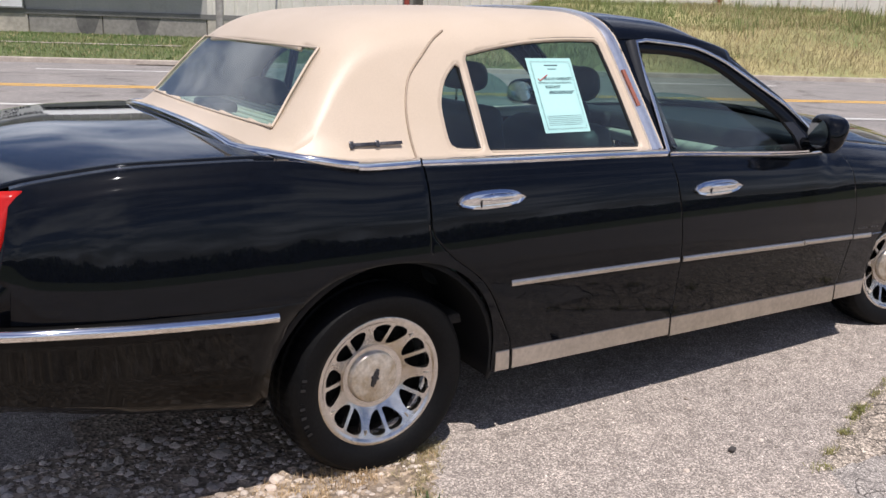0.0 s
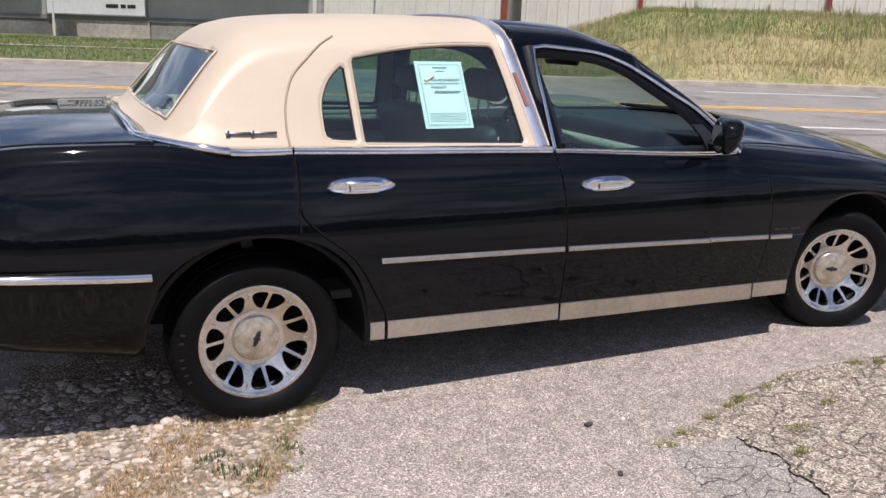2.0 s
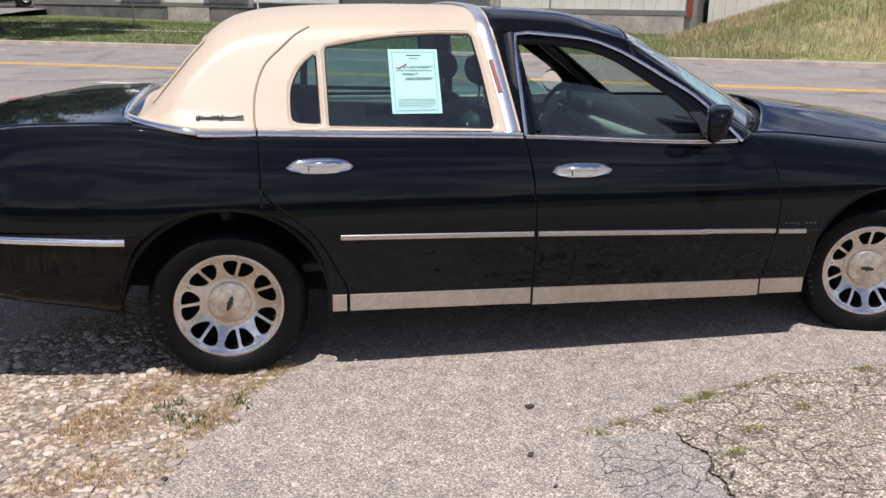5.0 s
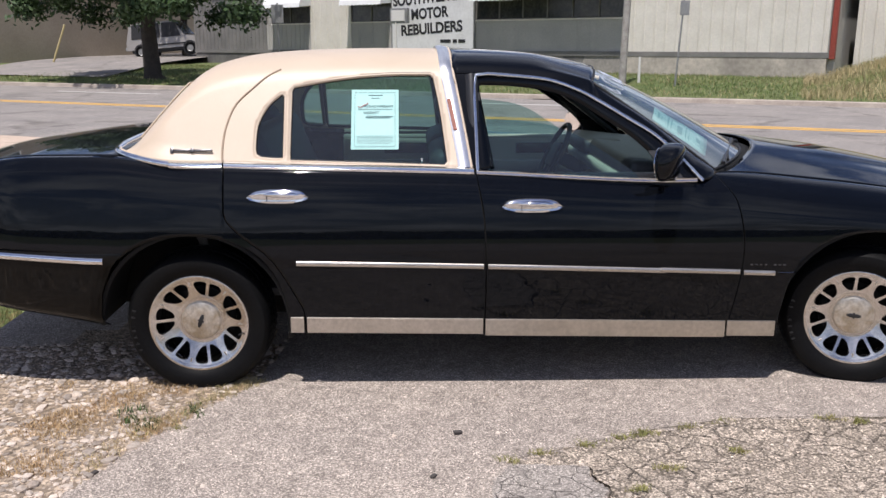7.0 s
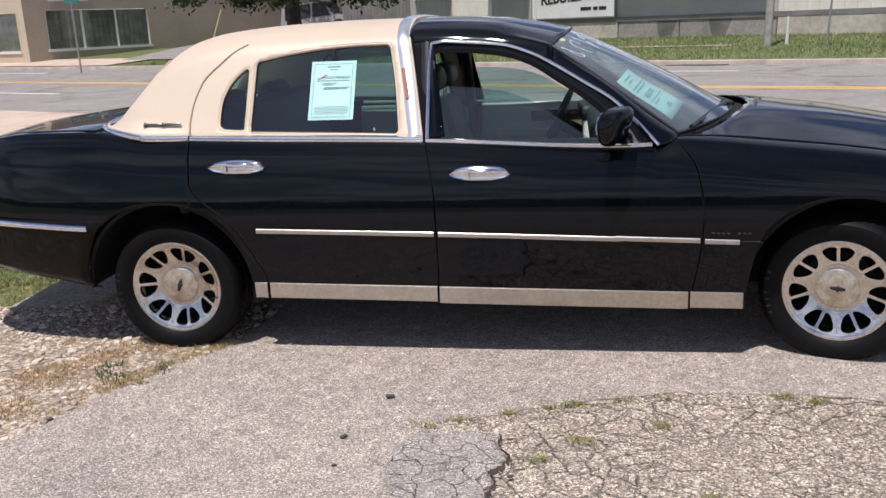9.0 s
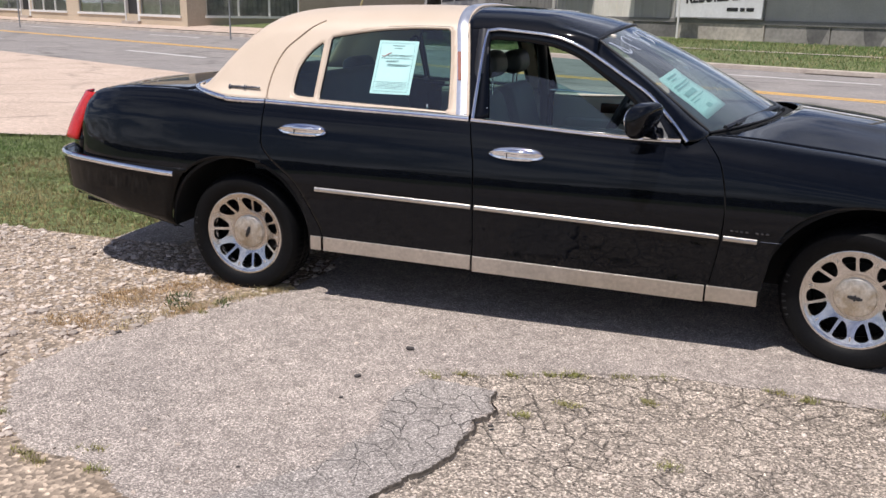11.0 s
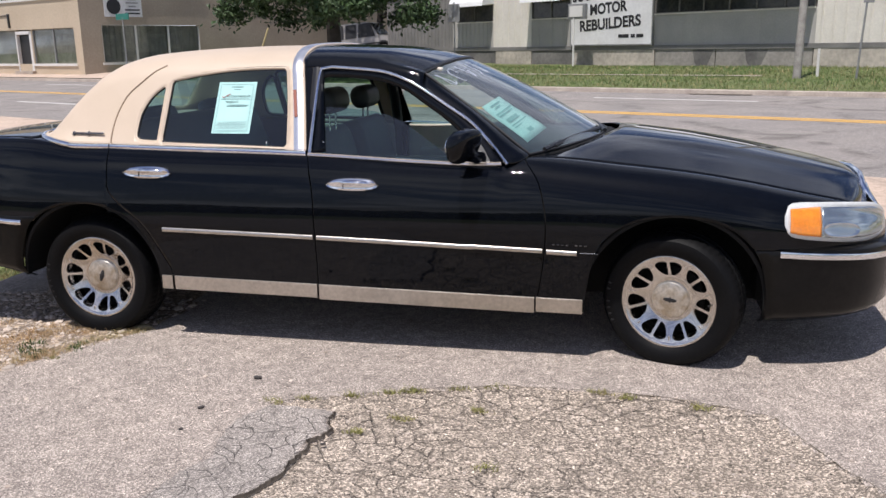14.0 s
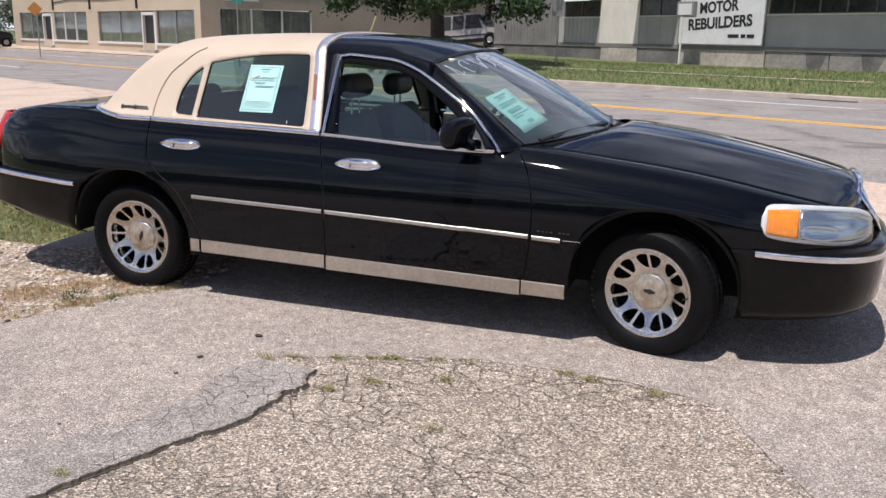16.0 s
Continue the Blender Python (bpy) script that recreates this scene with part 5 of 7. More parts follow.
REAR_SEAM = [(0.485, 0.290), (0.482, 0.375), (0.437, 0.479), (0.345, 0.632), (0.194, 0.758), (0.150, 0.82), (0.145, 0.93), (0.150, 1.03)]
MID_SEAM = [(1.275, 0.280), (1.280, 0.45), (1.279, 0.60), (1.270, 0.80), (1.236, 1.0)]
FRONT_SEAM = [(2.366, 0.263), (2.410, 0.566), (2.414, 0.669), (2.380, 0.871), (2.300, 0.97)]
REAR_ARCH = arch(0.0, 0.335, 0.408, 0.402, 0.638, 0.262)
FRONT_ARCH = arch(3.0, 0.335, 0.408, 0.402, 0.262, 0.592)

def panel(xs, lo, hi, lean=None):
    """A side panel in upright columns: lo and hi give its lower and upper edge, lean moves a point along the car."""
    D = [0, 0.006, 0.014, 0.023, 0.032, 0.038, 0.042, 0.045, 0.048, 0.051, 0.054, 0.058, 0.066]
    m = M()
    cols, V, F = [], [], []
    xs = sorted(list(xs) + [xs[0] + 0.0012, xs[-1] - 0.0012])
    for x in xs:
        a, b, col = lo(x), hi(x), []
        if b > zt(x) - 0.001:
            zs = [zt(x) - d for d in D] + [zt(x) - 0.066 - (zt(x) - 0.066 - a) * (k / 24) ** 1.25 for k in range(1, 25)]
        else:
            zs = [b - (b - a) * k / 36 for k in range(37)]
        for z in zs:
            xx = x + (lean(x, z) if lean else 0.0)
            zz = min(z + (zt(xx) - zt(x)) * (1 if z > zt(x) - 0.1 else 0), zt(xx))
            V.append((xx, -yside(xx, zz), zz))
            col.append(len(V) - 1)
        cols.append(col)
    for p, q in zip(cols, cols[1:]):
        for j in range(len(p) - 1):
            f = []
            for k in (p[j], p[j + 1], q[j + 1], q[j]):
                if k not in f:
                    f.append(k)
            if len(f) > 2:
                F.append(tuple(f))
    return m.put(V, F)


def edge_at(pts):
    """Height of an edge that runs along the car."""
    q = sorted(pts)
    a, b = [p[0] for p in q], [p[1] for p in q]
    return lambda x: float(np.interp(x, a, b))


# quarter panel
SW = [(float(x), float(z)) for x, z in spline(REAR_SEAM, 40)]
sill = [p for p in SW if p[1] < 0.84]
arch_top = [p for p in REAR_ARCH if p[1] > 0.36]
low_q = edge_at([(-1.10, 0.668), (-0.7, 0.662)] + arch_top + [(arch_top[-1][0] + 0.0006, 0.296), (0.60, 0.294)])
high_q = lambda x: zt(x) if x < 0.1425 else min(zt(x), edge_at([(p[0] - 0.0025, p[1]) for p in sill])(x))
xq = sorted(set(list(np.linspace(-1.10, -0.42, 26)) + [p[0] for p in arch_top] + [arch_top[-1][0] + 0.0006] + list(np.linspace(0.1, 0.142, 6)) + list(np.linspace(0.1428, 0.478, 40))))
both("quarter_panel", panel(xq, low_q, high_q, lambda x, z: 0.0 if x > -0.9 else (x + 0.9) * 0.55 * min(1, max(0, (z - 0.668) / 0.36)) * -1.0), PAINT, thick=0.006)
# rear door
mid = edge_at([(z, x) for x, z in MID_SEAM])
low_d = edge_at([(p[0] + 0.0025, p[1]) for p in sill] + [(0.487, 0.294), (1.30, 0.281)])
rear_doors = both("rear_door", panel(sorted(list(np.linspace(0.1512, 0.485, 44)) + list(np.linspace(0.49, 1.2725, 34))), low_d, zt, lambda x, z: (mid(z) - 1.275) * min(1, max(0, (x - 0.6) / 0.67))), PAINT, thick=0.006)
# front door
l_, lp = seam(MID_SEAM, 0.0025)
r_, rp = seam(FRONT_SEAM, -0.0025)
front_doors = both("front_door", coons(polyline([lp[0], rp[0]]), top_edge(lp[-1][0], rp[-1][0]), l_, r_, 40, 34), PAINT, thick=0.006)
# front wing
l_, lp = seam(FRONT_SEAM, 0.0025)
bot = polyline([lp[0]] + FRONT_ARCH + [(3.5, 0.588), (3.7, 0.578), (3.86, 0.566), (3.97, 0.56)])
rgt = polyline([(3.97, 0.56), (3.975, 0.66), (3.96, zt(3.96))])
both("front_wing", coons(bot, top_edge(lp[-1][0], 3.96), l_, rgt, 110, 34), PAINT, thick=0.006)

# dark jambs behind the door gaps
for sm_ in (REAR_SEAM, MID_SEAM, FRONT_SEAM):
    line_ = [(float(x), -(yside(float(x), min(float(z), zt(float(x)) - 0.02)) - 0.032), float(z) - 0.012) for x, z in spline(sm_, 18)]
    both("door_jamb", M().tube(line_, 0.015, 8), UNDER_SHADE, smooth=80)

# bonnet
ZH = K((2.3, 0.985), (2.7, 1.056), (3.02, 1.023), (3.3, 0.980), (3.6, 0.922), (3.9, 0.852), (4.0, 0.815))


def bonnet_at(u, r):
    xr, xf = 2.73 - 0.40 * u * u, 3.955 - 0.15 * abs(u) ** 5
    x = xr + (xf - xr) * r
    h = ZH(x) - zt(x)
    e = abs(u)
    z = zt(x) + h * (1 - e**2.3)
    ridge = 1 / (1 + math.exp((e - 0.50) / 0.025))
    z += 0.011 * (ridge - 0.5) * min(1, r * 3) * (1 if e < 0.85 else max(0, (1 - e) / 0.15))
    z -= 0.035 * max(0, (r - 0.95) / 0.05) ** 2
    return (x, u * (yt(x) - 0.004), z + 0.001)


part("bonnet", M().grid([[bonnet_at(-1 + 2 * i / 60, j / 40) for i in range(61)] for j in range(41)]), PAINT, car, thick=0.006)

# boot lid
ZB = K((-1.28, 0.95), (-1.2, 1.0), (-1.1, 1.034), (-1.0, 1.052), (-0.7, 1.080), (-0.36, 1.088))


def boot_at(u, r):
    x = -0.33 - 0.9 * r + 0.10 * r * u * u
    z = zt(x) + (ZB(x) - zt(x)) * (1 - abs(u) ** 2.0)
    return (x, u * (yt(x) - 0.004), z + 0.001)


part("boot_lid", M().grid([[boot_at(-1 + 2 * i / 40, j / 30) for i in range(41)] for j in range(31)]), PAINT, car, thick=0.006)
# tail panel
tail_path = [(-1.0, -0.845), (-1.09, -0.79), (-1.18, -0.70), (-1.23, -0.6), (-1.26, -0.3), (-1.265, 0.0)]
tp = spline(tail_path, 16)
tp = tp + [(x, -y) for x, y in tp[-2::-1]]
rows = [[(x + dx, y * sy, z) for x, y in tp] for z, dx, sy in ((0.64, -0.05, 1.02), (0.75, -0.04, 1.015), (0.9, -0.01, 0.985), (0.94, 0.01, 0.955), (0.955, 0.03, 0.92))]
part("tail_panel", M().grid(rows), PAINT, car, thick=0.006)


def sweep_bumper(path, zb, zs, prof, name, material, label):
    pp = spline(path, 26)
    pp = pp + [(x, -y) for x, y in pp[-2::-1]]
    v = np.array(pp)
    t = np.gradient(v, axis=0)
    nn = np.stack([t[:, 1], -t[:, 0]], 1) / np.linalg.norm(t, axis=1)[:, None]
    if (nn * (v - [1.4, 0])).sum() < 0:
        nn = -nn
    rows = []
    for o, f in prof:
        row = []
        for (x, y), n in zip(pp, nn):
            z = zb(x) + (zs - zb(x)) * f
            reach = max(0.0, 1 - abs(x - path[0][0]) / 0.22)
            rim = 0.402 * max(0.0, 1 - abs((z - 0.335) / 0.41) ** 2.4) ** (1 / 2.4)
            end = (-rim - 0.006 if path[0][0] < 0 else 3.0 + rim + 0.006) - path[0][0]
            row.append((x + n[0] * o + end * reach, y + n[1] * o, z))
        rows.append(row)
    ob = part(name, M().grid(rows), material, car, label, thick=0.006)
    return pp, nn


BP = [(-0.10, -0.1), (-0.035, 0.0), (-0.008, 0.12), (0.0, 0.45), (0.006, 0.78), (0.012, 0.90), (0.006, 0.97), (-0.012, 1.0), (-0.09, 1.02)]
rb_path = [(-0.372, -0.976), (-0.73, -0.958), (-1.0, -0.915), (-1.17, -0.845), (-1.29, -0.69), (-1.36, -0.4), (-1.375, 0.0)]
pp_r, nn_r = sweep_bumper(rb_path, K((-1.4, 0.455), (-1.16, 0.450), (-0.78, 0.395), (-0.41, 0.342)), 0.668, BP, "rear_bumper", BUMPER, "black bumper cover with a dusty lower edge")
fb_path = [(3.40, -0.955), (3.55, -0.94), (3.75, -0.885), (3.90, -0.79), (4.02, -0.60), (4.08, -0.32), (4.10, 0.0)]
pp_f, nn_f = sweep_bumper(fb_path, K((3.3, 0.262), (4.1, 0.285)), 0.598, BP, "front_bumper", BUMPER, "black front bumper cover")


def bumper_strip(name, pp, nn, keep, zf, w=0.03):
    k = [i for i, p in enumerate(pp) if keep(p)]
    path = [(pp[i][0] + nn[i][0] * 0.011, pp[i][1] + nn[i][1] * 0.011, zf(pp[i][0])) for i in k]
    part(name, M().ribbon(path, [(*nn[i], 0.0) for i in k], [(0, 0, 1)] * len(k), [(-0.004, -w / 2), (0.008, -w / 2 + 0.003), (0.012, 0.0), (0.008, w / 2 - 0.003), (-0.004, w / 2)]), CHROME, car, "chrome bumper strip", smooth=60)


bumper_strip("bumper_strip", pp_r, nn_r, lambda p: p[0] < -0.36, K((-1.4, 0.668), (-1.1, 0.664), (-0.41, 0.628)))
bumper_strip("bumper_strip", pp_f, nn_f, lambda p: p[0] > 3.43, K((3.4, 0.580), (4.1, 0.545)), 0.034)

# rocker and door strips in chrome
def zr(x):
    return 0.330 - 0.0172 * (x - 0.478)


def side_strip(name, xa, xb, zc, h, o, material, owner, label, taper=0.0):
    n = max(3, int((xb - xa) / 0.04))
    path, nm = [], []
    for i in range(n + 1):
        x = xa + (xb - xa) * i / n
        path.append((x, -yside(x, zc(x)) - o, zc(x)))
        nm.append((0, -1, 0))
    m = M().ribbon(path, nm, [(0, 0, 1)] * (n + 1), [(-0.012, -h / 2), (0.002, -h / 2), (0.006, -h / 2 + 0.003), (0.007, 0), (0.006, h / 2 - 0.003), (0.002, h / 2), (-0.012, h / 2)])
    part(name, m, material, owner[0], label, 50)
    part(name, m.mirrored(), material, owner[1], label, 50)


CARS = (car, car)
ROCK = "dull chrome rocker trim with road dirt"
side_strip("rocker_trim", 0.418, 0.476, zr, 0.074, 0.004, BRUSHED, CARS, ROCK)
side_strip("rocker_trim", 0.49, 1.270, zr, 0.074, 0.004, BRUSHED, rear_doors, ROCK)
side_strip("rocker_trim", 1.281, 2.362, lambda x: zr(x) - 0.004, 0.080, 0.004, BRUSHED, front_doors, ROCK)
side_strip("rocker_trim", 2.371, 2.590, zr, 0.074, 0.004, BRUSHED, CARS, ROCK)
ZM = K((0.3, 0.619), (1.28, 0.597), (2.6, 0.556))
MOLD = "slim chrome side moulding"
side_strip("side_moulding", 0.455, 1.268, ZM, 0.023, 0.002, BRUSHED, rear_doors, MOLD)
side_strip("side_moulding", 1.288, 2.07, ZM, 0.023, 0.002, BRUSHED, front_doors, MOLD)
side_strip("side_moulding", 2.05, 2.400, lambda x: ZM(x) + 0.004, 0.022, 0.008, BRUSHED, front_doors, "chrome moulding length standing a little loose")
side_strip("side_moulding", 2.420, 2.560, ZM, 0.023, 0.002, BRUSHED, CARS, MOLD)
side_strip("side_crease", 2.575, 2.66, lambda x: ZM(x) + 0.004, 0.006, 0.0, CHROME, CARS, "")
# waist moulding under the windows
WAIST = "bright waist moulding"


def belt_strip(xa, xb, lift, h, owner):
    n = int((xb - xa) / 0.03)
    path = [(xa + (xb - xa) * i / n,) for i in range(n + 1)]
    fl = lambda x: 0.020 * min(1, max(0, (0.14 - x) / 0.2))
    path = [(x, -side_slope(zt(x) + lift) - 0.010 - fl(x), zt(x) + lift - 0.3 * fl(x)) for (x,) in path]
    nv = Vector((0, -1, 0.45)).normalized()
    uv = Vector((0, 0.45, 1)).normalized()
    m = M().ribbon(path, [nv] * (n + 1), [uv] * (n + 1), [(-0.02, -h / 2), (0.004, -h / 2), (0.010, -h / 4), (0.008, 0.0), (0.012, h / 4), (0.004, h / 2), (-0.02, h / 2)])
    part("waist_moulding", m, CHROME, owner[0], WAIST, 50)
    part("waist_moulding", m.mirrored(), CHROME, owner[1], WAIST, 50)


belt_strip(-0.084, 0.139, 0.012, 0.030, CARS)
belt_strip(0.146, 1.226, 0.012, 0.030, rear_doors)
belt_strip(1.238, 2.20, 0.006, 0.022, front_doors)

# ---- cabin ----
ZC = K((-0.375, 1.088), (-0.34, 1.098), (-0.28, 1.142), (-0.18, 1.255), (-0.07, 1.375), (0.0, 1.432), (0.07, 1.466), (0.2, 1.495), (0.45, 1.514), (0.8, 1.523), (1.22, 1.521), (1.5, 1.508), (1.7, 1.478), (1.87, 1.440))
C1 = [(1.238, 0.672, 1.414), (1.30, 0.672, 1.412), (1.395, 0.674, 1.405), (1.56, 0.682, 1.389), (1.70, 0.708, 1.345), (1.80, 0.737, 1.293), (1.92, 0.777, 1.222), (2.04, 0.819, 1.149), (2.14, 0.872, 1.056), (2.228, 0.925, 0.963)]
C1Z = K(*[(p[0], p[2]) for p in C1])


def section(x, zb, n=26):
    """Half outline of the roof at x, from height zb on the side to the middle: (y, z) points."""
    zc = ZC(x)
    cr = 0.055
    d = min(0.085, 0.5 * max(0.01, zc - zb))
    za = max(zc - d - 0.045, zb)
    yA = side_slope(za)
    yB = side_slope(min(zc - 0.028, zc))
    B = np.array([yB - 0.004, zc - cr * yB * yB])
    A = np.array([yA, za])
    C = np.array([yB - 0.24, zc - cr * (yB - 0.24) ** 2])
    # the vinyl flares out over the moulding at its foot
    fl = 0.020 * min(1, max(0, (0.14 - x) / 0.2))
    pts = []
    for i in range(n):
        z = zb + (za - zb) * i / n
        pts.append((side_slope(z) + fl * max(0.0, 1 - (z - zb) / 0.07) ** 2, z))
    for i in range(14):
        t = i / 14
        p = (1 - t) ** 2 * A + 2 * t * (1 - t) * B + t * t * C
        pts.append(tuple(p))
    for i in range(19):
        y = C[0] * (1 - i / 18)
        pts.append((y, zc - cr * y * y))
    k = 1.0
    if x < -0.10:
        r = 0.275
        k = (0.872 - r + math.sqrt(max(0.0, r * r - (-0.10 - x) ** 2))) / 0.872
    return [(y * k, z) for y, z in pts]


def full(x, zb):
    h = section(x, zb)
    return [(x, -y, z) for y, z in h] + [(x, y, z) for y, z in h[-2::-1]]


QWIN = spline([(0.395, 1.057), (0.30, 1.064), (0.281, 1.08), (0.280, 1.12), (0.283, 1.176), (0.306, 1.240), (0.34, 1.285), (0.382, 1.318)], 22) + [(0.390, 1.312)]
RWIN = spline([(0.430, 1.052), (0.429, 1.335)], 14) + spline([(0.436, 1.347), (0.583, 1.373), (0.759, 1.393), (0.936, 1.401), (1.04, 1.401)], 24) + spline([(1.052, 1.39), (1.081, 1.246), (1.109, 1.040)], 16) + [(1.10, 1.031)]


def widen(poly, d):
    """The outline moved outwards by d."""
    p = np.array(poly)
    c = p.mean(axis=0)
    t = np.roll(p, -1, 0) - np.roll(p, 1, 0)
    n_ = np.stack([t[:, 1], -t[:, 0]], 1)
    n_ /= np.linalg.norm(n_, axis=1)[:, None] + 1e-9
    n_ *= np.sign((n_ * (p - c)).sum(axis=1))[:, None]
    return [tuple(map(float, q)) for q in p + n_ * d]


BX = K((0.99, 1.190), (1.15, 1.163), (1.34, 1.128), (1.42, 1.112), (1.6, 1.095))
QWIN, RWIN = widen(QWIN, 0.008), widen(RWIN, 0.009)
xs = list(np.linspace(-0.372, -0.17, 18)) + list(np.arange(-0.155, 1.21, 0.0155)) + [1.222]
secs = [full(x, zt(x) + 0.020) for x in xs]
N = len(secs[0])
BACK = [(-0.675, 1.136), (-0.575, 1.362), (0.575, 1.362), (0.675, 1.136)]


def cabin_y(z, x):
    """Half width of the roof's side at a place."""
    s = section(x, zt(x) + 0.02)
    zz, yy = [p[1] for p in s[:42]], [p[0] for p in s[:42]]
    return float(np.interp(z, zz, yy))


def hole_of(p):
    x, y, z = p
    if x > 0.2 and abs(y) > 0.6:
        if inside(QWIN, x, z):
            return 1
        if inside(RWIN, x, z):
            return 2
    if x < 0.0 and inside(BACK, y, z):
        return 3
    return 0


vv = [list(p) for s in secs for p in s]
faces, cut = [], {}
for i in range(len(xs) - 1):
    for j in range(N - 1):
        q = (i * N + j, i * N + j + 1, (i + 1) * N + j + 1, (i + 1) * N + j)
        c = np.mean([vv[k] for k in q], axis=0)
        h = hole_of(c)
        if h:
            cut.setdefault(h, []).append(q)
        else:
            faces.append(q)
used = set(k for q in faces for k in q)
for h, qs in cut.items():
    for k in set(k for q in qs for k in q) & used:
        x, y, z = vv[k]
        if h < 3:
            a, b = nearest_on(QWIN if h == 1 else RWIN, x, z)
            vv[k] = [float(a), math.copysign(cabin_y(float(b), float(a)), y), float(b)]
        else:
            a, b = nearest_on(BACK, y, z)
            xx = np.interp(b, [ZC(t) for t in np.linspace(-0.37, 0.1, 60)], np.linspace(-0.37, 0.1, 60)) - 0.0
            vv[k] = [vv[k][0], float(a), vv[k][2]]
# even out the faces beside the openings
fixed = set(k for h, qs in cut.items() for q in qs for k in q) & used
near = {}
for q in faces:
    for k in q:
        near.setdefault(k, set()).update(q)
ring = set(k for f in fixed for k in near[f] if abs(vv[k][1]) > 0.6 and vv[k][0] > 0.2)
ring |= set(k for f in list(ring) for k in near[f] if abs(vv[k][1]) > 0.6 and vv[k][0] > 0.2)
ring = [k for k in ring if k not in fixed and 0.23 < vv[k][0] < 1.2]
for _ in range(4):
    for k in ring:
        a = np.mean([vv[i] for i in near[k]], axis=0)
        x, z = (vv[k][0] + a[0]) / 2, (vv[k][2] + a[2]) / 2
        if zt(x) + 0.03 < z < 1.43:
            vv[k] = [float(x), math.copysign(cabin_y(float(z), float(x)), vv[k][1]), float(z)]
for p in vv:
    p[0] = min(p[0], BX(p[2]) + 0.030)
vm = M()
vm.v, vm.f = [tuple(p) for p in vv], faces
bmv = data("vinyl_roof", vm, VINYL, 60)
bmt = bmesh.new()
bmt.from_mesh(bmv)
bmesh.ops.delete(bmt, geom=[v for v in bmt.verts if not v.link_faces], context="VERTS")
bmt.to_mesh(bmv)
bmt.free()
vinyl = part("vinyl_roof", bmv, VINYL, car, "padded cream vinyl half roof", thick=0.012, side=-1.0)


def on_side(pts, o=0.0):
    return [(x, -(cabin_y(z, x) + o), z) for x, z in pts]


for poly, nm in ((QWIN, "quarter"), (RWIN, "rear")):
    both("window_piping", M().tube(on_side(poly, -0.008), 0.0075, 8, True), VINYL, vinyl, smooth=80)
    both("window_seal", M().tube(on_side(poly, -0.0145), 0.012, 6, True), RUBBER, vinyl, "black rubber window seal", smooth=80)
    g = M().ngon([(x, -(side_slope(z) - 0.014), z) for x, z in poly])
    both("window_pane", g, GLASS_DARK, car if nm == "quarter" else car, "dark tinted side glass", smooth=0)
# sewn seam behind the rear door and padded bar between the two panes
SEAM = spline([(0.138, 1.04), (0.134, 1.09), (0.138, 1.153), (0.175, 1.27), (0.257, 1.354), (0.317, 1.403), (0.37, 1.43)], 26)
both("roof_seam", M().tube(on_side(SEAM, 0.0012), 0.0045, 6), VINYL_DARK, vinyl, "stitched seam in the vinyl", smooth=80)
# back window
bk = [[None] * 9 for _ in range(9)]
for i in range(9):
    for j in range(9):
        z = 1.132 + (1.366 - 1.132) * i / 8
        hw = 0.682 + (0.580 - 0.682) * i / 8
        y = -hw + 2 * hw * j / 8
        zc0 = z + 0.055 * y * y
        xs0 = np.linspace(-0.37, 0.06, 90)
        x = float(np.interp(zc0, [ZC(t) for t in xs0], xs0))
        bk[i][j] = (x + 0.004, y, z - 0.003)
part("back_window", M().grid(bk), GLASS, car, "greenish back window glass")
sm = M()
for sd_ in (bk[0], bk[-1], [r[0] for r in bk], [r[-1] for r in bk]):
    sm.tube([(p[0] - 0.003, p[1], p[2] + 0.003) for p in sd_], 0.0045, 6)
part("back_window_seal", sm, VINYL, vinyl, smooth=80)
# chrome round the foot of the vinyl roof
foot = [s[0] for s in secs[:24]]
foot = [Vector(p) for p in foot]
back = [Vector((-0.384 - 0.006 * (1 - (y / 0.6) ** 2), y, 1.083 + 0.016 * (1 - (y / 0.6) ** 2))) for y in np.linspace(-0.54, 0.54, 15)]
loop = [Vector((p.x - 0.007, p.y - 0.012, p.z - 0.013)) for p in foot[::-1]] + back + [Vector((p.x - 0.007, -p.y + 0.012, p.z - 0.013)) for p in foot]
part("roof_foot_moulding", M().tube(loop, 0.0155, 8, flat=1.0), CHROME, car, "bright moulding round the vinyl roof", smooth=80)

# deck between the wings and the foot of the vinyl
rows = []
for p in foot:
    row = []
    for k in range(7):
        y = -p.y + 0.004 + (yt(p.x) - 0.001 + p.y - 0.004) * k / 6
        row.append((p.x, -y, zt(p.x) - 0.001))
    rows.append(row)
both("deck_corner", M().grid(rows), PAINT, thick=0.004)

# bright band over the roof behind the front door
bm_ = []
for j in range(N):
    x0 = 1.15
    p = full(x0, zt(x0) + 0.02)[j]
    xc = BX(p[2])
    q = full(xc, zt(xc) + 0.02)[j]
    bm_.append(q)
path = [Vector((p[0], p[1], p[2])) for p in bm_]
nrm = []
for j, p in enumerate(path):
    a, b = path[max(0, j - 1)], path[min(N - 1, j + 1)]
    t = (b - a).normalized()
    nn = t.cross(Vector((1, 0, 0))).normalized()
    if nn.dot(p - Vector((1.1, 0, 1.0))) < 0:
        nn = -nn
    nrm.append(nn)
tang = []
for j in range(N):
    a, b = path[max(0, j - 1)], path[min(N - 1, j + 1)]
    t = (b - a).normalized()
    tang.append(nrm[j].cross(t).normalized())
prof = [(-0.006, -0.027), (0.010, -0.026), (0.014, -0.012), (0.015, 0.0), (0.014, 0.012), (0.010, 0.026), (-0.006, 0.027)]
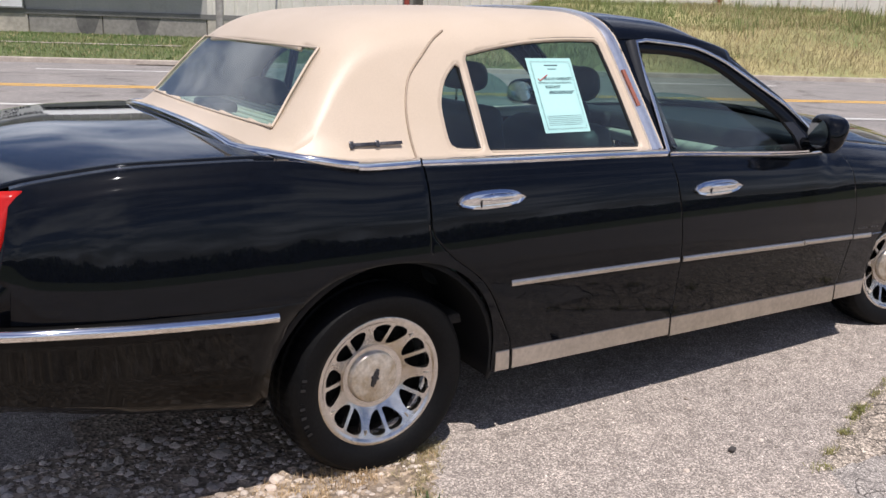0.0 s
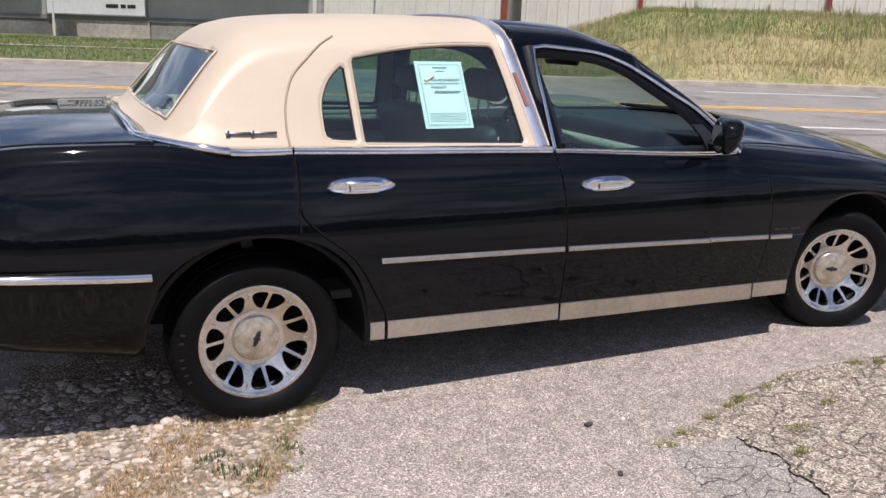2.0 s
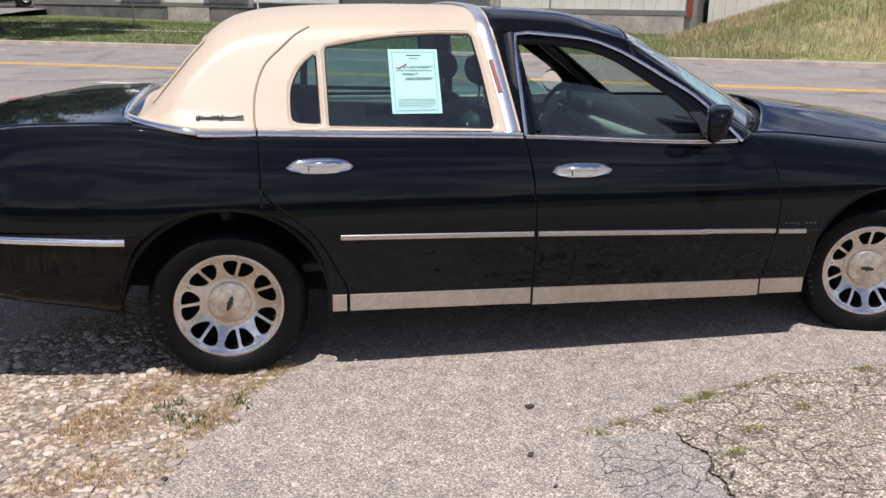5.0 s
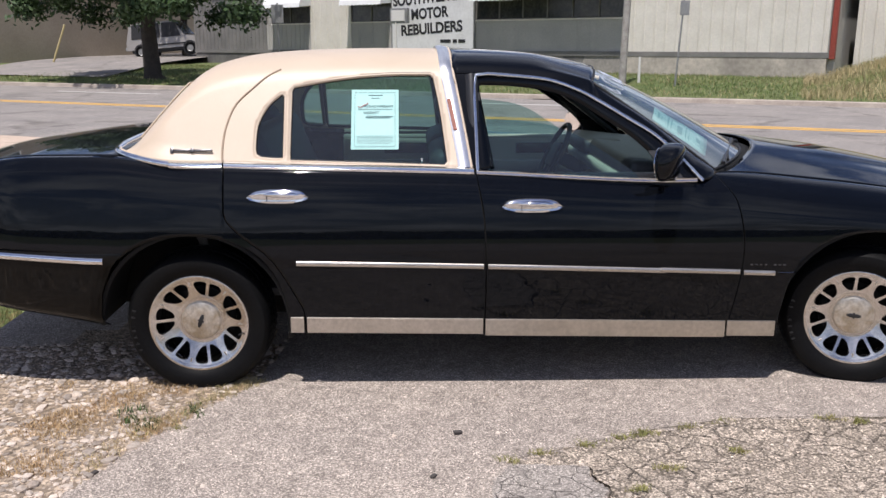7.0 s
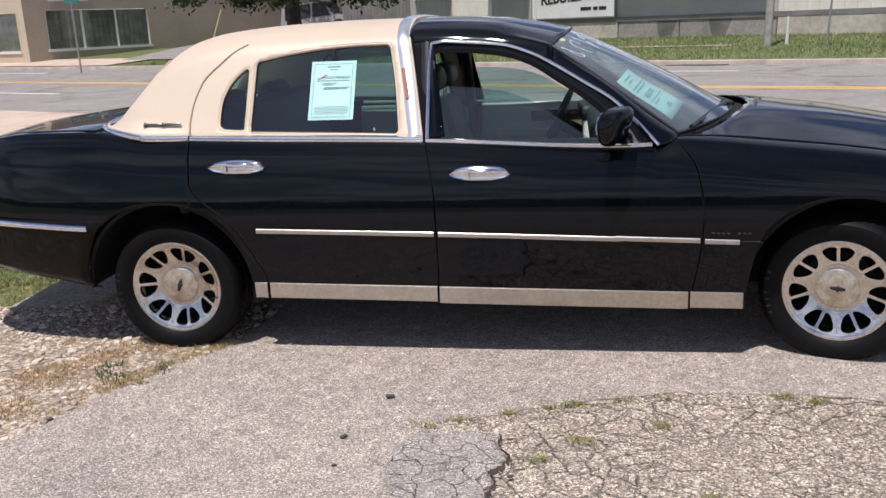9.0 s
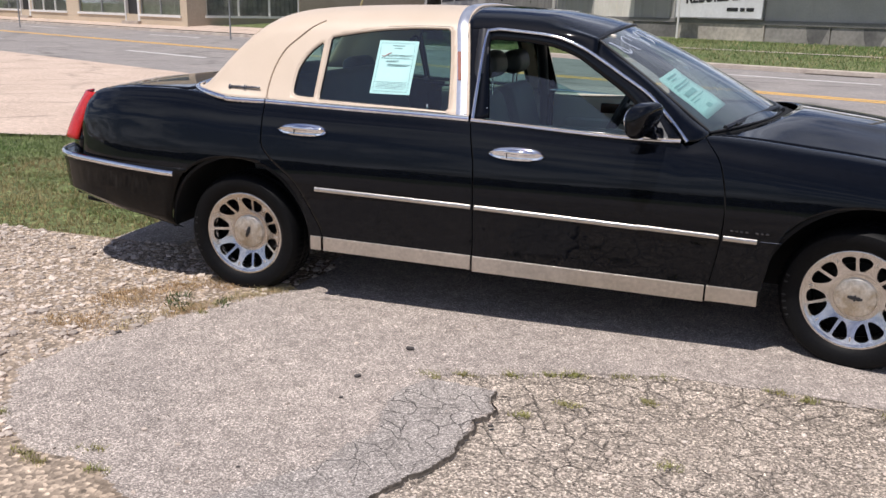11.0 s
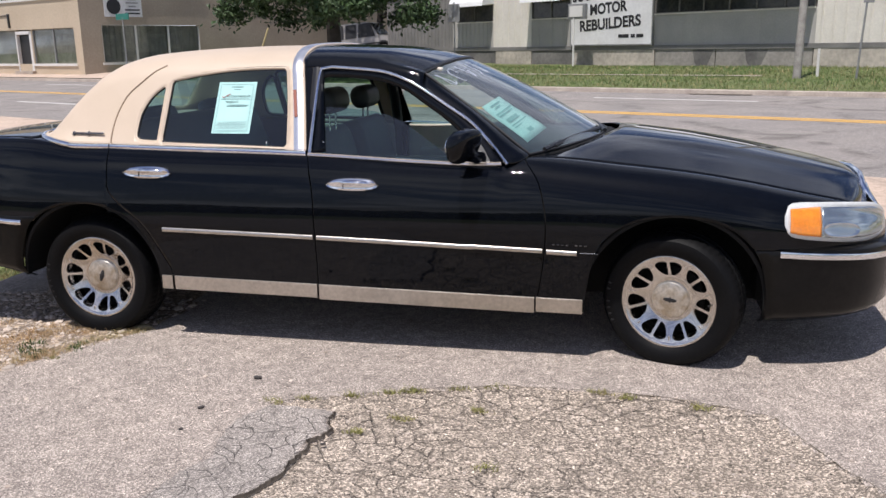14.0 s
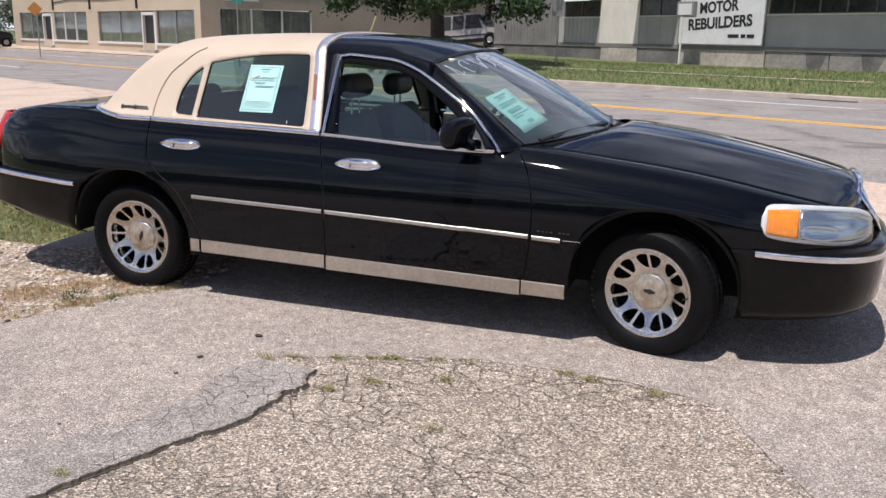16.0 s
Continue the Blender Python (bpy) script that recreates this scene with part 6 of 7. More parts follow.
part("roof_band", M().ribbon(path, nrm, tang, prof), SATIN, car, "broad bright metal band across the roof", 50)
edge = []
for j in range(N):
    s = 1 if tang[j].x > 0 else -1
    edge.append(path[j] + tang[j] * s * 0.031 + nrm[j] * 0.003)
part("roof_band_edging", M().tube(edge, 0.007, 8), VINYL, vinyl, smooth=80)
mk = [(1.122, 1.303), (1.135, 1.240), (1.149, 1.175)]
both("band_reflector", M().ribbon(on_side(mk, 0.018), [(0, -1, 0.5)] * 3, [(1, 0, 0.1)] * 3, [(-0.006, -0.008), (0.003, -0.008), (0.003, 0.008), (-0.006, 0.008)]), RUSTRED, car, "faded red marker strip")

# black roof, its front edge drawn down on to the windscreen's top
HU = np.linspace(0, 1, 60)
HY = 0.612 * HU + 0.043 * HU ** 3
rows = []
for i in range(26):
    row = []
    for k in range(2 * 59 - 1):
        j = k if k < 59 else 2 * 58 - k
        sg = -1 if k < 59 else 1
        y = section(1.83, min(C1Z(1.83), ZC(1.83) - 0.06))[j][0]
        u = float(np.interp(abs(y), HY, HU))
        xh = 1.868 - 0.052 * u * u - 0.036 * u ** 4
        x = 1.140 + (xh - 1.140) * i / 25
        h = section(x, min(C1Z(x), ZC(x) - 0.06))
        y, z = h[j]
        if abs(y) < 0.70 and i > 13:
            w = ((i - 13) / 12) ** 2 * (3 - 2 * (i - 13) / 12) * min(1.0, (0.70 - abs(y)) / 0.045)
            zf = section(xh, min(C1Z(xh), ZC(xh) - 0.06))[j][1]
            z += w * (1.441 - 0.035 * u * u - 0.028 * u ** 4 - zf)
        row.append((x, sg * y, z))
    rows.append(row)
part("roof_panel", M().grid(rows), PAINT, car, thick=0.006)
# black cover between the bright band and the front door window
rows = []
for z in np.linspace(1.015, 1.425, 20):
    x0 = BX(z) + 0.026
    rows.append([(x0 + (1.248 - x0) * k / 4, -(side_slope(z) - 0.001 - 0.003 * (z > 1.41)), z) for k in range(5)])
both("pillar_cover", M().grid(rows), PAINT, thick=0.004)
# windscreen pillars
E = [(1.774, 0.655, 1.374), (1.912, 0.693, 1.2825), (2.049, 0.7305, 1.1887), (2.184, 0.768, 1.0915), (2.318, 0.806, 0.992)]
Es, Cs = spline(E, 20), spline([(1.774, 0.729, 1.307), (1.85, 0.753, 1.264)] + C1[6:] + [(2.30, 0.87, 0.965)], 20)
rows = [[tuple((1 - t) * np.array(c) + t * np.array(e) + np.array((0.3, 0.6, 0.7)) * 0.015 * min(1.0, 0.25 + i / 8) * math.sin(math.pi * t)) for t in np.linspace(0, 1, 7)] for i, (c, e) in enumerate(zip(Cs, Es))]
both("windscreen_pillar", M().grid([[(x, -y, z) for x, y, z in r] for r in rows]), PAINT, car, thick=0.006)
# bright line round the front door window
line = spline([(1.243, 0.904, 1.0), (1.240, 0.80, 1.19), (1.237, 0.70, 1.36), (1.245, 0.676, 1.405)], 12) + spline(C1[1:], 40)
both("window_moulding", M().tube([(x, -y - 0.006, z) for x, y, z in line], 0.0085, 8), CHROME, car, "bright line round the front door window", smooth=80)
# front door window frame in black, and its pane, half wound down
FW = spline([(1.318, 1.012), (1.264, 1.318)], 8) + spline([(1.258, 1.362), (1.342, 1.361), (1.545, 1.342), (1.68, 1.30), (1.792, 1.233), (1.96, 1.120), (2.03, 1.045), (2.052, 0.985)], 26)
out = [(x, z) for x, y, z in line]
outer = polyline(out)
inner = polyline(FW)
rows = []
for t in np.linspace(0, 1, 60):
    a, b = outer(t), inner(t)
    rows.append([(float(a[0] + (b[0] - a[0]) * k), -(side_slope(float(a[1] + (b[1] - a[1]) * k)) - 0.002 - 0.014 * k), float(a[1] + (b[1] - a[1]) * k)) for k in (0, 0.5, 1)])
both("door_frame", M().grid(rows), PAINT, car, thick=0.008)
drop = 0.145
low = [(x, z - drop) for x, z in FW]
belt = [p for p in low if p[1] > zt(p[0]) + 0.004]
pane = [(1.315, 0.995)] + [(max(p[0], 1.29), p[1]) for p in belt] + [(belt[-1][0] + 0.01, 0.965)]
both("front_window_pane", M().ngon([(x, -(side_slope(z) - 0.018), z) for x, z in pane]), GLASS_DARK, car, "front door glass wound half down", smooth=0)
both("door_mirror_sail", M().ngon([(2.04, -(side_slope(1.03) - 0.004), 1.03), (2.052, -(side_slope(0.975) - 0.004), 0.975), (2.215, -(side_slope(0.972) - 0.004), 0.972), (2.10, -(side_slope(1.085) - 0.004), 1.085), (2.0, -(side_slope(1.085) - 0.004), 1.085)], (0, 0.02, 0)), PLASTIC, car, "black triangular mirror base", smooth=0)

# windscreen
def screen(u, v, o=0.0):
    a = np.array((1.862 - 0.052 * u * u - 0.036 * u ** 4, 0.612 * u + 0.043 * u ** 3, 1.437 - 0.035 * u * u - 0.028 * u ** 4))
    b = np.array((2.655 - 0.337 * abs(u) ** 2.2, 0.806 * u, 1.038 - 0.046 * u * u))
    p = a + (b - a) * v
    p += np.array((0.45, 0, 0.89)) * (0.016 * math.sin(math.pi * v) * (1 - 0.6 * u * u) + o)
    return tuple(p)


part("windscreen", M().grid([[screen(-1 + i / 16, j / 16) for i in range(33)] for j in range(17)]), GLASS_SCREEN, car, "clear windscreen with chalk figures and a paper")
edge_ws = [screen(-1, t / 12, 0.003) for t in range(13)] + [screen(-1 + i / 12, 1, 0.003) for i in range(25)] + [screen(1, 1 - t / 12, 0.003) for t in range(13)] + [screen(1 - i / 12, 0, 0.003) for i in range(25)]
part("windscreen_seal", M().tube(edge_ws, 0.007, 6, True), RUBBER, car, smooth=80)
# cowl and wipers
rows = []
for i in range(25):
    u = -1 + i / 12
    p, q = screen(u, 1.0), bonnet_at(u * 0.985, 0.0)
    rows.append([p, tuple((np.array(p) + np.array(q)) / 2 + np.array((0, 0, -0.012))), (q[0] + 0.05, q[1], q[2] - 0.05)])
part("cowl", M().grid(rows), UNDER_SHADE, car, "black plastic cowl", thick=0.004)
for s, e in ((-0.92, -0.2), (-0.2, 0.5)):
    a, b = screen(s, 1.0, 0.016), screen(e, 0.968, 0.012)
    w = part("wiper", M().tube([a, tuple((np.array(a) + np.array(b)) / 2 + np.array((0, 0, 0.008))), b], 0.011, 6), PLASTIC, car, "black wiper arm")
    part("wiper_blade", M().tube([screen(s + 0.10, 0.985, 0.008), screen(e + 0.03, 0.948, 0.008)], 0.007, 6), RUBBER, w)

# ---- wheels ----
def wheel(name, cx, cy, steer, spin, turn=-55):
    w = new(name)
    w.parent = car
    tagged(w, "multi-slot alloy wheel with a dark tyre")
    w.matrix_basis = pose(cx, cy, 0.323, 0, 0, steer) @ (pose(0, 0, 0) if cy < 0 else pose(0, 0, 0, 0, 0, 180))
    seg = 180
    prof = [(0.214, 0.10), (0.216, -0.016), (0.226, -0.028), (0.248, -0.040), (0.275, -0.046), (0.295, -0.042), (0.308, -0.030), (0.318, -0.010), (0.324, 0.012), (0.325, 0.035), (0.319, 0.040), (0.319, 0.050), (0.326, 0.055), (0.327, 0.085), (0.320, 0.090), (0.320, 0.10), (0.327, 0.105), (0.325, 0.14), (0.318, 0.165), (0.30, 0.175), (0.25, 0.175), (0.214, 0.16)]
    rows = []
    for r, o in prof:
        row = []
        for k in range(seg + 1):
            a = k * math.tau / seg
            rr = r
            if r > 0.317 and (k % seg) % 3 == 0:
                rr = r - 0.0035
            z = max(-0.304, rr * math.sin(a))
            row.append((rr * math.cos(a), o, z))
        rows.append(row)
    part("tyre", M().grid(rows), TYRE, w, "black tyre with a grooved tread", 30)
    # slotted face: seven pairs of holes
    bm = bmesh.new()

    def loop(pts):
        vs = [bm.verts.new((x, 0, z)) for x, z in pts]
        return [bm.edges.new((vs[i], vs[(i + 1) % len(vs)])) for i in range(len(vs))]
    edges = loop([(0.209 * math.cos(k * math.tau / 96), 0.209 * math.sin(k * math.tau / 96)) for k in range(96)])
    edges += loop([(0.113 * math.cos(k * math.tau / 48), 0.113 * math.sin(k * math.tau / 48)) for k in range(48)])
    holes = []
    for p in range(7):
        base = spin + p * math.tau / 7
        for s in (-1, 1):
            # a slot with one straight side along the thin spoke and one rounded side
            poly = []
            for r, off in ((0.1255, 0.0078), (0.148, 0.0070), (0.175, 0.0066), (0.1915, 0.0066), (0.1975, 0.0115), (0.2000, 0.026), (0.2000, 0.042), (0.1965, 0.0565), (0.189, 0.0645), (0.178, 0.0635), (0.165, 0.0570), (0.151, 0.0480), (0.138, 0.0375), (0.1285, 0.0265), (0.1240, 0.0155)):
                a = base + s * math.asin(off / r)
                poly.append((r * math.cos(a), r * math.sin(a)))
            holes.append(loop(poly))
            edges += holes[-1]
    bmesh.ops.triangle_fill(bm, use_beauty=True, use_dissolve=False, edges=edges)
    wall = [e for h in holes for e in h]
    ex = bmesh.ops.extrude_edge_only(bm, edges=wall)
    bmesh.ops.translate(bm, verts=[g for g in ex["geom"] if isinstance(g, bmesh.types.BMVert)], vec=(0, 0.022, 0))
    for v in bm.verts:
        r = math.hypot(v.co.x, v.co.z)
        v.co.y += 0.030 - 0.048 * min(1.0, max(0.0, (r - 0.113) / 0.092)) ** 0.9
    fm = M().bm(bm)
    fm.lathe([(0.113, 0.030), (0.1115, 0.0305), (0.085, 0.0305)], (0, 0, 0), "y", 48)
    face = part("rim_face", fm, ALLOY, w, "slotted polished alloy face", 30)
    part("rim_lip", M().lathe([(0.2075, -0.018), (0.215, -0.023), (0.222, -0.026), (0.228, -0.024), (0.228, -0.012), (0.218, 0.0), (0.206, 0.004)], (0, 0, 0), "y", 96), ALLOY, w, smooth=60)
    part("rim_barrel", M().lathe([(0.210, 0.0), (0.205, 0.05), (0.195, 0.12), (0.06, 0.13)], (0, 0, 0), "y", 48), UNDER_SHADE, w, smooth=60)
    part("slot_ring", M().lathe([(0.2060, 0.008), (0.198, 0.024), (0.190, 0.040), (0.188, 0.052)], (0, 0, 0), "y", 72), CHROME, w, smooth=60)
    part("brake_disc", M().lathe([(0.02, 0.076), (0.15, 0.078), (0.15, 0.095)], (0, 0, 0), "y", 40), UNDER_SHADE, w)
    cap = part("hub_cap", M().lathe([(0.0, 0.015), (0.05, 0.015), (0.080, 0.016), (0.0865, 0.018), (0.0895, 0.022), (0.0915, 0.025), (0.0925, 0.034)], (0, 0, 0), "y", 64), CAPMAT, w, "dusty flat hub cap", 25)
    # plain emblem shape
    em = M().box((0, 0.013, 0), (0.064, 0.006, 0.012), 0.002).box((0, 0.013, 0), (0.044, 0.007, 0.018), 0.002).box((0, 0.013, 0), (0.008, 0.006, 0.028), 0.001)
    e = part("emblem", em, PLASTIC, cap, "small dark emblem")
    e.matrix_basis = pose(0, 0, 0, 0, turn, 0)
    for p in range(7):
        a = spin + (p + 0.5) * math.tau / 7
        mm = Matrix.Translation((0.187 * math.cos(a), -0.0135, 0.187 * math.sin(a))) @ Matrix.Rotation(-a, 4, "Y")
        part("slot_mark", M().box((0, 0, 0), (0.020, 0.003, 0.006), 0.001, mm), BRUSHED, face)
    part("valve", M().cyl((0.196 * math.cos(spin - 1.6), -0.012, 0.196 * math.sin(spin - 1.6)), (0.19 * math.cos(spin - 1.6), -0.03, 0.19 * math.sin(spin - 1.6)), 0.004, 8), RUBBER, w)
    for ob in list(w.children):
        if ob.name.split(".")[0] != "tyre":
            ob.scale = (0.968, 1, 0.968)
    # raised sidewall marks
    for k in range(14):
        a = 2.9 + k * 0.055
        if k in (3, 4, 9):
            continue
        mm = Matrix.Translation((0.283 * math.cos(a), -0.0455, 0.283 * math.sin(a))) @ Matrix.Rotation(-a, 4, "Y")
        part("sidewall_mark", M().box((0, 0, 0), (0.016, 0.002, 0.008), 0, mm), TYRE if k % 2 else RUBBER, w)
    return w


wheel("rear_wheel", 0.0, -0.895, 0, radians(75), -70)
wheel("rear_wheel", 0.0, 0.895, 0, radians(20))
wheel("front_wheel", 2.99, -0.90, -17, radians(93), 4)
wheel("front_wheel", 2.99, 0.88, -20, radians(50))

# wheel housings and underside, their near-black colour holding the shade beneath the car
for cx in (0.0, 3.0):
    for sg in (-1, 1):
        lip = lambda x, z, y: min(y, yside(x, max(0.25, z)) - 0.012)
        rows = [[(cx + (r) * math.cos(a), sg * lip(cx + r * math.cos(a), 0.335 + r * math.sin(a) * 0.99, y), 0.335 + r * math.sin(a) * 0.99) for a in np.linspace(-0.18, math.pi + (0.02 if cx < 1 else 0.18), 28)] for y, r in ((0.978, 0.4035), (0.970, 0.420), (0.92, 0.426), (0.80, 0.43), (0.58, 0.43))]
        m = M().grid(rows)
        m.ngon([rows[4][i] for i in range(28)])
        part("wheel_housing", m, UNDER_SHADE, car, smooth=60, thick=0.004)
part("shaded_underbody", M().box((1.5, 0, 0.34), (2.12, 1.72, 0.10), 0.02).box((1.4, 0, 0.36), (4.9, 1.0, 0.12), 0.02).box((-0.85, 0, 0.5), (0.75, 1.5, 0.2), 0.03).box((3.62, 0, 0.36), (0.46, 1.46, 0.16), 0.03), UNDER_SHADE, car, "dark underside")
# unseen boxes added inside the nose to keep sun out of the car's shadow
part("nose_light_block", M().box((3.66, 0, 0.60), (0.38, 1.26, 0.30), 0.03).box((3.88, 0, 0.56), (0.14, 1.16, 0.14), 0.02), UNDER_SHADE, car, "unseen dark block added behind the nose against leaking sunlight")
part("exhaust_pipe", M().tube([(-0.9, -0.5, 0.30), (-1.2, -0.5, 0.32), (-1.33, -0.5, 0.33)], 0.025, 10), UNDER_SHADE, car, "dull exhaust pipe")

# ---- door handles, mirrors, lamps, emblems ----
def handle(x0, z0, owners):
    n = 20
    yb = yside(x0 + 0.13, z0)
    m = M()
    rows = []
    for i in range(n + 1):
        t = i / n
        x = x0 + 0.265 * t
        h = 0.033 * (1 - abs(2 * t - 1) ** 3.0) ** 0.5 * (1.0 if t > 0.4 else 0.92 + 0.08 * t / 0.4) if 0 < t < 1 else 0.001
        y = -(yside(x, z0))
        rows.append([(x, y - d, z0 + h * f) for f, d in ((-1, -0.002), (-0.93, 0.008), (-0.72, 0.014), (-0.5, 0.012), (-0.1, 0.010), (0.15, 0.016), (0.55, 0.019), (0.88, 0.011), (1, -0.002))])
    base = m.grid(rows)
    for k, o in enumerate(owners):
        mm = base if k == 0 else base.mirrored()
        hb = part("door_handle", mm, CHROME, o, "oval chrome door handle", 60)
        s = -1 if k == 0 else 1
        pl = M().tube([(x0 + 0.075, s * (yb + 0.012), z0 + 0.010), (x0 + 0.12, s * (yb + 0.022), z0 + 0.012), (x0 + 0.19, s * (yb + 0.022), z0 + 0.011), (x0 + 0.235, s * (yb + 0.008), z0 + 0.007)], [0.007, 0.012, 0.012, 0.005], 8)
        part("grip", pl, CHROME, hb, smooth=80)
        part("handle_joint", M().box((x0 + 0.088, s * (yb + 0.012), z0), (0.003, 0.006, 0.04), 0.0), RUBBER, hb)


handle(0.248, 0.903, rear_doors)
handle(1.343, 0.860, front_doors)


def mirror(s):
    """A housing swept back at its outer end."""
    ca, sa = math.cos(radians(28)), math.sin(radians(28))

    def place(dx, dy, dz):
        return (2.040 + dx * ca - dy * sa, s * (1.036 + dx * sa + dy * ca), 1.058 + dz)
    bm = bmesh.new()
    bmesh.ops.create_uvsphere(bm, u_segments=28, v_segments=18, radius=1.0)
    f = lambda a, n: math.copysign(abs(a) ** n, a)
    for v in bm.verts:
        x, y, z = f(v.co.x, 0.75), f(v.co.y, 0.72), f(v.co.z, 0.72)
        dx = 0.052 * x + (0.025 * z if x > 0 else 0)
        if dx < -0.04:
            dx = -0.04 - 0.2 * (-0.04 - dx)
        v.co = place(dx, 0.100 * y, 0.076 * z - 0.010 * y)
    ob = part("door_mirror", M().bm(bm), PAINT, car, "rounded black door mirror", 120)
    part("mirror_glass", M().ngon([place(-0.0435, 0.082 * math.cos(a), 0.060 * math.sin(a)) for a in np.linspace(0, math.tau, 25)[:-1]], (0.003, 0, 0)), CHROME, ob, "mirror glass", 0)
    part("mirror_arm", M().tube([(2.09, s * 0.90, 0.99), (2.085, s * 0.96, 1.0), (2.06, s * 1.02, 1.02)], [0.035, 0.03, 0.035], 10), PAINT, ob, smooth=80)


mirror(-1)
mirror(1)


def headlamp(s):
    """A wrapped lamp with an amber end, proud of the wing."""
    xa, xb = 3.468, 3.965
    zlo = K((3.466, 0.716), (3.474, 0.690), (3.50, 0.664), (3.62, 0.644), (3.85, 0.624), (3.93, 0.634), (3.97, 0.655))
    zhi = K((3.466, 0.730), (3.474, 0.765), (3.496, 0.785), (3.62, 0.788), (3.74, 0.784), (3.87, 0.770), (3.94, 0.74), (3.97, 0.705))

    def patch(x0, x1, o, a=0.0, b=1.0, nx=30):
        rows = []
        for i in range(nx + 1):
            x = x0 + (x1 - x0) * i / nx
            lo, hi = zlo(x), zhi(x)
            row = []
            for j in range(11):
                z = lo + (hi - lo) * (a + (b - a) * j / 10)
                row.append((x, s * (yside(min(x, 3.99), min(z, zt(x) - 0.03)) + o), z))
            rows.append(row)
        return M().grid(rows)
    h = part("headlamp", patch(xa, xb, 0.003, -0.06, 1.06), OPAL, car, "wide wrapped headlamp with an amber end", 60, 0.01)
    part("amber_lens", patch(3.492, 3.628, 0.016, 0.08, 0.92, 12), AMBER, h, "amber side lens", 60, 0.008)
    part("lamp_bowl", patch(3.634, 3.952, 0.013, 0.07, 0.93, 24), REFLECT, h, "bright lamp bowl", 60, 0.003)
    # a rounded bowl with a bright lower half behind the clear part
    rows = []
    for i in range(25):
        x = 3.638 + 0.172 * i / 24
        w = math.sqrt(max(0.0, 1 - abs((x - 3.724) / 0.0861) ** 3))
        row = []
        for j in range(9):
            z = 0.688 - 0.016 * (i / 24) + 0.036 * w * (j / 4 - 1)
            dish = (1 - (j / 4 - 1) ** 2) * w
            row.append((x, s * (yside(x, min(z, zt(x) - 0.03)) + 0.026 - 0.010 * dish), z))
        rows.append(row)
    part("reflector", M().grid(rows), REFLECT, h, "bright reflector bowl", 60, 0.003)
    part("bulb_cover", M().tube([(3.66, s * (yside(3.66, 0.70) + 0.018), 0.703), (3.79, s * (yside(3.79, 0.69) + 0.018), 0.690)], 0.004, 6), CHROME, h)
    part("clear_lens", patch(3.63, 3.96, 0.022, 0.06, 0.94, 24), GLASS_LENS, h, "hazy clear lens", 60)
    return h


headlamp(-1)
headlamp(1)


def tail_lamp(s):
    tr, br, bl, tl = (np.array(p) for p in ((-0.975, 0.785, 1.008), (-1.085, 0.836, 0.745), (-1.26, 0.67, 0.75), (-1.14, 0.60, 1.005)))
    rows = []
    for i in range(13):
        row = []
        for j in range(13):
            a, b = i / 12, j / 12
            p = (1 - a) * ((1 - b) * br + b * tr) + a * ((1 - b) * bl + b * tl)
            bul = 4 * a * (1 - a)
            p = p + np.array((-0.035, 0.03, 0)) * bul + np.array((-0.008, 0.006, 0.0)) * math.sin(math.pi * b)
            row.append((p[0] - 0.006, s * (p[1] + 0.004), p[2]))
        rows.append(row)
    t = part("tail_lamp", M().grid(rows), RED, car, "tall red tail lamp", 60, 0.012)
    return t


tail_lamp(-1)
tail_lamp(1)

# radiator grille at the nose
g = part("grille_surround", M().tube([(3.925, -0.34, 0.80), (4.02, -0.33, 0.66), (4.04, -0.30, 0.60), (4.04, 0.30, 0.60), (4.02, 0.33, 0.66), (3.925, 0.34, 0.80), (3.94, 0.2, 0.835), (3.945, 0, 0.845), (3.94, -0.2, 0.835)], 0.016, 8, True), CHROME, car, "chrome grille surround", smooth=80)
for i in range(25):
    y = -0.30 + 0.025 * i
    part("grille_bar", M().box((3.99, y, 0.71), (0.012, 0.008, 0.21), 0.002, pose(0, 0, 0, 0, -24, 0)), CHROME, g)
part("grille_back", M().box((3.93, 0, 0.70), (0.03, 0.66, 0.22), 0.01), UNDER_SHADE, car)
rows = []
for k in range(5):
    row = []
    for i in range(41):
        u = -1 + i / 20
        p = np.array(bonnet_at(u, 1.0)) - np.array((0.004, 0, 0.004))
        q = np.array((4.02 - 0.32 * abs(u) ** 2.4, u * 0.80, 0.585))
        row.append(tuple(p + (q - p) * k / 4 + np.array((0.012, 0, 0)) * math.sin(math.pi * k / 4)))
    rows.append(row)
part("nose_panel", M().grid(rows), PAINT, car, thick=0.006)
BADGE = mat("dark_nickel", (0.16, 0.15, 0.15), 0.35, 0.8, 0.3, 60, 300, tint=(0.05, 0.05, 0.055))
# script badges: plain raised bars with the size of the writing
bd = M()
for x0, x1, h in ((-0.088, -0.074, 0.024), (-0.076, 0.002, 0.011), (0.0, 0.014, 0.022), (0.012, 0.094, 0.011)):
    z = 1.092
    bd.box(((x0 + x1) / 2, -(side_slope(z) + 0.013), z), (x1 - x0, 0.005, h), 0.0015, pose(0, 0, 0, -30, 0, 0))
part("script_badge", bd, BADGE, car, "dark raised script badge shown as bars")
bd = M()
for i in range(8):
    if i != 4:
        bd.box((2.452 + i * 0.021, -yside(2.5, 0.6) - 0.003, 0.598 - 0.0004 * i), (0.012, 0.003, 0.006), 0.001)
bd.box((2.526, -yside(2.5, 0.6) + 0.001, 0.597), (0.165, 0.003, 0.003), 0.001)
part("wing_badge", bd, BADGE, car, "small silver badge shown as bars")
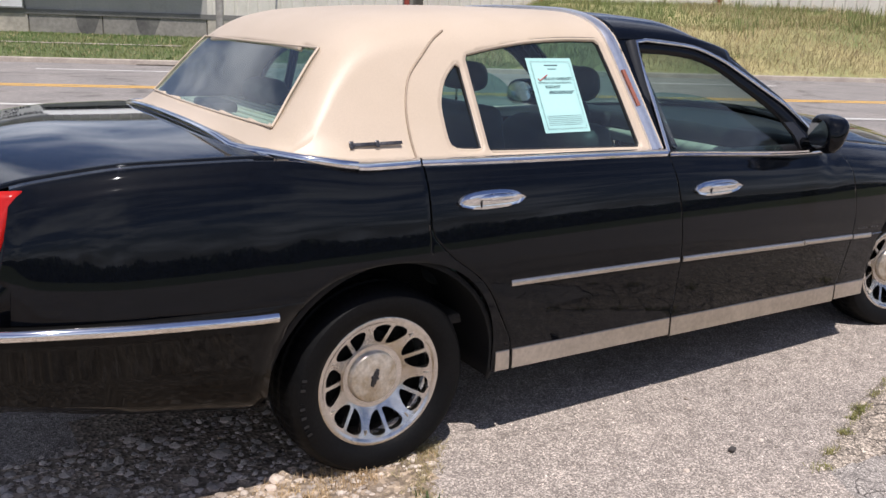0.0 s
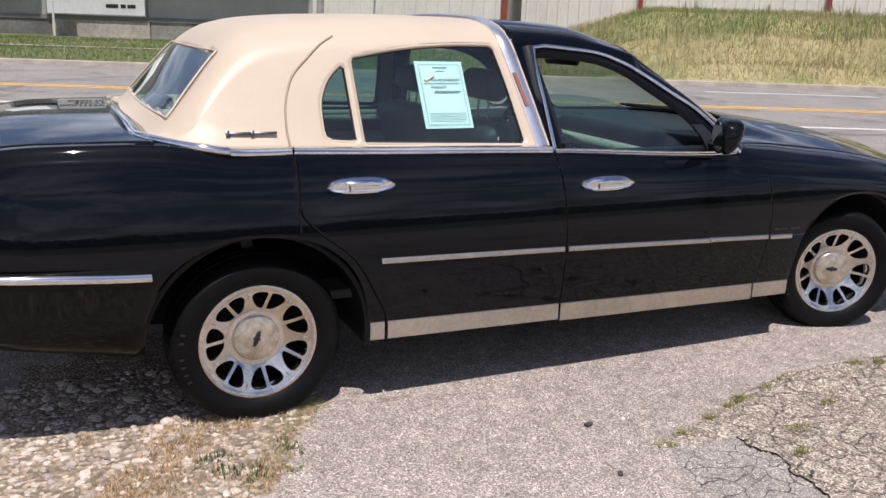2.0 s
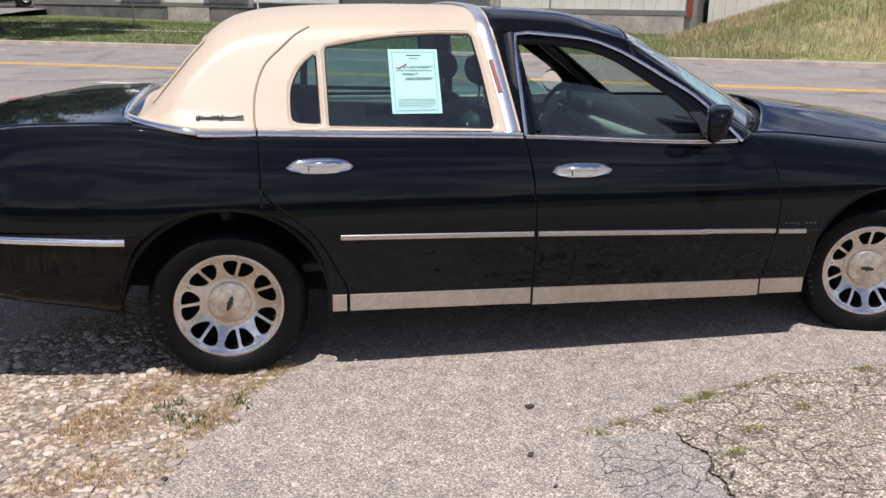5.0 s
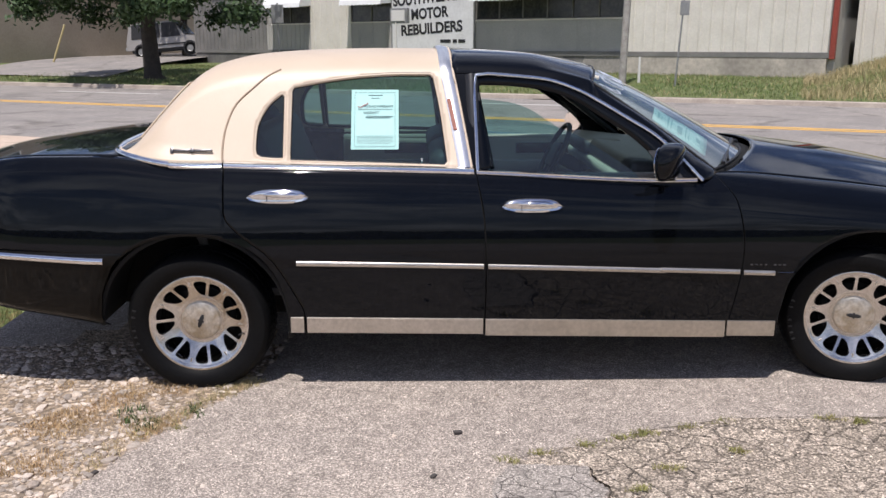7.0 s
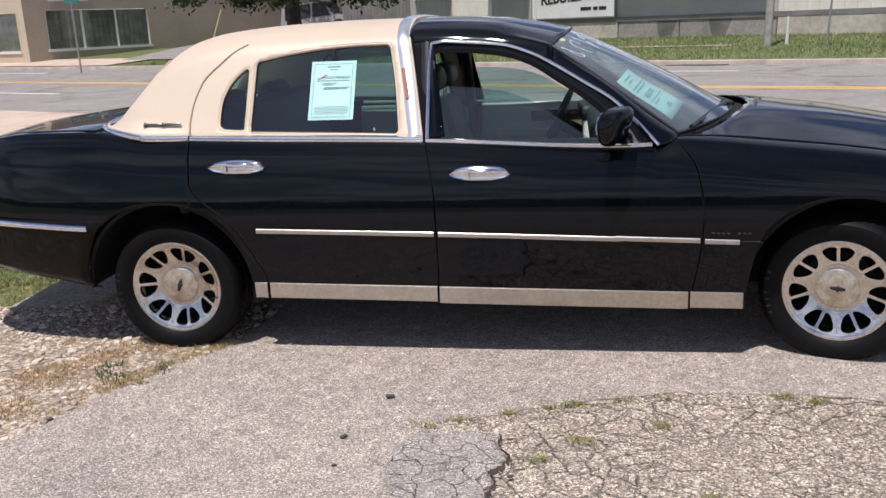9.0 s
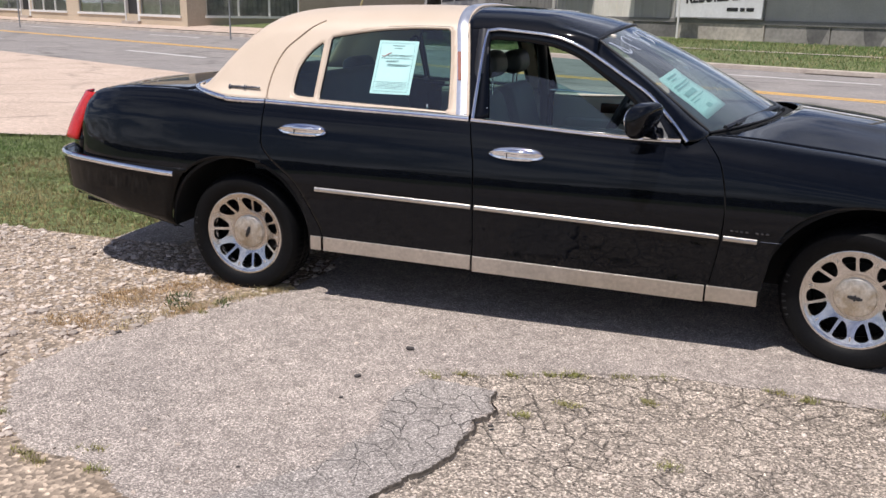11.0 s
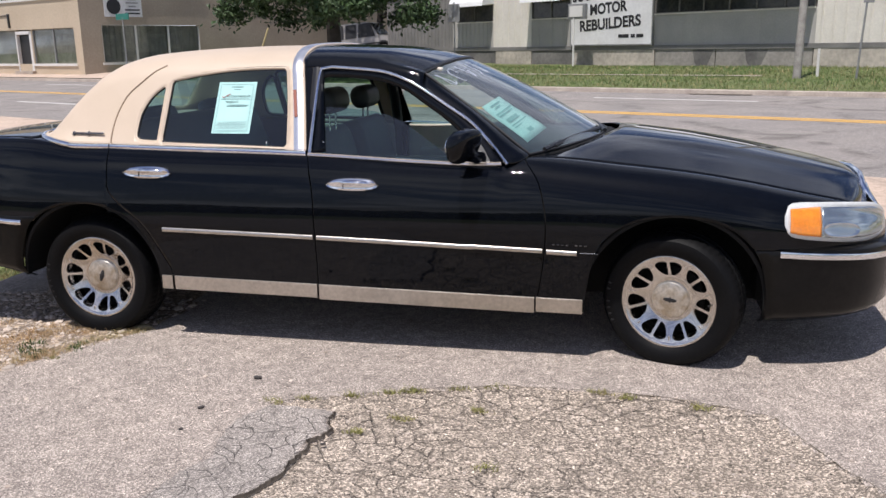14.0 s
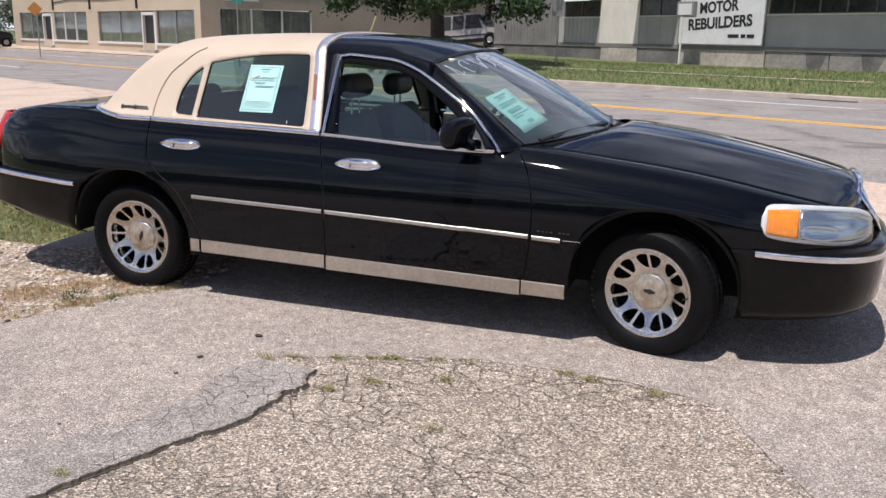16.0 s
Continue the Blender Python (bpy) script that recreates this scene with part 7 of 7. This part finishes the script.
# lock buttons
for x in (1.0, 1.30):
    part("lock_button", M().cyl((x, -0.865, 1.0), (x, -0.86, 1.055), 0.005, 8), CHROME, car)

# ---- cabin fittings ----
cabin = car
part("floor_pan", M().box((1.15, 0, 0.42), (2.5, 1.5, 0.04), 0.01), CARPET, car)
part("rear_bulkhead", M().box((-0.02, 0, 0.72), (0.05, 1.5, 0.62), 0.02, pose(0, 0, 0, 0, -18, 0)), CARPET, car)
part("high_brake_lamp", M().box((-0.20, 0.05, 1.125), (0.10, 0.24, 0.045), 0.015), PLASTIC, car, "dark high brake lamp on the shelf")
ps = part("parcel_shelf", M().box((-0.07, 0, 1.085), (0.40, 1.36, 0.03), 0.01), TRIM, car, "pale parcel shelf")
for k in range(7):
    part("shelf_rib", M().box((-0.22 + 0.05 * k, 0, 1.103), (0.012, 1.1, 0.012), 0.004), TRIM, ps)
part("headlining", M().grid([[(x, y, ZC(x) - 0.035 - 0.055 * y * y - 0.02) for y in np.linspace(-0.6, 0.6, 13)] for x in np.linspace(0.1, 1.8, 15)]), TRIM, car, "pale headlining")
for s in (-1, 1):
    for (xa, xb), nm in (((0.52, 1.22), "rear"), ((1.30, 2.25), "front")):
        d = part("door_lining", M().box(((xa + xb) / 2, s * 0.86, 0.74), (xb - xa, 0.05, 0.46), 0.02), TRIM, car, "cream door lining")
        part("arm_rest", M().box(((xa + xb) / 2 - 0.05, s * 0.80, 0.80), ((xb - xa) * 0.7, 0.09, 0.07), 0.025), TRIM, d, "cream arm rest")
        part("wood_strip", M().box(((xa + xb) / 2 + 0.1, s * 0.828, 0.905), ((xb - xa) * 0.55, 0.02, 0.065), 0.008), WOOD, d, "walnut strip")
        part("lining_cap", M().box(((xa + xb) / 2, s * 0.868, 0.975), (xb - xa, 0.055, 0.03), 0.012), PLASTIC if s < 0 else TRIM, d)
    # pillars seen inside
    part("centre_pillar", M().tube([(1.235, s * 0.83, 0.98), (1.23, s * 0.76, 1.2), (1.225, s * 0.66, 1.40)], 0.035, 8), PLASTIC, car, "dark centre pillar", smooth=80)
    part("pillar_lining", M().tube([(2.25, s * 0.825, 0.99), (2.03, s * 0.762, 1.155), (1.77, s * 0.672, 1.335)], 0.022, 8), PLASTIC, car, "dark windscreen pillar lining", smooth=80)


def seat(x, y, w, name, back=0.60, tilt=-16, cush=0.50):
    t = new(name)
    t.parent = car
    tagged(t, "grey beige leather seat with head restraint")
    part("seat_cushion", M().box((x + 0.24, y, 0.60), (cush, w, 0.18), 0.06, seg=3), LEATHER, t)
    part("seat_back", M().box((x - 0.08, y, 0.60 + back / 2), (0.17, w, back), 0.06, pose(0, 0, 0, 0, tilt, 0), 3), LEATHER, t)
    for k in (-1, 1):
        part("side_bolster", M().box((x - 0.05, y + k * (w / 2 - 0.06), 0.58 + back / 2), (0.12, 0.12, back * 0.9), 0.05, pose(0, 0, 0, 0, tilt, 0), 3), LEATHER, t)
    return t


def head_rest(t, x, y, z, w=0.27, dark=False):
    part("head_restraint", M().box((x, y, z), (0.12, w + 0.06, 0.14), 0.059, pose(0, 0, 0, 0, -10, 0), 6), LEATHER_DARK if dark else LEATHER, t, "rounded head restraint")
    for k in (-0.05, 0.05):
        part("restraint_post", M().cyl((x - 0.01, y + k, z - 0.24), (x, y + k, z - 0.06), 0.006, 8), CHROME, t)


for y in (-0.37, 0.37):
    t = seat(1.25, y, 0.60, "front_seat", 0.48)
    head_rest(t, 1.185 if y < 0 else 1.145, y, 1.228 if y < 0 else 1.206, 0.27, True)
t = seat(0.36, 0.0, 1.36, "rear_seat", 0.56, -22, 0.50)
for y in (-0.36, 0.36):
    part("head_restraint", M().box((0.12, y, 1.14), (0.13, 0.30, 0.12), 0.05, pose(0, 0, 0, 0, -14, 0), 3), LEATHER, t, "rounded head restraint")
d = new("dashboard")
d.parent = car
part("dash_top", M().box((2.22, 0, 0.955), (0.55, 1.52, 0.10), 0.04, pose(0, 0, 0, 0, 6, 0), 3), LEATHER_DARK, d, "dark grey dash top")
rows = [[tuple((1 - k / 6) * np.array((2.05, 0.78 * u, 0.992)) + k / 6 * (np.array(screen(u, 0.975)) - np.array((0.01, 0, 0.022)))) for k in range(7)] for u in np.linspace(-0.95, 0.95, 21)]
part("dash_shelf", M().grid(rows), LEATHER_DARK, d, "dark grey shelf under the windscreen", thick=0.01)
part("dash_face", M().box((1.99, 0, 0.84), (0.10, 1.50, 0.22), 0.03, pose(0, 0, 0, 0, -12, 0), 3), TRIM, d)
part("dash_wood", M().box((1.935, 0, 0.86), (0.015, 1.36, 0.06), 0.005, pose(0, 0, 0, 0, -12, 0)), WOOD, d, "walnut strip")
part("instrument_hood", M().box((2.02, 0.37, 0.985), (0.24, 0.42, 0.09), 0.04, seg=3), LEATHER_DARK, d)
sw = new("steering_wheel")
sw.parent = car
sw.matrix_basis = pose(1.78, 0.37, 0.92, 0, -64, 0)
part("wheel_rim", M().tube([(0.19 * math.cos(a), 0.19 * math.sin(a), 0) for a in np.linspace(0, math.tau, 33)[:-1]], 0.015, 8, True), LEATHER_DARK, sw, smooth=80)
part("wheel_hub", M().box((0, 0, -0.01), (0.15, 0.2, 0.05), 0.02, seg=3), LEATHER_DARK, sw)
for a in (0.2, math.pi - 0.2, -1.2, -1.94):
    part("wheel_spoke", M().cyl((0.05 * math.sin(a), 0.05 * math.cos(a), -0.01), (0.185 * math.sin(a), 0.185 * math.cos(a), 0), 0.012, 8), LEATHER_DARK, sw)
part("steering_column", M().cyl((0, 0, -0.04), (0, 0, -0.3), 0.04, 12), LEATHER_DARK, sw)
rv = part("rear_view_mirror", M().box((1.83, 0, 1.335), (0.035, 0.24, 0.065), 0.015, pose(0, 0, 0, 0, 0, 12), 3), PLASTIC, car, "black rear view mirror")
part("mirror_stalk", M().cyl((1.85, 0, 1.36), (1.90, 0, 1.41), 0.008, 8), PLASTIC, rv)
part("sun_visor", M().box((1.76, -0.35, 1.405), (0.16, 0.38, 0.018), 0.008, pose(0, 0, 0, 0, 12, 0)), TRIM, car, "pale sun visor")
part("sun_visor", M().box((1.76, 0.35, 1.405), (0.16, 0.38, 0.018), 0.008, pose(0, 0, 0, 0, 12, 0)), TRIM, car, "pale sun visor")
both("seat_belt", M().ribbon([(1.24, -0.72, 1.33), (1.24, -0.78, 1.05), (1.25, -0.80, 0.7)], [(0, -1, 0)] * 3, [(1, 0, 0)] * 3, [(-0.002, -0.022), (0.002, -0.022), (0.002, 0.022), (-0.002, 0.022)]), LEATHER_DARK, car, "dark seat belt")

# ---- sales papers ----
def paper_on_side():
    """The sheet behind the rear door glass."""
    a, b, c = Vector((0.690, -0.734, 1.340)), Vector((0.899, -0.852, 1.091)), None
    xl, xr, zl, zh = 0.690, 0.899, 1.090, 1.341
    p = lambda u, v, o=0.0: (xl + (xr - xl) * u, -(side_slope(zl + (zh - zl) * v) - 0.0145 + 0.0 + o * 0.87), zl + (zh - zl) * v + o * 0.5)
    t = thing("window_notice", "pale green warranty notice taped inside the rear door glass", "notice")
    sheet = part("sheet", M().ngon([p(0, 0, 0.003), p(1, 0, 0.003), p(1, 1, 0.003), p(0, 1, 0.003)], (0, 0.0008, 0)), PAPER, t, smooth=0)
    part("inner_panel", M().ngon([p(0.09, 0.06, 0.0045), p(0.90, 0.06, 0.0045), p(0.90, 0.93, 0.0045), p(0.09, 0.93, 0.0045)]), PAPER_LIGHT, sheet, smooth=0)

    def bar(u0, u1, v0, v1, material=INK, nm="print_line"):
        part(nm, M().ngon([p(u0, v0, 0.006), p(u1, v0, 0.006), p(u1, v1, 0.006), p(u0, v1, 0.006)]), material, sheet, smooth=0)
    bar(0.36, 0.66, 0.893, 0.905)
    for u0, u1, v0, v1 in ((0.07, 0.93, 0.945, 0.949), (0.07, 0.93, 0.040, 0.044), (0.07, 0.075, 0.04, 0.949), (0.925, 0.93, 0.04, 0.949)):
        bar(u0, u1, v0, v1)
    bar(0.42, 0.60, 0.845, 0.853)
    for k, (u0, u1) in enumerate(((0.12, 0.86), (0.12, 0.88))):
        bar(u0, u1, 0.665 - 0.012 * k, 0.669 - 0.012 * k)
    for k in range(3):
        bar(0.32 if k == 0 else 0.30, 0.88 - 0.03 * k, 0.545 - 0.016 * k, 0.551 - 0.016 * k)
    for k in range(6):
        bar(0.12, 0.88 - 0.05 * (k == 5), 0.215 - 0.024 * k, 0.2195 - 0.024 * k)
    ang = math.degrees(math.atan2(0.57, 1.0))

    def text(s, u, v, size, width):
        x, y, z = p(u, v, 0.0075)
        lettering("lettering", s, size, INK, sheet, Matrix.Translation((x, y, z)) @ pose(0, 0, 0, -ang, 0, 0), 0.0003, width)
    text("AS IS-NO WARRANTY", 0.58, 0.695, 0.016, 0.128)
    text("WARRANTY", 0.42, 0.585, 0.016, 0.070)
    k1, k2, k3 = p(0.14, 0.715, 0.0075), p(0.18, 0.69, 0.0075), p(0.36, 0.765, 0.0075)
    part("tick_mark", M().tube([k1, k2, k3], 0.0016, 5), INK_RED, sheet, "red pen tick")


paper_on_side()
t = thing("windscreen_paper", "pale green paper behind the windscreen", "notice")


def on_screen(p0, p1, p2, p3, u, v):
    p = (1 - v) * ((1 - u) * np.array(p0) + u * np.array(p1)) + v * ((1 - u) * np.array(p3) + u * np.array(p2))
    return p


Q = [screen(-0.92, 0.465, -0.006), screen(-0.925, 0.88, -0.006), screen(-0.685, 0.80, -0.006), screen(-0.675, 0.425, -0.006)]
Q = [np.array(q) for q in Q]
sh = part("sheet", M().grid([[tuple(on_screen(*Q, i / 6, j / 6) - np.array((0, 0, 0.003 * math.sin(i)))) for i in range(7)] for j in range(7)]), PAPER_WHITE, t, thick=0.001)
for u, w, v0, v1 in ((0.08, 0.03, 0.25, 0.72), (0.15, 0.02, 0.3, 0.6), (0.27, 0.02, 0.12, 0.88), (0.33, 0.02, 0.12, 0.80), (0.45, 0.09, 0.2, 0.7), (0.60, 0.02, 0.15, 0.85), (0.66, 0.02, 0.15, 0.5), (0.80, 0.08, 0.42, 0.62)):
    part("print_line", M().put([tuple(on_screen(*Q, a, b) + np.array((0.001, 0, 0.0045))) for a, b in ((u, v0), (u + w, v0), (u + w, v1), (u, v1))], [(0, 1, 2, 3)]), INK_PALE, sh, smooth=0)
# chalk figures high on the windscreen, as loose strokes
t = thing("windscreen_chalk", "white chalk strokes written on the windscreen", "chalk marks")
random.seed(4)
for k in range(5):
    u0 = -0.90 + k * 0.15
    pts = [screen(u0 + 0.05 * math.cos(a) * (1 if k % 2 else 0.8) + 0.01 * math.sin(3 * a), 0.13 + 0.075 * math.sin(a * (1.0 if k % 2 else 1.4)), 0.0015) for a in np.linspace(0.4 + k, 5.4 + k * 0.7, 22)]
    part("chalk_stroke", M().tube(pts, 0.0026, 5), CHALK, t, smooth=80)
